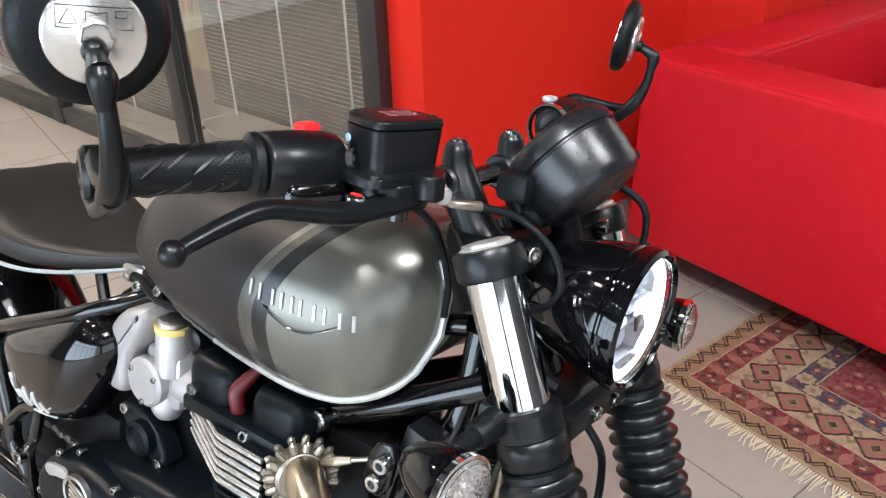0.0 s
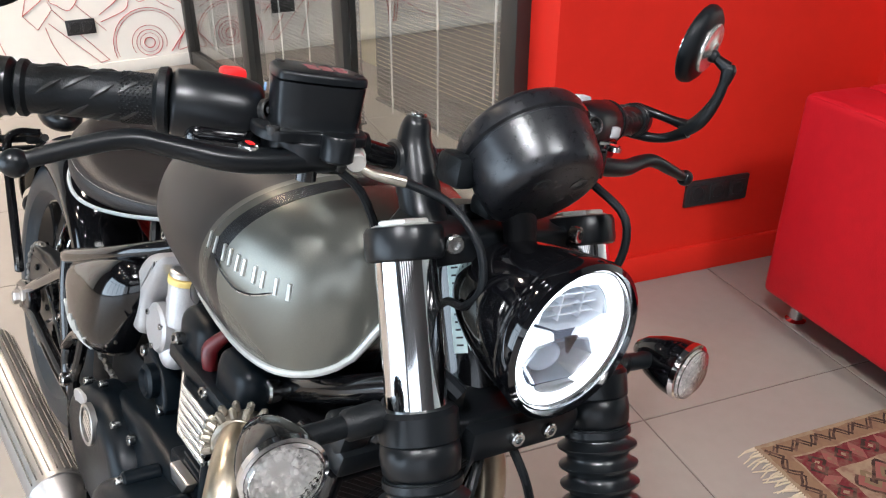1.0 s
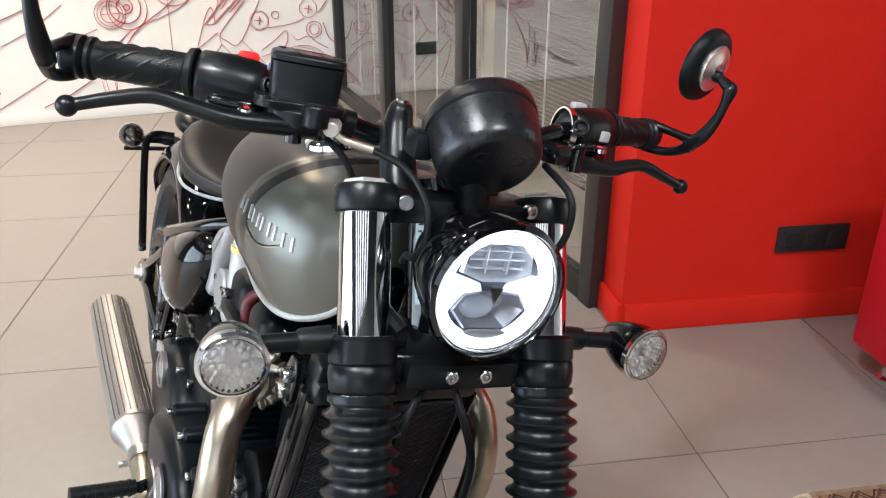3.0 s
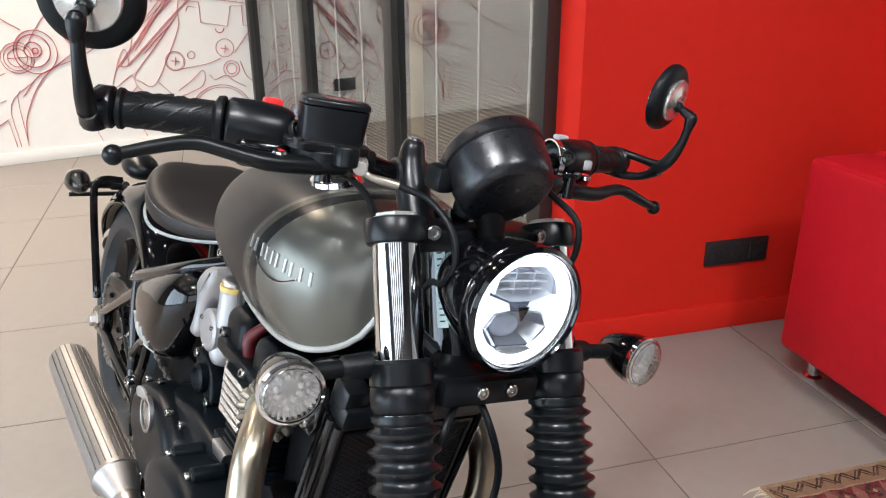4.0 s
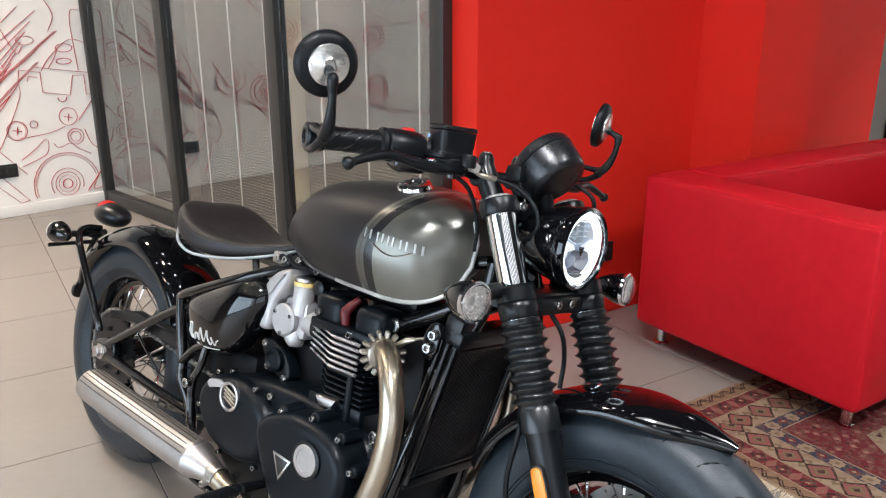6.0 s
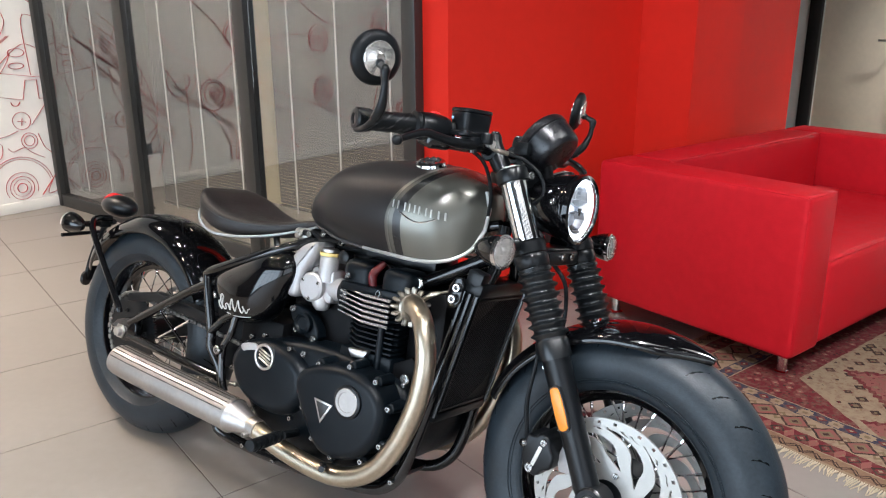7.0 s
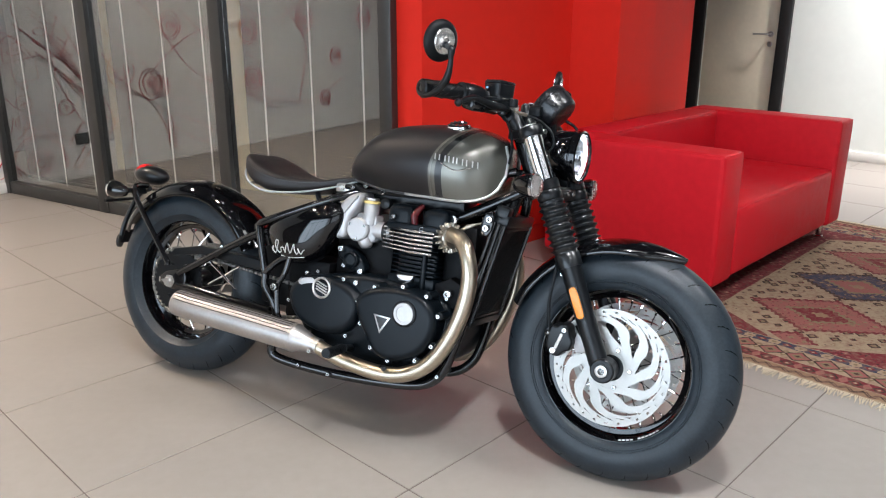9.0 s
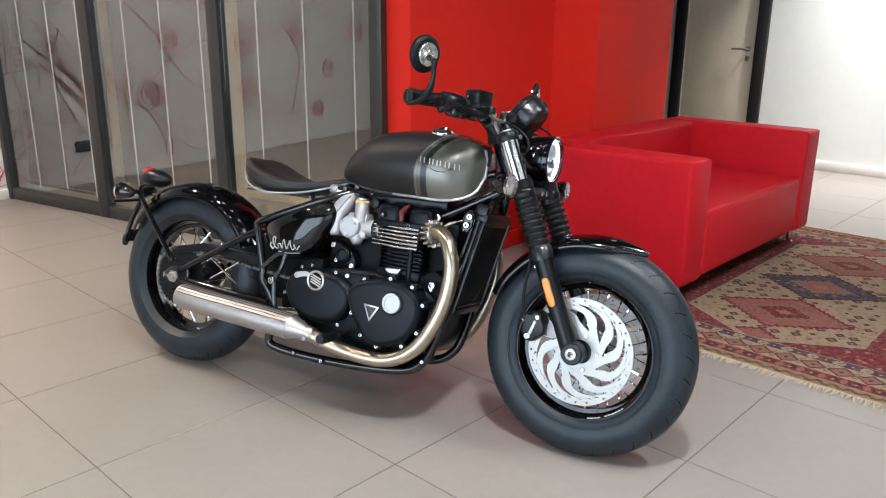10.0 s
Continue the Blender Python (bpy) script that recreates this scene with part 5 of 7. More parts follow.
part("cover_ring", geo_join(lathe([(-0.004, 0.032), (0.004, 0.032), (0.005, 0.029), (0.004, 0.026), (-0.004, 0.026)], (0.635, -0.173, 0.402), (0, -1, 0), 36, closed=True), *[box((0.635, -0.174, 0.402 + d), (0.042, 0.004, 0.004), 0.001, Euler((0, radians(20), 0)).to_matrix(), 1) for d in (-0.012, -0.004, 0.004, 0.012)]), M_STEEL, alt, "bright slotted ring")
part("cover_plate", slab([(0.545, 0.405), (0.555, 0.42), (0.605, 0.428), (0.602, 0.402), (0.57, 0.395)], -0.166, -0.1715, 0.001, rounds=1), M_ALLOY, alt, "ribbed bare metal plate")
many("case_bolt", [bolt((x, y, z), (0, -1, 0), 0.0056, 0.008) for x, y, z in ((0.56, -0.142, 0.29), (0.64, -0.142, 0.215), (0.70, -0.142, 0.20), (0.78, -0.142, 0.195), (0.86, -0.142, 0.198), (0.95, -0.142, 0.215), (1.02, -0.142, 0.262), (1.045, -0.142, 0.36), (1.03, -0.142, 0.43), (0.60, -0.142, 0.445), (0.545, -0.142, 0.415))], M_BOLT, crank, "bright crankcase bolt")
many("rail_bolt", [bolt((x, -0.128, z), (0, -1, 0), 0.006, 0.008) for x, z in ((0.55, 0.145), (0.66, 0.138), (1.02, 0.205))], M_BOLT, bike, "bright frame bolt")
# cylinders
barrel = part("cylinder_block", geo_join(box((0.90, 0, 0.50), (0.13, 0.19, 0.12), 0.012), box((0.90, 0, 0.455), (0.15, 0.255, 0.035), 0.006)), M_CRANK, bike, "black finned cylinder block")
for i in range(6):
    z = 0.478 + 0.0122 * i
    part("cooling_fin", slab([(0.815, -0.088), (0.87, -0.127), (0.972, -0.127), (0.972, 0.127), (0.87, 0.127), (0.815, 0.088)], z, z + 0.004, 0.001, plane="xy"), M_CRANK, barrel)
head = part("cylinder_head", box((0.885, 0, 0.576), (0.15, 0.19, 0.07), 0.01), M_CRANK, bike, "black cylinder head with bright fin edges")
for i in range(6):
    z = 0.541 + 0.0118 * i
    fin = part("head_fin", slab([(0.785, -0.098), (0.893, -0.146), (0.968, -0.146), (0.968, 0.146), (0.893, 0.146), (0.785, 0.098)], z, z + 0.005, 0.001, plane="xy"), M_CRANK, head)
    pair("fin_edge", tube([(0.783, -0.098, z + 0.003), (0.888, -0.1460, z + 0.003), (0.896, -0.1478, z + 0.003), (0.968, -0.1478, z + 0.003)], [0.0024, 0.0026, 0.0036, 0.0036], 8), M_FIN, fin, "machined bright fin edge")
cover = pair("head_cover", box((0.90, -0.09, 0.612), (0.18, 0.09, 0.02), 0.004), M_CRANK, bike, "satin black head cover")
pair("cover_dome", box((0.842, -0.082, 0.635), (0.085, 0.085, 0.078), 0.022, segs=4), M_CRANK, cover)
pair("cover_dome", box((0.955, -0.082, 0.635), (0.085, 0.085, 0.072), 0.022, segs=4), M_CRANK, cover)
for g in (bolt((0.83, -0.129, 0.635), (0, -1, 0.2), 0.0085, 0.01), bolt((0.925, -0.13, 0.61), (0, -1, 0.2), 0.0085, 0.01)):
    pair("cover_bolt", g, M_BOLT, cover, "steel head cover bolts")
pair("plug_cap", (geo_join(tube([(0.892, -0.112, 0.605), (0.888, -0.116, 0.636), (0.886, -0.114, 0.648), (0.893, -0.106, 0.662), (0.902, -0.096, 0.676)], [0.0085, 0.0098, 0.0105, 0.0090, 0.007], 12, smooth=3))), M_REDPLUG, bike, "dark red spark plug cap")
# Filler blocks, added so the gaps around the engine stay dark.
part("engine_front", geo_join(box((1.02, 0, 0.50), (0.10, 0.15, 0.27), 0.015), slab([(0.97, 0.40), (1.06, 0.40), (1.07, 0.46), (1.02, 0.485), (0.97, 0.46)], -0.05, -0.115, 0.004)), M_INNER, bike, "black filler block behind the radiator")
part("inner_cover", geo_join(box((0.70, 0, 0.50), (0.20, 0.12, 0.15), 0.015), box((0.52, 0, 0.37), (0.16, 0.17, 0.20), 0.02)), M_INNER, bike, "black filler for the gearbox and starter")
part("air_box", geo_join(box((0.80, 0, 0.69), (0.42, 0.10, 0.05), 0.012), tube([(0.62, -0.07, 0.705), (0.75, -0.075, 0.70), (0.90, -0.075, 0.702), (1.0, -0.07, 0.70)], 0.008, 8, smooth=3), tube([(0.66, -0.085, 0.715), (0.70, -0.09, 0.70), (0.78, -0.085, 0.705)], 0.005, 8, smooth=3)), M_MATTE, bike, "black air box and wiring under the tank")
many("loom_clip", [bolt((x, -0.085, z), (0, -1, 0.2), 0.008, 0.008) for x, z in ((0.655, 0.705), (0.70, 0.712), (0.76, 0.70))], M_BOLT, bike, "steel clip under the tank")
part("side_stud", tube([(0.94, -0.128, 0.44), (0.94, -0.128, 0.545)], 0.0085, 12), M_CRANK, barrel)
part("block_plate", slab([(0.862, 0.475), (0.918, 0.478), (0.908, 0.458), (0.872, 0.456)], -0.128, -0.142, 0.003), M_STEEL, barrel, "small plain steel plate")
# throttle body styled like a carburettor
thr = pair("throttle_body", (geo_join(
    lathe([(0, 0.036), (0.012, 0.036), (0.016, 0.031), (0.016, 0.0)], (0.697, -0.096, 0.583), (0, -1, 0), 32),
    box((0.715, -0.07, 0.59), (0.075, 0.05, 0.085), 0.012),
    tube([(0.705, -0.08, 0.565), (0.716, -0.085, 0.548), (0.722, -0.085, 0.532), (0.723, -0.085, 0.528)], [0.024, 0.023, 0.016, 0.006], 14, smooth=4),
    slab([(0.712, 0.694), (0.684, 0.692), (0.650, 0.674), (0.624, 0.640), (0.612, 0.585), (0.616, 0.554), (0.640, 0.546), (0.664, 0.556), (0.664, 0.606), (0.700, 0.655)], -0.05, -0.118, 0.014, 5, rounds=1),
    lathe([(-0.06, 0.023), (0.0, 0.023), (0.003, 0.021)], (0.724, -0.083, 0.660), (0, 0, 1), 28),
    tube([(0.74, -0.07, 0.585), (0.80, -0.07, 0.585)], 0.028, 18))), M_ALLOY, bike, "grey cast throttle body")
pair("cap_ring", (geo_join(lathe([(0.003, 0.0245), (0.011, 0.0245), (0.012, 0.02)], (0.724, -0.083, 0.660), (0, 0, 1), 28))), M_YELLOW, thr, "yellow ring under the cap")
pair("cap_top", (geo_join(lathe([(0, 0.022), (0.006, 0.022), (0.008, 0.018), (0.006, 0.014), (0.006, 0.0)], (0.724, -0.083, 0.673), (0, 0, 1), 28))), M_STEEL, thr, "steel cap")
many("cover_screw", [bolt((0.697 + 0.028 * math.cos(a), -0.111, 0.583 + 0.028 * math.sin(a)), (0, -1, 0), 0.0045, 0.004) for a in (0.5, 2.6, 4.7)], M_BOLT, thr[0])
pair("grille", geo_join(*[box((0.627 + 0.0015 * k, -0.1185, 0.572 + 0.009 * k), (0.022, 0.002, 0.004), 0, Euler((0, radians(-12), 0)).to_matrix()) for k in range(6)]), M_STICKER, thr, "dark slotted grille")
pair("vent_plug", lathe([(0, 0.016), (0.02, 0.016), (0.022, 0.013), (0.022, 0)], (0.772, -0.07, 0.668), (0, -1, 0), 18), M_MATTE, thr, "round black plug")
pair("intake_clamp", (lathe([(-0.008, 0.031), (0.008, 0.031), (0.008, 0.029), (-0.008, 0.029)], (0.782, -0.07, 0.585), (1, 0, 0), 24, closed=True)), M_MATTE, thr, "black hose clamp")
# starter / breather cover between throttle and case
part("breather_cover", geo_join(slab([(0.625, 0.50), (0.64, 0.535), (0.70, 0.515), (0.735, 0.47), (0.72, 0.445), (0.68, 0.46)], -0.07, -0.10, 0.006, rounds=1), lathe([(0, 0.026), (0.012, 0.026), (0.016, 0.02), (0.01, 0.015), (0.01, 0)], (0.685, -0.10, 0.49), (0, -1, 0), 24)), M_CRANK, bike, "black triangular breather cover")
many("breather_bolt", (bolt((0.643, -0.10, 0.518), (0, -1, 0), 0.009), bolt((0.718, -0.10, 0.458), (0, -1, 0), 0.009), bolt((0.66, -0.10, 0.47), (0, -1, 0), 0.008), bolt((0.735, -0.145, 0.43), (0, -1, 0), 0.008)), M_BOLT, bike, "steel bolt")

# exhaust
HDR = [(0.985, -0.105, 0.60), (1.02, -0.135, 0.606), (1.058, -0.162, 0.598), (1.09, -0.182, 0.565), (1.108, -0.19, 0.50), (1.098, -0.19, 0.41), (1.062, -0.19, 0.315), (1.01, -0.19, 0.245), (0.94, -0.19, 0.205), (0.86, -0.19, 0.195), (0.757, -0.19, 0.205), (0.68, -0.19, 0.222), (0.63, -0.192, 0.238)]
SIL = [(0.637, -0.191, 0.234), (0.628, -0.191, 0.235), (0.585, -0.193, 0.241), (0.577, -0.194, 0.242), (0.576, -0.194, 0.242), (0.569, -0.194, 0.243), (0.568, -0.194, 0.243), (0.40, -0.199, 0.255), (0.20, -0.203, 0.268), (0.128, -0.205, 0.275), (0.118, -0.205, 0.276), (0.118, -0.205, 0.276), (0.17, -0.204, 0.272)]
SR = [0.0225, 0.025, 0.0385, 0.0405, 0.0440, 0.0440, 0.0420, 0.0425, 0.0425, 0.042, 0.040, 0.031, 0.027]
ex = pair("exhaust", (tube(HDR, 0.0222, 24, smooth=6)), M_HEADER, bike, "warm-toned stainless header pipes")
pair("silencer", (tube(SIL, SR, 36)), M_SILENCER, ex, "long brushed steel slash-cut silencers", 30)
# Raised dark lines; the shade of lengthwise grooves is put in their colour.
ribs = []
for k in range(9):
    a = radians(28 + 15 * k)
    ribs.append(tube([(x, y - (r + 0.0008) * math.cos(a) * 1.0, z + (r + 0.0008) * math.sin(a)) for (x, y, z), r in zip(SIL[6:10], SR[6:10])], 0.0013, 5))
for g in ribs:
    pair("silencer_groove", g, M_SLOT, ex, "dark lengthwise groove")
pair("pipe_clamp", (geo_join(lathe([(-0.012, 0.0245), (0.012, 0.0245), (0.012, 0.021), (-0.012, 0.021)], (0.648, -0.191, 0.232), (-1, 0, 0.12), 28, closed=True), bolt((0.648, -0.218, 0.222), (0, -1, 0), 0.007, 0.012))), M_STEEL, ex, "steel pipe clamp")
fl = [lathe([(-0.014, 0.031), (-0.01, 0.032), (0.01, 0.030), (0.014, 0.026)], (1.012, -0.129, 0.598), (0.72, -0.6, 0.10), 28)]
d0, u0, w0 = basis((0.72, -0.6, 0.10))
for k in range(15):
    a = 2 * math.pi * k / 15
    c0 = Vector((1.012, -0.129, 0.598)) + (math.cos(a) * u0 + math.sin(a) * w0) * 0.036
    rad_d = (math.cos(a) * u0 + math.sin(a) * w0)
    tm = Matrix((d0, rad_d, d0.cross(rad_d))).transposed()
    fl.append(geo_join(box(tuple(c0 + d0 * 0.006), (0.009, 0.015, 0.0085), 0.003, tm, 1), box(tuple(c0 - d0 * 0.009 + rad_d * 0.001), (0.009, 0.015, 0.0085), 0.003, tm, 1)))
M_COLLAR = mat("browned_alloy", (0.36, 0.325, 0.27), 0.30, metal=0.9, vary=0.15, scale=40, rvary=0.05)
collar = pair("finned_clamp", fl[0], M_COLLAR, bike, "finned alloy exhaust collar")
for g in fl[1:]:
    pair("clamp_fin", g, M_COLLAR, collar)
pair("oxygen_sensor", (geo_join(tube([(1.035, -0.12, 0.62), (1.06, -0.125, 0.636), (1.075, -0.12, 0.642)], [0.0045, 0.006, 0.004], 10), tube([(1.075, -0.12, 0.642), (1.12, -0.10, 0.66), (1.15, -0.06, 0.69)], 0.003, 8, smooth=4))), M_COLLAR, ex, "steel oxygen sensor with cable")

# radiator between the down tubes

RADM = Matrix.Translation((1.112, 0, 0.515)) @ Matrix.Diagonal((1, 0.86, 1, 1)) @ Matrix.Rotation(math.atan2(0.062, 0.26), 4, "Y")
rad = part("radiator", moved(box((0, 0, 0), (0.03, 0.24, 0.28), 0.005), RADM), M_STICKER, bike, "black radiator in front of the engine")
for g in [moved(tube([(d, -0.124 - e, -0.145), (d, -0.124 - e, 0.142)], 0.006, 8), RADM) for d, e in ((-0.016, 0.003), (0.0, 0.005), (0.016, 0.002))]:
    pair("side_channel", g, M_FRAME, rad, "black radiator side channel")
# a guard of small diamonds, proud of the dark core
rl = []
for i in range(-17, 18):
    for sgn in (-1, 1):
        a0, a1 = Vector((0.0165, 0.0125 * i - sgn * 0.22, -0.128)), Vector((0.0165, 0.0125 * i + sgn * 0.22, 0.128))
        lo, hi = 0.0, 1.0
        dy = a1.y - a0.y
        ends = sorted(((-0.108 - a0.y) / dy, (0.108 - a0.y) / dy))
        lo, hi = max(lo, ends[0]), min(hi, ends[1])
        if hi - lo > 0.02:
            rl.append(moved(tube([tuple(a0.lerp(a1, lo)), tuple(a0.lerp(a1, hi))], 0.0010, 4), RADM))
rl += [moved(box((0.016, s * 0.111, 0), (0.006, 0.006, 0.264), 0.001), RADM) for s in (-1, 1)]
rl += [moved(box((0.016, 0, s * 0.130), (0.006, 0.22, 0.006), 0.001), RADM) for s in (-1, 1)]
tagged(part("radiator_guard", geo_join(*rl), M_MATTE, rad, "fine black diamond guard"), kind="stuff")
part("radiator_top", moved(geo_join(box((0.0, 0, 0.153), (0.045, 0.25, 0.032), 0.007), box((-0.005, -0.105, 0.17), (0.04, 0.04, 0.04), 0.006)), RADM), M_MATTE, rad)
part("radiator_foot", moved(box((0.0, 0, -0.15), (0.038, 0.25, 0.022), 0.005), RADM), M_MATTE, rad)

# footrests, side stand
pair("footrest", (geo_join(tube([(0.735, -0.13, 0.235), (0.745, -0.20, 0.245), (0.755, -0.21, 0.248)], 0.01, 10), tube([(0.752, -0.215, 0.248), (0.762, -0.315, 0.25)], [0.0125, 0.0135], 12), *[lathe([(-0.002, 0.0145), (0.002, 0.0145)], (0.753 + 0.0016 * k, -0.225 - 0.013 * k, 0.248), (0.1, -1, 0), 12) for k in range(7)])), M_RUBBER, bike, "ribbed black rubber footrest")
part("brake_pedal", tube([(0.73, -0.12, 0.19), (0.80, -0.16, 0.19), (0.88, -0.20, 0.215), (0.90, -0.23, 0.22)], 0.007, 8, smooth=4), M_MATTE, bike, "black rear brake pedal")
part("side_stand", geo_join(tube([(0.66, 0.12, 0.15), (0.60, 0.22, 0.085), (0.575, 0.268, 0.064)], 0.010, 10), box((0.572, 0.275, 0.064), (0.05, 0.035, 0.008), 0.003)), M_MATTE, bike, "black side stand")

# ---- front end ----
FORK = lambda z: 1.203 + (0.922 - z) * 0.4457
fd = Vector((-0.4457, 0, 1)).normalized()


STADIUM = [(-0.0112, -0.035), (-0.0112, 0.035), (-0.005, 0.042), (0.005, 0.042), (0.0112, 0.035), (0.0112, -0.035), (0.005, -0.042), (-0.005, -0.042)]


def on_fork(z, s):
    return Vector((FORK(z), 0.105 * s, z))


front_wheel = steered("front_wheel", lathe([(-0.065, 0.02), (-0.06, 0.045), (-0.045, 0.05), (-0.03, 0.026), (0.03, 0.026), (0.045, 0.05), (0.06, 0.045), (0.065, 0.02)], FC, (0, 1, 0), 32), M_MATTE, bike, "black spoked front wheel hub")
steered("tyre", tyre_geo(FC, 0.318, 0.066, BEAD), M_TYRE, front_wheel, "dark grey rubber tyre")
many("sidewall_ridge", [lathe([(0, r), (s * 0.0016, r + 0.0008), (0, r + 0.0016)], (FC[0], s * (0.0660 - dd), FC[2]), (0, 1, 0), 96, closed=True) for s in (-1, 1) for r, dd in ((0.222, 0.0068), (0.227, 0.0042))], M_TYRE, front_wheel, "", steered)
steered("rim", rim_geo(FC, BEAD, 0.044), M_GLOSS, front_wheel, "gloss black rim")
many("rim_mark", [box((FC[0] + 0.197 * math.cos(a), -0.0478, FC[2] + 0.197 * math.sin(a)), (0.0075, 0.0012, 0.0035), 0, Euler((0, -a - math.pi / 2, 0)).to_matrix()) for a in (radians(-78 + 3.1 * k) for k in range(11) if k != 4)], M_PRINT, front_wheel, "plain pale print bar on the rim", steered)
for g in spoke_geos(FC, 0.044, 0.05, BEAD - 0.026, 32):
    steered("spoke", g, M_CHROME, front_wheel)
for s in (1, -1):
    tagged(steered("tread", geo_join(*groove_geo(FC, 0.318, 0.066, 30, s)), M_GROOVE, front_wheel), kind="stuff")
for s in (-1, 1):
    d = steered("brake_disc", disc_geo(FC, s * 0.074, 0.055, 0.155, 5, 0.0045, -s * 1.1), M_DISC, front_wheel, "drilled steel brake disc with swept slots")
    steered("disc_carrier", lathe([(-0.003, 0.035), (-0.003, 0.066), (0.003, 0.066), (0.003, 0.035)], (FC[0], s * 0.071, FC[2]), (0, 1, 0), 40, closed=True), M_DISC, d)
    many("disc_bolt", [bolt((FC[0] + 0.052 * math.cos(a), s * 0.076, FC[2] + 0.052 * math.sin(a)), (0, s, 0), 0.006, 0.005) for a in (2 * math.pi * k / 5 for k in range(5))], M_BOLT, d, "", steered)
    cal = steered("brake_caliper", geo_join(slab([(1.324, 0.385), (1.332, 0.413), (1.350, 0.408), (1.360, 0.420), (1.382, 0.414), (1.385, 0.394), (1.396, 0.376), (1.390, 0.350), (1.372, 0.345), (1.362, 0.328), (1.337, 0.331), (1.322, 0.355)], s * 0.06, s * 0.125, 0.006, rounds=1), tube([(1.40, s * 0.10, 0.42), (1.44, s * 0.105, 0.37)], 0.012, 10)), M_MATTE, bike, "black two-piston brake caliper")
    steered("caliper_bracket", slab([(1.385, 0.345), (1.405, 0.432), (1.435, 0.448), (1.455, 0.405), (1.43, 0.345)], s * 0.084, s * 0.098, 0.003, rounds=1), M_ALLOY, cal, "bare alloy caliper bracket")
    many("caliper_bolt", (bolt((1.346, s * 0.125, 0.345), (0, s, 0), 0.009), bolt((1.372, s * 0.125, 0.403), (0, s, 0), 0.007), bolt((1.328, s * 0.118, 0.388), (-0.6, s, 0), 0.008, 0.012)), M_BOLT, cal, "", steered)
    steered("caliper_mark", box((1.358, s * 0.1255, 0.371), (0.008, 0.003, 0.044), 0.001, Euler((0, radians(20), 0)).to_matrix(), 1), M_PRINT, cal, "pale plain bar on the caliper")
    leg = steered("fork_leg", tube([on_fork(0.305, s), on_fork(0.335, s), on_fork(0.42, s), on_fork(0.56, s), on_fork(0.60, s)], [0.023, 0.026, 0.0255, 0.028, 0.032], 24), M_MATTE, bike, "satin black lower fork leg")
    steered("axle_clamp", lathe([(-0.03, 0.032), (0.012, 0.032), (0.016, 0.028), (0.016, 0.018), (0.012, 0.017), (0.012, 0.0)], (1.484, s * 0.118, 0.318), (0, s, 0), 28), M_MATTE, leg, "black axle clamp")
    steered("axle_end", lathe([(0, 0.0165), (0.021, 0.0165), (0.022, 0.014), (0.022, 0.009), (0.012, 0.008), (0.012, 0)], (1.484, s * 0.118, 0.318), (0, s, 0), 24), M_STEEL, leg, "steel axle end")
    steered("reflector", moved(slab(STADIUM, 0, s * 0.007, 0.002, rounds=1), Matrix.Translation((FORK(0.481) + 0.0, s * 0.135, 0.481)) @ Matrix.Rotation(radians(-24), 4, "Y")), M_ORANGE, leg, "orange side reflector")
    steered("reflector_bezel", moved(slab([(1.18 * x, 1.06 * z) for x, z in STADIUM], -s * 0.004, s * 0.004, 0.001, rounds=1), Matrix.Translation((FORK(0.481), s * 0.135, 0.481)) @ Matrix.Rotation(radians(-24), 4, "Y")), M_STICKER, leg)
    # bellows
    prof = [(0.0, 0.0335), (0.034, 0.0335), (0.038, 0.031)]
    h = 0.040
    for k in range(7):
        prof += [(h, 0.0300), (h + 0.004, 0.0315), (h + 0.0085, 0.0385), (h + 0.011, 0.039), (h + 0.015, 0.0315), (h + 0.018, 0.0300)]
        h += 0.0188
    prof += [(h, 0.031), (h + 0.004, 0.0315), (h + 0.010, 0.0315)]
    steered("fork_gaiter", lathe(prof, on_fork(0.567, s), fd, 36), M_GAITER, leg, "ribbed black rubber fork gaiter", 70)
    steered("gaiter_strap", lathe([(0, 0.034), (0.006, 0.034), (0.006, 0.032), (0, 0.032)], on_fork(0.7265, s), fd, 28, closed=True), M_MATTE, leg)
    stan = steered("fork_tube", tube([on_fork(0.70, s), on_fork(0.921, s)], 0.0262, 36), M_CHROME, bike, "polished chrome fork tube")
    steered("fork_cap", geo_join(lathe([(0, 0.0262), (0.001, 0.0262), (0.002, 0.0245)], on_fork(0.921, s), fd, 32), lathe([(0.001, 0.0232), (0.0045, 0.0232), (0.0058, 0.0215), (0.0058, 0.0)], on_fork(0.921, s), fd, 6)), M_NUT, stan, "bright hexagon fork cap")

steered("lower_yoke", geo_join(both(lathe([(-0.030, 0.030), (-0.026, 0.033), (-0.012, 0.0345), (-0.004, 0.0335), (-0.002, 0.032), (0.0, 0.034), (0.022, 0.0345), (0.026, 0.031)], on_fork(0.761, -1), fd, 32)), slab([(1.22, -0.11), (1.20, 0.0), (1.22, 0.11), (1.275, 0.11), (1.285, 0.05), (1.285, -0.05), (1.275, -0.11)], 0.742, 0.772, 0.008, plane="xy"), box((1.283, 0, 0.752), (0.03, 0.13, 0.032), 0.008)), M_MATTE, bike, "satin black lower fork yoke")
many("yoke_bolt", (bolt((1.298, -0.017, 0.755), (1, 0, 0), 0.0075), bolt((1.298, 0.022, 0.755), (1, 0, 0), 0.0075), bolt((1.232, -0.072, 0.915), (0.95, -0.3, 0.1), 0.0085), bolt((1.232, 0.072, 0.915), (0.95, 0.3, 0.1), 0.0085)), M_BOLT, bike, "steel socket bolt", steered)
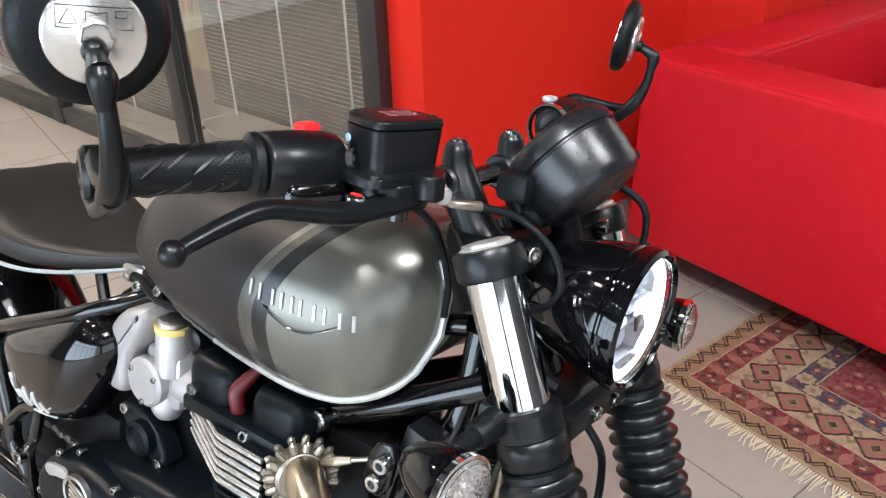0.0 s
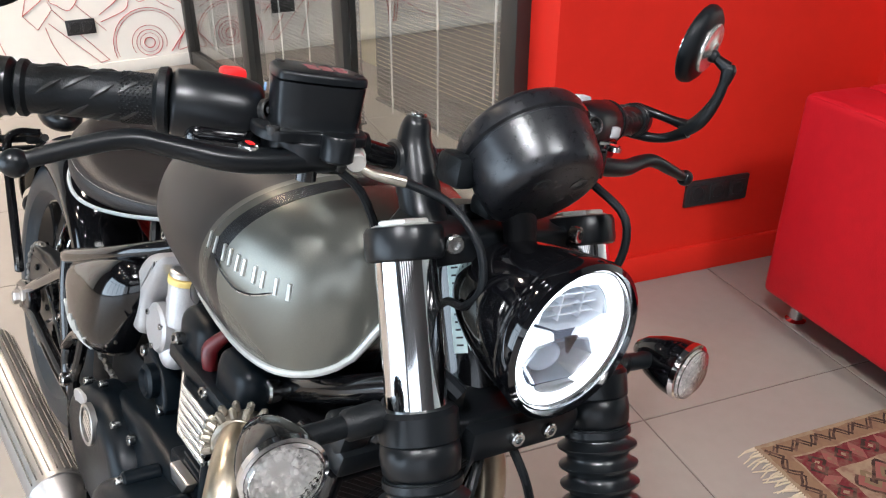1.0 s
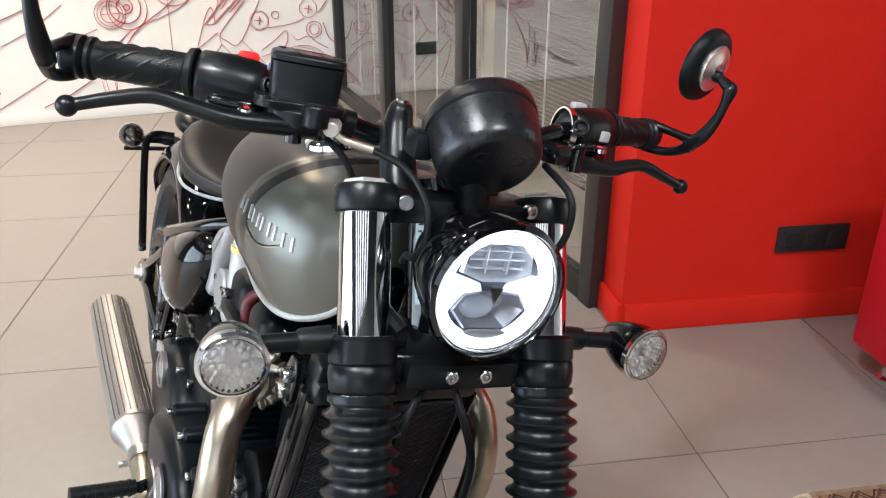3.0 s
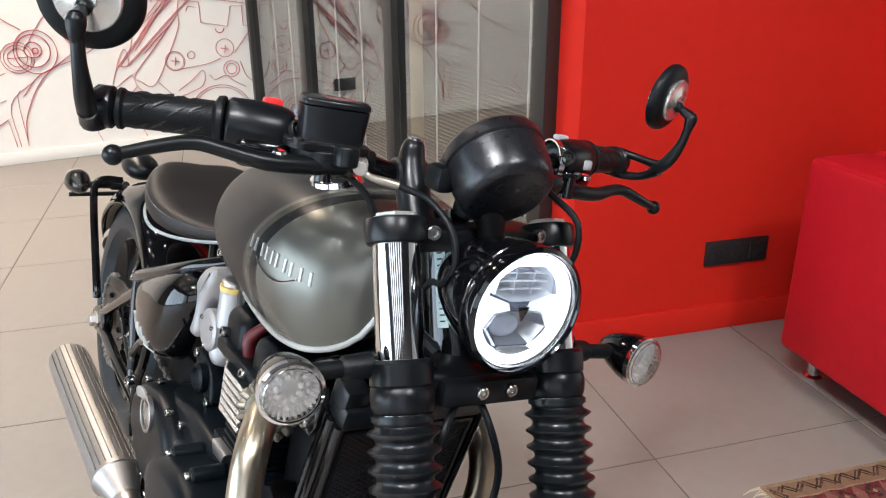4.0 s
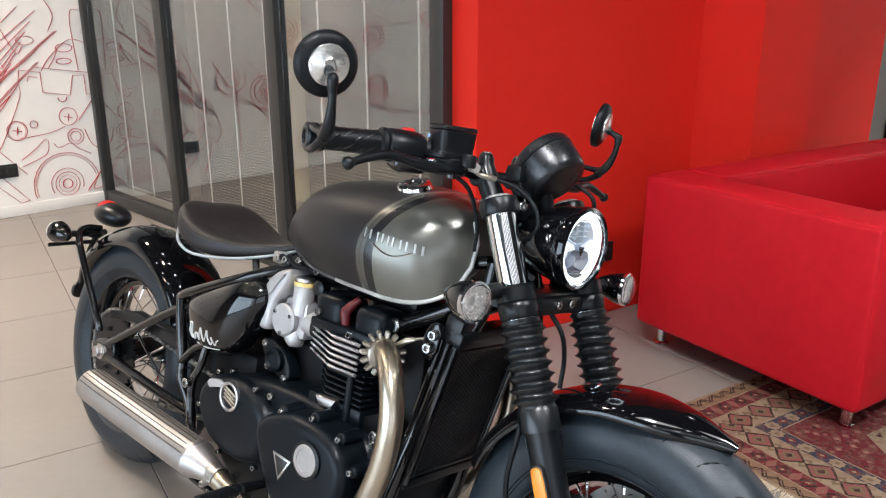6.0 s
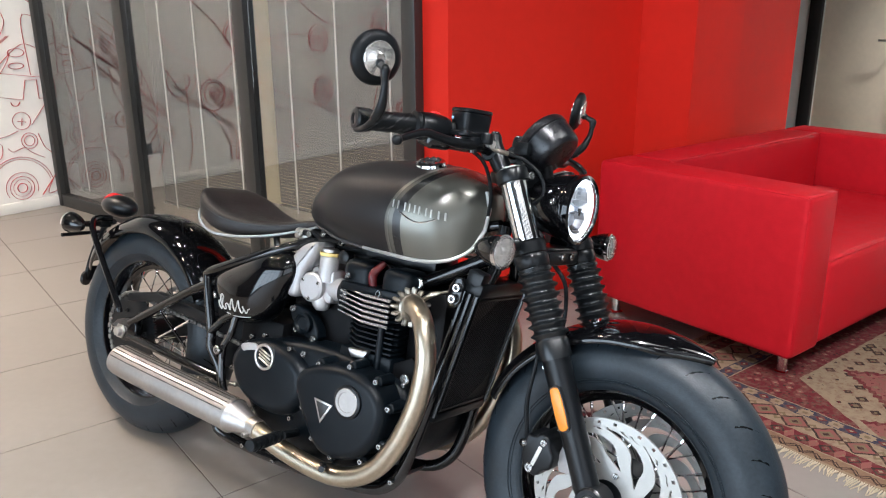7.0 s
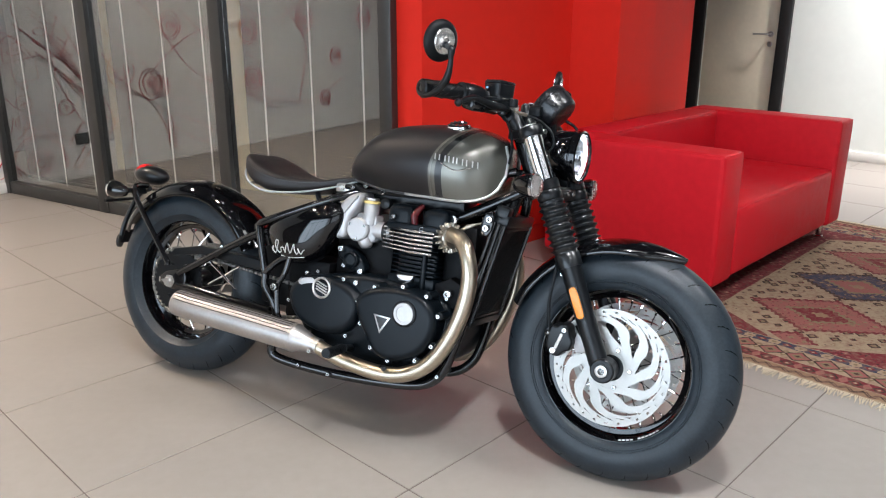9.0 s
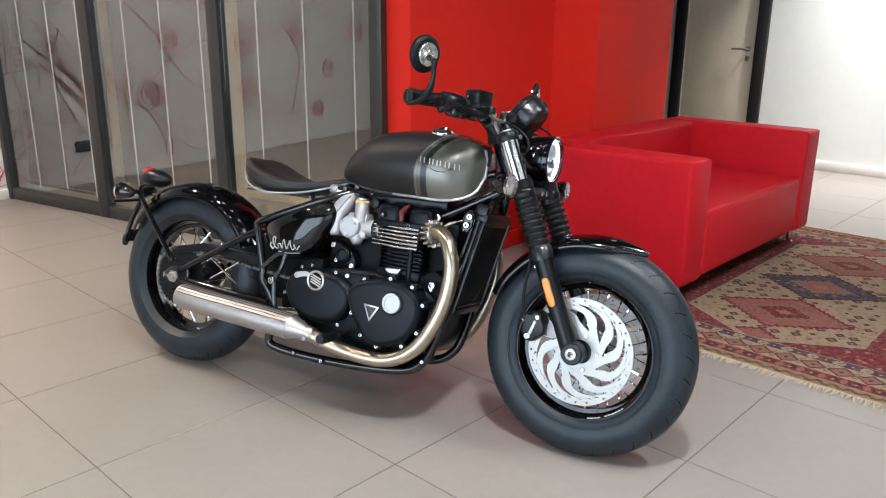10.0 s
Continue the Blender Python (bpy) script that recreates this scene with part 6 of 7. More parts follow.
steered("upper_yoke", geo_join(both(lathe([(-0.014, 0.030), (-0.012, 0.0325), (-0.008, 0.0335), (0.010, 0.0335), (0.014, 0.0315), (0.015, 0.026)], on_fork(0.908, -1), fd, 32)), slab([(1.18, -0.11), (1.12, -0.05), (1.115, 0.0), (1.12, 0.05), (1.18, 0.11), (1.225, 0.105), (1.215, 0.0), (1.225, -0.105)], 0.89, 0.915, 0.006, plane="xy")), M_MATTE, bike, "satin black upper fork yoke")
# headlamp
HC, HD = Vector((1.318, 0.002, 0.857)), Vector((1, 0, -0.03)).normalized()
lamp = steered("headlamp", lathe([(-0.135, 0.0), (-0.134, 0.018), (-0.128, 0.030), (-0.114, 0.0415), (-0.092, 0.0525), (-0.066, 0.0615), (-0.040, 0.0675), (-0.020, 0.0705), (-0.016, 0.0708), (-0.0145, 0.0692), (-0.0130, 0.0692), (-0.0115, 0.0722), (-0.003, 0.0735), (0.0045, 0.0722), (0.0075, 0.0675), (0.003, 0.0650), (-0.015, 0.0605)], HC, HD, 56, caps=False), M_GLOSS, bike, "round gloss black headlamp, lit", 40)
steered("light_ring", lathe([(-0.00906, 0.0515), (-0.00302, 0.0525), (-0.00152, 0.05894), (-0.00454, 0.06385), (-0.01058, 0.06385), (-0.01208, 0.0515)], HC, HD, 56, closed=True), M_GLOW, lamp, "glowing white daytime ring")
steered("reflector_bowl", lathe([(-0.03778, 0.0), (-0.03703, 0.02266), (-0.03022, 0.03778), (-0.01512, 0.04986), (-0.00906, 0.05289)], HC, HD, 48, caps=False), mat("lamp_reflector", (0.50, 0.54, 0.62), 0.22, metal=0.9), lamp, "silver reflector bowl")
steered("lens_glass", lathe([(0.0, 0.06461), (0.00302, 0.06423), (0.00831, 0.04534), (0.01058, 0.02266), (0.01118, 0.0), (0.00968, 0.0), (0.00906, 0.02266), (0.00681, 0.04534), (0.00152, 0.06271), (-0.00075, 0.06309)], HC, HD, 56, closed=True), M_LENS, lamp, "clear lens")
H4 = Matrix.Translation(HC) @ HD.to_track_quat("X", "Z").to_matrix().to_4x4() @ Matrix.Diagonal((0.755, 0.755, 0.755, 1))
HF = H4 @ pose(0, 0, 0, 0, 0, -90)          # slabs drawn in x and z face forward
M_FACET = mat("lamp_facet_silver", (0.78, 0.82, 0.88), 0.3, metal=0.35)
UPPER = [(-0.050, 0.022), (-0.047, 0.044), (-0.028, 0.062), (0.028, 0.062), (0.047, 0.044), (0.050, 0.022), (0.018, 0.010), (-0.018, 0.010)]
LOWER = [(-0.052, -0.030), (-0.040, -0.010), (-0.018, -0.006), (0.018, -0.006), (0.040, -0.010), (0.052, -0.030), (0.030, -0.056), (-0.030, -0.056)]


def chamber(outline, depth):
    """A shallow open tray with a sloped wall, its rim forward."""
    c = (sum(p[0] for p in outline) / len(outline), sum(p[1] for p in outline) / len(outline))
    rings = [[(c[0] + (x - c[0]) * k, y, c[1] + (z - c[1]) * k) for x, z in outline] for k, y in ((1.06, -0.016), (1.0, -0.011), (0.94, -0.016), (0.62, -depth), (0.05, -depth - 0.002))]
    return moved(loft(rings, cap=False), HF)


top_bowl = steered("light_chamber", chamber(UPPER, 0.034), M_FACET, lamp, "faceted upper lamp chamber")
for g in [box((0, -0.022, z), (0.084 - 0.5 * abs(z - 0.036), 0.012, 0.0022), 0.0006, segs=1) for z in (0.026, 0.038, 0.050)] + [box((x, -0.021, 0.037), (0.0022, 0.012, 0.036), 0.0006, segs=1) for x in (-0.016, 0.016)]:
    steered("chamber_fin", moved(g, HF), M_FACET, top_bowl)
low_bowl = steered("light_chamber", chamber(LOWER, 0.034), mat("lamp_tray_grey", (0.40, 0.43, 0.48), 0.25, metal=0.6), lamp, "grey lower lamp chamber")
steered("projector_lens", moved(ball((0.012, -0.026, -0.031), (0.026, 0.010, 0.018), 20, 12), HF), mat("projector_lens_blue", (0.55, 0.62, 0.74), 0.12, metal=0.3), low_bowl, "bluish projector lens")
for sx_ in (-1, 1):
    wing = [(sx_ * 0.070, 0.016), (sx_ * 0.056, 0.018), (sx_ * 0.020, 0.006), (sx_ * 0.016, -0.004), (sx_ * 0.042, -0.008), (sx_ * 0.060, -0.034), (sx_ * 0.070, -0.020)]
    steered("light_bar", moved(slab(wing, -0.018, -0.012, 0.001), HF), M_GLOWDIM, lamp, "lit white wing in the lamp")
steered("lamp_tray", moved(slab([(-0.034, -0.062), (-0.022, -0.058), (0.022, -0.058), (0.034, -0.062), (0.020, -0.070), (-0.020, -0.070)], -0.012, -0.006, 0.001), HF), M_PIPING, lamp, "grey lower lamp tray")
steered("lamp_badge", moved(slab([(-0.009, 0.008), (0.009, 0.008), (0.0, -0.013)], 0, 0.004, 0.0008), H4 @ Matrix.Translation((-0.006, 0.0, -0.004)) @ pose(0, 0, 0, 0, 0, -90)), M_GLOSS, lamp, "small plain dark triangle")
pair("lamp_bracket", (geo_join(slab([(1.225, 0.765), (1.228, 0.795), (1.268, 0.80), (1.268, 0.765)], -0.058, -0.072, 0.003, rounds=1), tube([(1.255, -0.085, 0.81), (1.275, -0.07, 0.795)], 0.008, 8))), M_MATTE, bike, "black headlamp bracket", spun=steered)
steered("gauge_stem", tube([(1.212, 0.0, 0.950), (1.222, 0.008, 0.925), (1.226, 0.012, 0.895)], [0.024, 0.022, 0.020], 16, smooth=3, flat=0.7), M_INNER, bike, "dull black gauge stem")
pair("bracket_bolt", (bolt((1.262, -0.096, 0.802), (0.3, -1, 0), 0.011, 0.01)), M_BOLT, bike, "steel headlamp bolts", spun=steered)
# instrument
GC, GD = Vector((1.252, 0.005, 0.962)), Vector((-0.79, 0, 0.61)).normalized()
gauge = steered("instrument", lathe([(0.0, 0.0), (0.0, 0.043), (0.0015, 0.048), (0.006, 0.0525), (0.012, 0.0545), (0.03, 0.057), (0.048, 0.0585), (0.0495, 0.057), (0.051, 0.057), (0.0525, 0.060), (0.064, 0.060), (0.069, 0.0575), (0.072, 0.054), (0.070, 0.050), (0.070, 0.0)], GC, GD, 56), M_GAUGE, bike, "satin black round instrument housing", 30)
steered("dial_glass", lathe([(0.0702, 0.0495), (0.072, 0.048), (0.073, 0.0)], GC, GD, 40), M_GLOSS, gauge, "dark glossy dial glass")
ho = []
for yy in (-0.015, 0.028):
    ho.append(lathe([(-0.001, 0.008), (0.001, 0.008), (0.0005, 0.005), (-0.004, 0.004), (-0.004, 0)], GC + Vector((0.61, 0, 0.79)) * 0.016 + Vector((0, yy - 0.006, 0)), -GD, 16))
many("screw_recess", ho, M_STICKER, gauge, "", steered)
steered("gauge_foot", geo_join(box((1.195, -0.052, 0.968), (0.036, 0.026, 0.03), 0.008), box((1.20, 0, 0.935), (0.03, 0.05, 0.02), 0.006)), M_RUBBER, gauge, "black rubber gauge mount")

# handlebar
BAR = [(1.020, -0.380, 0.983), (1.043, -0.325, 0.985), (1.075, -0.25, 0.988), (1.097, -0.18, 0.983), (1.112, -0.12, 0.968), (1.120, -0.07, 0.956), (1.120, 0.0, 0.954)]
bar = steered("handlebar", tube(BAR + [(x, -y, z) for x, y, z in reversed(BAR[:-1])], 0.0112, 14, smooth=5), M_FRAME, bike, "gloss black flat handlebar")
pair("bar_riser", (geo_join(tube([(1.168, -0.05, 0.895), (1.150, -0.05, 0.920), (1.132, -0.05, 0.948), (1.1225, -0.05, 0.972), (1.1205, -0.049, 0.989), (1.1205, -0.0485, 0.996)], [0.0235, 0.0205, 0.0205, 0.0165, 0.0135, 0.0095], 22, smooth=4), lathe([(-0.021, 0.0165), (-0.018, 0.0195), (0.018, 0.0195), (0.021, 0.0165)], (1.120, -0.05, 0.954), (0, 1, 0), 26))), M_MATTE, bike, "satin black handlebar risers", spun=steered)
pair("riser_bolt", (lathe([(0, 0.0075), (0.003, 0.0075), (0.004, 0.0065), (0.004, 0.0035), (0.001, 0.003), (0.001, 0.0)], (1.1205, -0.0485, 0.995), (0, 0, 1), 12)), M_BOLT, bike, spun=steered)


def bar_point(y):
    p = BAR
    for a, b in zip(p, p[1:]):
        if a[1] <= y <= b[1]:
            t = (y - a[1]) / (b[1] - a[1])
            return Vector(a).lerp(Vector(b), t)
    return Vector(p[0])


g0, g1 = bar_point(-0.360), bar_point(-0.258)
gd = (g1 - g0).normalized()
gl = (g1 - g0).length
gp = [(0.0, 0.019), (0.002, 0.022), (0.006, 0.022), (0.009, 0.0190), (gl * 0.5, 0.0193), (gl - 0.012, 0.0200), (gl - 0.008, 0.0265), (gl - 0.002, 0.0275), (gl, 0.026)]
for s, fl_ in ((-1, lambda g: g), (1, mirrored)):
    grip = steered("grip", fl_(lathe(gp, g0, gd, 28)), M_RUBBER, bike, "black rubber grip")
    gr = []
    _, gu, gw = basis(gd)
    for k in range(4):
        for q in range(5):
            a0 = 2 * math.pi * q / 5 + 0.3 * (k % 2)
            pts = [g0 + gd * (0.016 + 0.019 * k + 0.018 * t) + (math.cos(a0 + 0.7 * t) * gu + math.sin(a0 + 0.7 * t) * gw) * 0.0192 for t in (0, 0.33, 0.66, 1)]
            gr.append(tube(pts, [0.0004, 0.002, 0.002, 0.0004], 5))
    tagged(steered("grip_groove", fl_(geo_join(*gr)), M_STICKER, grip), kind="stuff")
    kn = [tube([g1 - gd * (0.036 - 0.0018 * k) + (math.cos(a) * gu + math.sin(a) * gw) * 0.0196, g1 - gd * (0.0345 - 0.0018 * k) + (math.cos(a) * gu + math.sin(a) * gw) * 0.0202], 0.0007, 4) for k in range(13) for a in (2 * math.pi * q / 26 + 0.12 * (k % 2) for q in range(26))]
    tagged(steered("knurling", fl_(geo_join(*kn)), M_RUBBER, grip), kind="stuff")
    # switch housing
    s0, s1 = bar_point(-0.259), bar_point(-0.183)
    sm, sn = (s0 + s1) / 2, Vector((0.90, 0.30, 0.30)).normalized()
    sw_ = steered("switch_housing", fl_(geo_join(lathe([(0, 0.021), (0.002, 0.0255), (0.005, 0.0275), (0.030, 0.0295), (0.056, 0.0292), (0.068, 0.0265), (0.0725, 0.022), (0.0735, 0.015)], s0, s1 - s0, 36), box(tuple(sm + Vector((-0.006, 0, 0.008))), (0.044, 0.062, 0.032), 0.011, Euler((0, 0, radians(-16))).to_matrix(), 3))), M_MATTE, bike, "satin black switch housing", 45)
    steered("lower_housing", fl_(box(tuple(sm + Vector((0.007, 0, -0.021))), (0.047, 0.060, 0.034), 0.011, Euler((0, radians(12), radians(-16))).to_matrix(), 3)), M_FRAME, sw_, "glossy lower half of the housing")
    if s < 0:
        steered("kill_switch", box((1.074, -0.209, 1.0135), (0.016, 0.021, 0.012), 0.004), M_REDBTN, sw_, "red kill switch")
    else:
        many("button", (box((1.068, 0.215, 1.014), (0.014, 0.02, 0.008), 0.003), box((1.11, 0.235, 0.985), (0.008, 0.016, 0.014), 0.003)), mat("grey_plastic", (0.35, 0.35, 0.36), 0.4), sw_, "grey switch button", steered)
    if s > 0:
        steered("clamp_ring", lathe([(-0.004, 0.031), (0.004, 0.031), (0.004, 0.0285), (-0.004, 0.0285)], Vector((1.087, 0.188, 0.982)), (0.1, 1, 0), 36, closed=True), M_CHROME, sw_, "chrome clamp ring")
    hp = bar_point(-0.201) + sn * 0.0292
    steered("housing_screw", fl_(geo_join(lathe([(-0.006, 0.0105), (0.0012, 0.0105), (0.0022, 0.0092), (0.0010, 0.0078), (-0.003, 0.0072), (-0.003, 0.0)], hp, sn, 24), lathe([(-0.004, 0.0045), (0.0, 0.0045), (0.0012, 0.0035), (0.0012, 0.0018), (-0.001, 0.0015), (-0.001, 0.0)], hp + Vector((0, 0, 0.001)), sn, 14))), M_STICKER, sw_, "screw in a round recess")
    # lever
    if s < 0:
        LV = [(1.150, -0.150, 0.962), (1.152, -0.19, 0.962), (1.150, -0.235, 0.962), (1.139, -0.275, 0.968), (1.132, -0.305, 0.972), (1.128, -0.34, 0.964), (1.126, -0.378, 0.952)]
    else:
        LV = [(1.132, -0.165, 0.955), (1.136, -0.20, 0.952), (1.134, -0.24, 0.95), (1.130, -0.27, 0.956), (1.129, -0.295, 0.957), (1.132, -0.33, 0.946), (1.131, -0.362, 0.936)]
    lev = steered("brake_lever" if s < 0 else "clutch_lever", fl_(tube(LV, [0.011, 0.0115, 0.0105, 0.009, 0.0085, 0.0075, 0.0065], 14, smooth=5, flat=0.92)), M_MATTE, bike, "satin black lever")
    steered("lever_perch", fl_(geo_join(box((1.132, -0.158, 0.962), (0.046, 0.052, 0.024), 0.007, Euler((0, 0, radians(-14))).to_matrix()), lathe([(-0.014, 0.009), (0.014, 0.009), (0.016, 0.007)], (1.151, -0.172, 0.96), (0, 0, 1), 16))), M_FRAME, lev, "black lever perch")
    steered("lever_ball", fl_(ball(LV[-1], 0.0102, 16, 10)), M_MATTE, lev)
    steered("adjuster_dial", fl_(geo_join(lathe([(-0.004, 0.009), (0.001, 0.009), (0.0025, 0.007), (0.0025, 0.0)], (1.146 if s < 0 else 1.128, -0.220, 0.972), (0, 0, 1), 20))), M_CHROME, lev, "bright span adjuster dial")
    steered("dial_mark", fl_(box((1.146 if s < 0 else 1.128, -0.220, 0.9748), (0.009, 0.0045, 0.0008))), M_REDBTN, lev, "red mark on the dial")
    # mirror on the bar end
    e = Vector(BAR[0]) + gd * 0.017
    mt = steered("bar_end_mirror", fl_(geo_join(lathe([(-0.004, 0.018), (0.0, 0.0225), (0.015, 0.0225), (0.019, 0.019), (0.020, 0.012), (0.017, 0.011), (0.017, 0.0)], e, -gd, 28), tube([(1.022, -0.374, 0.966), (1.042, -0.384, 0.965), (1.064, -0.394, 0.970), (1.090, -0.398, 0.985)], [0.008, 0.0065, 0.0065, 0.0085], 12, smooth=4), tube([(1.026, -0.374, 0.998), (1.044, -0.384, 0.997), (1.066, -0.394, 0.994), (1.090, -0.398, 0.992)], [0.008, 0.006, 0.006, 0.0085], 12, smooth=4), tube([(1.084, -0.397, 0.984), (1.101, -0.403, 1.003), (1.111, -0.410, 1.032), (1.113, -0.414, 1.062)], [0.0095, 0.0095, 0.007, 0.006], 14, smooth=5), tube([(1.1125, -0.4135, 1.050), (1.113, -0.4145, 1.061), (1.113, -0.415, 1.070), (1.112, -0.415, 1.0765)], [0.0058, 0.0082, 0.0092, 0.0066], 14, smooth=4), tube([(1.111, -0.4145, 1.072), (1.094, -0.408, 1.081)], [0.0085, 0.0055], 14), ball((1.091, -0.4065, 1.0825), 0.0085, 14, 9))), M_MATTE, bike, "satin black bar-end mirror arm")
    mc, md = Vector((1.075, -0.399, 1.093)), Vector((0.93, -0.33, -0.16)).normalized()
    shell = steered("mirror_shell", fl_(lathe([(-0.010, 0.0), (-0.010, 0.047), (-0.008, 0.0495), (-0.003, 0.0505), (0.003, 0.0485), (0.008, 0.042), (0.010, 0.033), (0.010, 0.0)], mc, md, 44)), M_RUBBER, mt, "black mirror shell")
    steered("mirror_cap", fl_(lathe([(0.008, 0.0315), (0.0125, 0.0315), (0.0145, 0.030), (0.0165, 0.012), (0.0185, 0.0095), (0.0165, 0.008), (0.0165, 0.0)], mc, md, 40)), M_CAP, mt, "polished round mirror back cap")
    _, mu, mw = basis(md)
    icon = []
    for ox, pts in ((-0.016, [(-0.005, -0.004), (0.0, 0.005), (0.005, -0.004), (-0.005, -0.004)]), (0.0, [(-0.006, -0.003), (0.0, -0.004), (0.006, -0.003), (0.006, 0.004), (0.0, 0.003), (-0.006, 0.004), (-0.006, -0.003)]), (0.015, [(-0.004, 0.001), (0.003, 0.001), (0.003, 0.005), (-0.004, 0.005), (-0.004, 0.001)]), (0.0, [(-0.023, -0.0065), (0.022, -0.0065), (0.022, 0.007), (-0.023, 0.007), (-0.023, -0.0065)])):
        icon.append(tube([mc + md * (0.0166 - 0.16 * abs(ox + a) * abs(ox + a) * 8) - mu * (ox + a) + mw * (b + 0.012) for a, b in pts], 0.0003, 4))
    if s < 0:
        tagged(steered("cap_print", fl_(geo_join(*icon)), M_STICKER, mt, "small dark outline icons"), kind="stuff")
    steered("mirror_glass", fl_(lathe([(-0.0115, 0.0), (-0.0115, 0.044), (-0.010, 0.044)], mc, md, 40)), M_MIRROR, mt, "round mirror glass")
# master cylinder and hoses
RM = Matrix.Translation((1.125, -0.160, 0)) @ pose(0, 0, 0, 0, 0, -14)
RP = [(0.028, -0.037), (0.034, -0.032), (0.036, -0.010), (0.036, 0.014), (0.033, 0.034), (0.026, 0.039), (0.004, 0.039), (-0.016, 0.032), (-0.028, 0.016), (-0.031, -0.006), (-0.027, -0.026), (-0.016, -0.036), (0.006, -0.039)]
RS = [Vector((x, y, 0)) for x, y in RP]
RS = [q for i, p in enumerate(RS) for q in (p * 0.75 + RS[(i + 1) % len(RS)] * 0.25, p * 0.25 + RS[(i + 1) % len(RS)] * 0.75)]
# a tapering pot with a rolled foot, on a wide cast flange
pot = loft([[Vector((p.x * f, p.y * f, z)) for p in RS] for f, z in ((0.84, 0.985), (0.94, 0.987), (0.90, 0.991), (0.91, 0.998), (0.935, 1.012), (0.955, 1.0235), (0.92, 1.0245))])
mas = steered("brake_master_cylinder", moved(pot, RM), M_MATTE, bike, "satin black brake fluid reservoir", 50)
flange = slab([(0.034, -0.046), (0.045, -0.036), (0.040, -0.018), (0.036, 0.006), (0.046, 0.014), (0.042, 0.034), (0.030, 0.043), (0.0, 0.042), (-0.024, 0.034), (-0.032, 0.0), (-0.030, -0.040), (-0.010, -0.048), (0.018, -0.050)], 0.979, 0.9875, 0.0025, plane="xy", rounds=2)
casting = geo_join(slab([(0.040, -0.030), (0.042, 0.010), (0.020, 0.030), (-0.028, 0.030), (-0.028, -0.034), (0.0, -0.040)], 0.962, 0.980, 0.004, plane="xy", rounds=2), lathe([(0.967, 0.0), (0.967, 0.0115), (0.969, 0.0135), (0.986, 0.0135), (0.9885, 0.012), (0.9885, 0.0)], (0.044, 0.014, 0), (0, 0, 1), 36), tube([(-0.022, -0.034, 0.968), (-0.022, 0.020, 0.966)], 0.019, 20))
steered("cast_flange", moved(geo_join(flange, casting), RM), M_MATTE, mas, "black cast lever perch with a rimmed flange", 40)
many("flange_screw", [moved(bolt((x, y, 0.987), (0, 0, 1), 0.0055, 0.003), RM) for x, y in ((0.037, -0.037), (-0.020, -0.040))], M_STICKER, mas, "", steered)
steered("level_window", moved(lathe([(0, 0.0035), (0.0015, 0.0035), (0.002, 0.0)], (-0.006, -0.0375, 1.012), (-0.1, -1, 0), 16), RM), mat("pale_blue_plastic", (0.30, 0.50, 0.80), 0.25), mas, "tiny pale blue level window")
steered("reservoir_lid", moved(slab([(x * 0.975, y * 0.975) for x, y in RP], 1.0255, 1.0325, 0.0032, plane="xy", rounds=2), RM), M_MATTE, mas, "black reservoir lid")
many("lid_print", [moved(box((-0.008 + 0.0046 * i, -0.004 + 0.0118 * j, 1.0327), (0.0018, 0.0108 - 0.0016 * ((i + 2 * j) % 3), 0.0006)), RM) for i in range(5) for j in range(3)], mat("pale_red_print", (0.20, 0.07, 0.07), 0.5), mas, "plain print bar on the lid", steered)
many("lid_screw", [moved(bolt((x, y, 1.032), (0, 0, 1), 0.004, 0.0015), RM) for x, y in ((-0.014, -0.027), (0.018, 0.031))], M_STICKER, mas, "", steered)
banjo = steered("banjo_bolt", geo_join(lathe([(-0.006, 0.0062), (0.002, 0.0062), (0.002, 0.0082), (0.012, 0.0082), (0.0135, 0.007), (0.0135, 0.0)], (1.166, -0.138, 0.970), (0.86, -0.30, -0.18), 20), lathe([(-0.003, 0.0095), (0.001, 0.0095)], (1.166, -0.138, 0.970), (0.86, -0.30, -0.18), 20)), M_NUT, mas, "bright banjo bolt")
steered("hose_end", tube([(1.167, -0.134, 0.963), (1.173, -0.125, 0.958), (1.180, -0.113, 0.956), (1.187, -0.098, 0.954)], [0.0035, 0.0040, 0.0050, 0.0050], 12, smooth=4), M_COLLAR, mas, "crimped steel hose end")
steered("cable_strap", lathe([(-0.007, 0.0125), (-0.006, 0.0145), (0.006, 0.0145), (0.007, 0.0125)], bar_point(-0.105), (0.1, 1, -0.15), 24), M_RUBBER, bike, "black rubber strap round the handlebar")
steered("brake_hose", tube([(1.187, -0.098, 0.954), (1.213, -0.070, 0.944), (1.245, -0.056, 0.918), (1.258, -0.055, 0.885), (1.245, -0.058, 0.862), (1.22, -0.055, 0.855), (1.20, -0.05, 0.84)], 0.0038, 10, smooth=5), M_RUBBER, bike, "black brake hose")
steered("brake_hose", tube([(1.275, -0.03, 0.735), (1.30, -0.06, 0.70), (1.315, -0.09, 0.62), (1.325, -0.115, 0.55), (1.318, -0.118, 0.47), (1.325, -0.112, 0.40)], 0.0045, 10, smooth=5), M_RUBBER, bike, "black lower brake hose")
steered("brake_hose", tube([(1.22, 0.085, 0.965), (1.262, 0.10, 0.94), (1.268, 0.098, 0.895), (1.25, 0.08, 0.86)], 0.004, 10, smooth=5), M_RUBBER, bike, "black clutch cable loop")
steered("brake_hose", tube([(1.275, 0.0, 0.735), (1.30, 0.01, 0.70), (1.30, 0.03, 0.65), (1.30, 0.03, 0.60)], 0.0045, 10, smooth=5), M_RUBBER, bike, "black hose behind the fork")
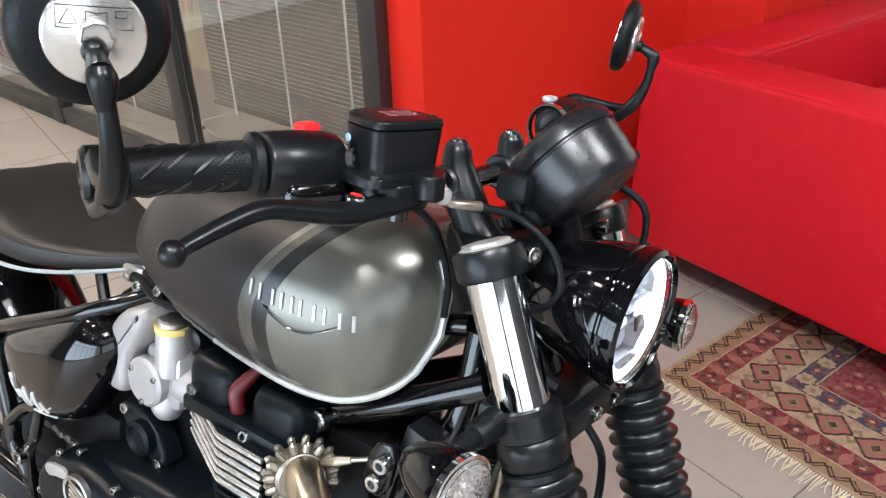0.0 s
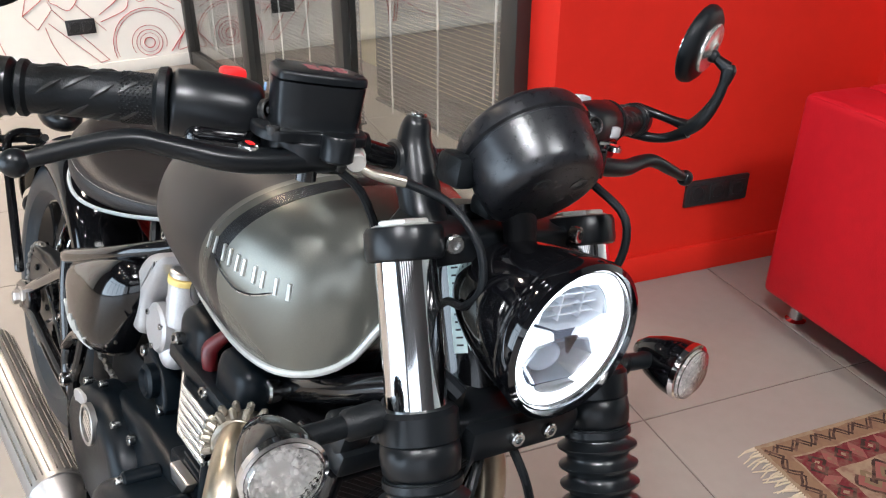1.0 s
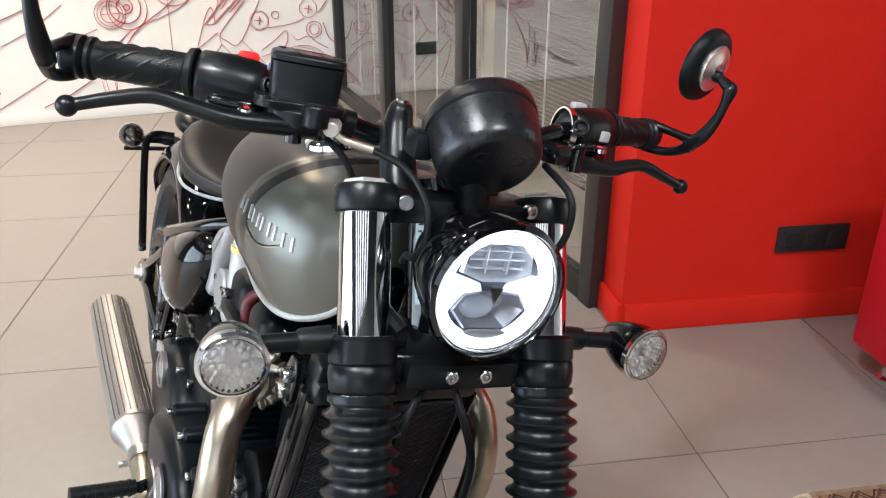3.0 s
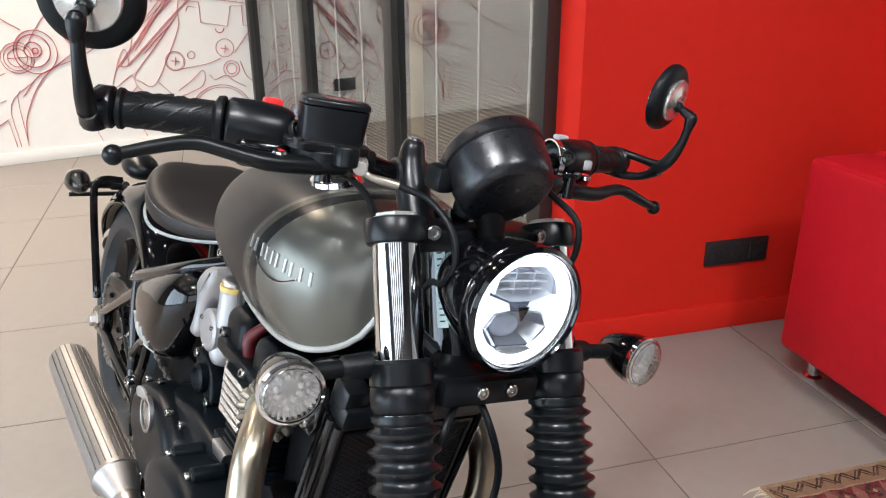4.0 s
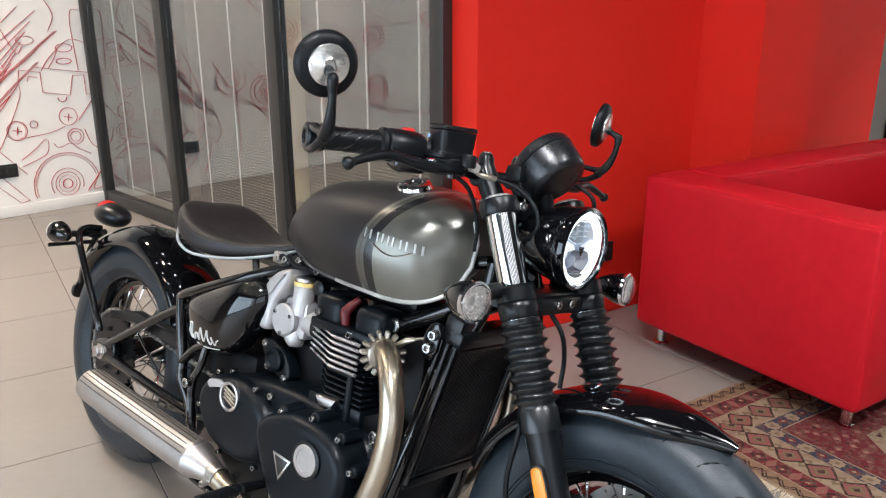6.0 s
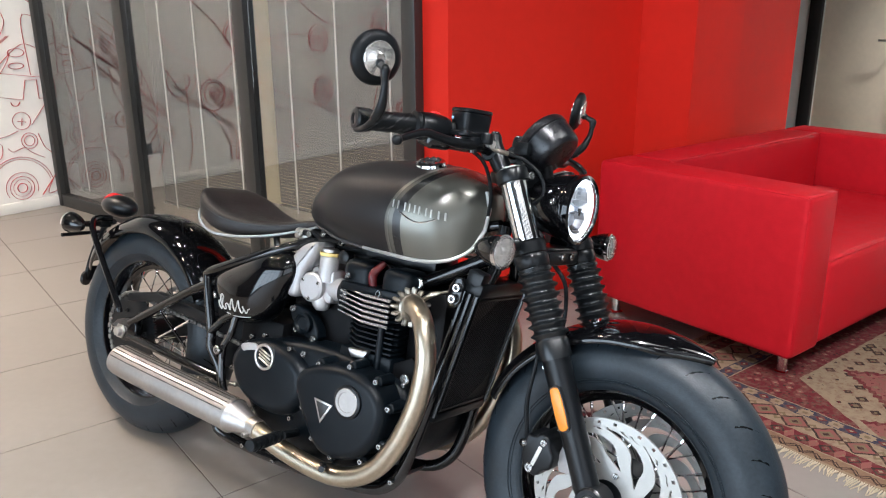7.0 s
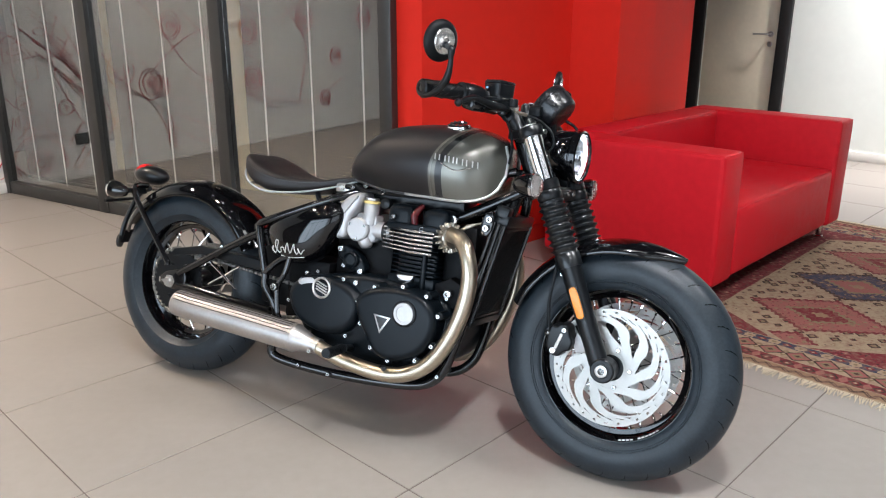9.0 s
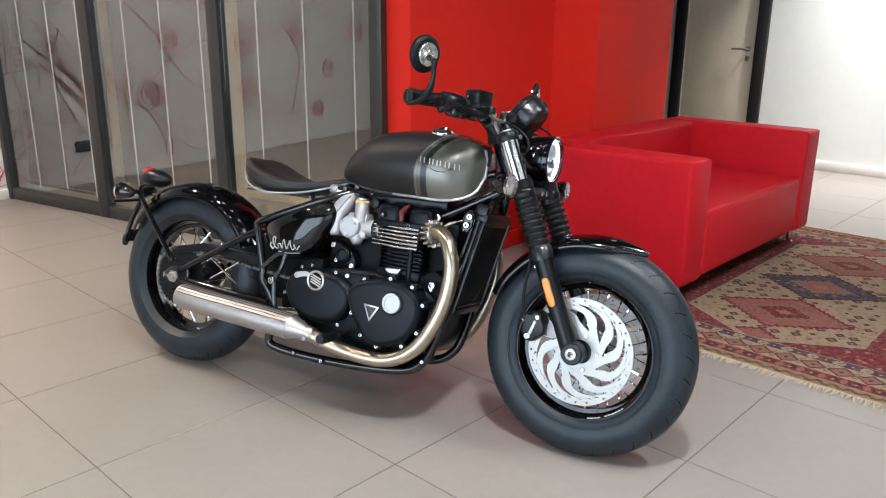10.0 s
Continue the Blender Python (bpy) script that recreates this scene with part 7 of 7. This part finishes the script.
steered("throttle_cable", tube([(1.115, -0.15, 0.96), (1.14, -0.11, 0.93), (1.15, -0.085, 0.87), (1.14, -0.07, 0.82)], 0.004, 8, smooth=5), M_RUBBER, bike, "black throttle cable")
# front fender
ff = steered("front_fender", fender((1.490, 0, 0.318), 0.337, 0.078, 157, 64, 0.035, taper0=0.9, taper1=0.10, taper_at=0.68), M_GLOSS, bike, "gloss black front fender", 60)
steered("fender_badge", lathe([(0, 0.012), (0.002, 0.012), (0.003, 0.009)], (1.40, -0.03, 0.644), (-0.2, -0.35, 0.9), 20), M_CHROME, ff, "small round chrome badge")
pair("fender_bracket", tube([(1.335, -0.105, 0.58), (1.345, -0.075, 0.585)], 0.007, 8), M_STEEL, ff, "steel fender bracket", spun=steered)
pair("fender_bolt", bolt((1.342, -0.106, 0.545), (0, -1, 0), 0.005), M_BOLT, ff, spun=steered)
# labels on the steering head: a mint strip with dark bars, a black sheet with a white grid, a small framed mark


def on_head(z, deg, lift=0.0343):
    """A frame on the steering head tube: x along the normal, z along the tube."""
    ax = Vector((-0.07, 0, 0.155)).normalized()
    fw = ax.cross(Vector((0, 1, 0))).normalized() * -1
    if fw.x < 0:
        fw = -fw
    nrm = fw * math.cos(radians(deg)) + Vector((0, -1, 0)) * math.sin(radians(deg))
    base = Vector((1.215 - 0.07 * (z - 0.76) / 0.155, 0, z))
    m = Matrix((nrm, ax.cross(nrm), ax)).transposed().to_4x4()
    return Matrix.Translation(base + nrm * lift) @ m


HL = on_head(0.838, 58)
part("frame_label", moved(box((0, 0, 0), (0.0012, 0.0135, 0.105), 0.0004, segs=1), HL), M_LABEL, fr_up, "mint-white label strip with plain bars")
many("label_bar", [moved(box((0.0008, 0.0, -0.045 + 0.0072 * k), (0.0006, 0.0065, 0.0018)), HL) for k in range(13)], M_STICKER, fr_up)
HS = on_head(0.838, 12)
part("frame_sticker", moved(box((0, 0, 0), (0.001, 0.022, 0.075), 0.0003, segs=1), HS), M_STICKER, fr_up, "black sticker with a white grid of plain bars")
many("sticker_bar", [moved(box((0.0007, y, z), (0.0005, w, h)), HS) for y, z, w, h in [(-0.0085, 0.012, 0.0008, 0.044), (0.0085, 0.012, 0.0008, 0.044), (0, 0.012, 0.0007, 0.044), (0, -0.010, 0.017, 0.0008), (0, 0.034, 0.017, 0.0008), *[(0, -0.004 + 0.006 * k, 0.015, 0.0011) for k in range(6)], (0, -0.020, 0.014, 0.001), (0, -0.034, 0.014, 0.001), (-0.007, -0.027, 0.001, 0.014), (0.007, -0.027, 0.001, 0.014), (0, -0.027, 0.008, 0.006)]], M_PRINT, fr_up)

# ---- floor tiles, last ----
TP, TX0, TY0 = 0.6035, 1.168, 1.100
tile_mesh = mesh_of("floor_tile", box((0, 0, -0.004), (TP - 0.004, TP - 0.004, 0.008), 0.001, segs=1), M_TILE)
floor_ob = bpy.data.objects["floor"]
rest = []
for i in range(-10, 8):
    for j in range(-10, 10):
        x, y = TX0 + (i + 0.5) * TP, TY0 + (j + 0.5) * TP
        if x < XW - 0.2 or x > XE + 0.2 or y < YS - 0.2 or y > YN + 0.2:
            continue
        if -2.6 < x < 4.4 and -2.0 < y < 5.6:
            t = new("floor_tile", tile_mesh)
            t.parent, t.location = floor_ob, (x, y, 0)
        else:
            rest.append(box((x, y, -0.004), (TP - 0.004, TP - 0.004, 0.008), 0.001, segs=1))
tagged(part("floor_tile_rest", geo_join(*rest), M_TILE, floor_ob), kind="stuff")
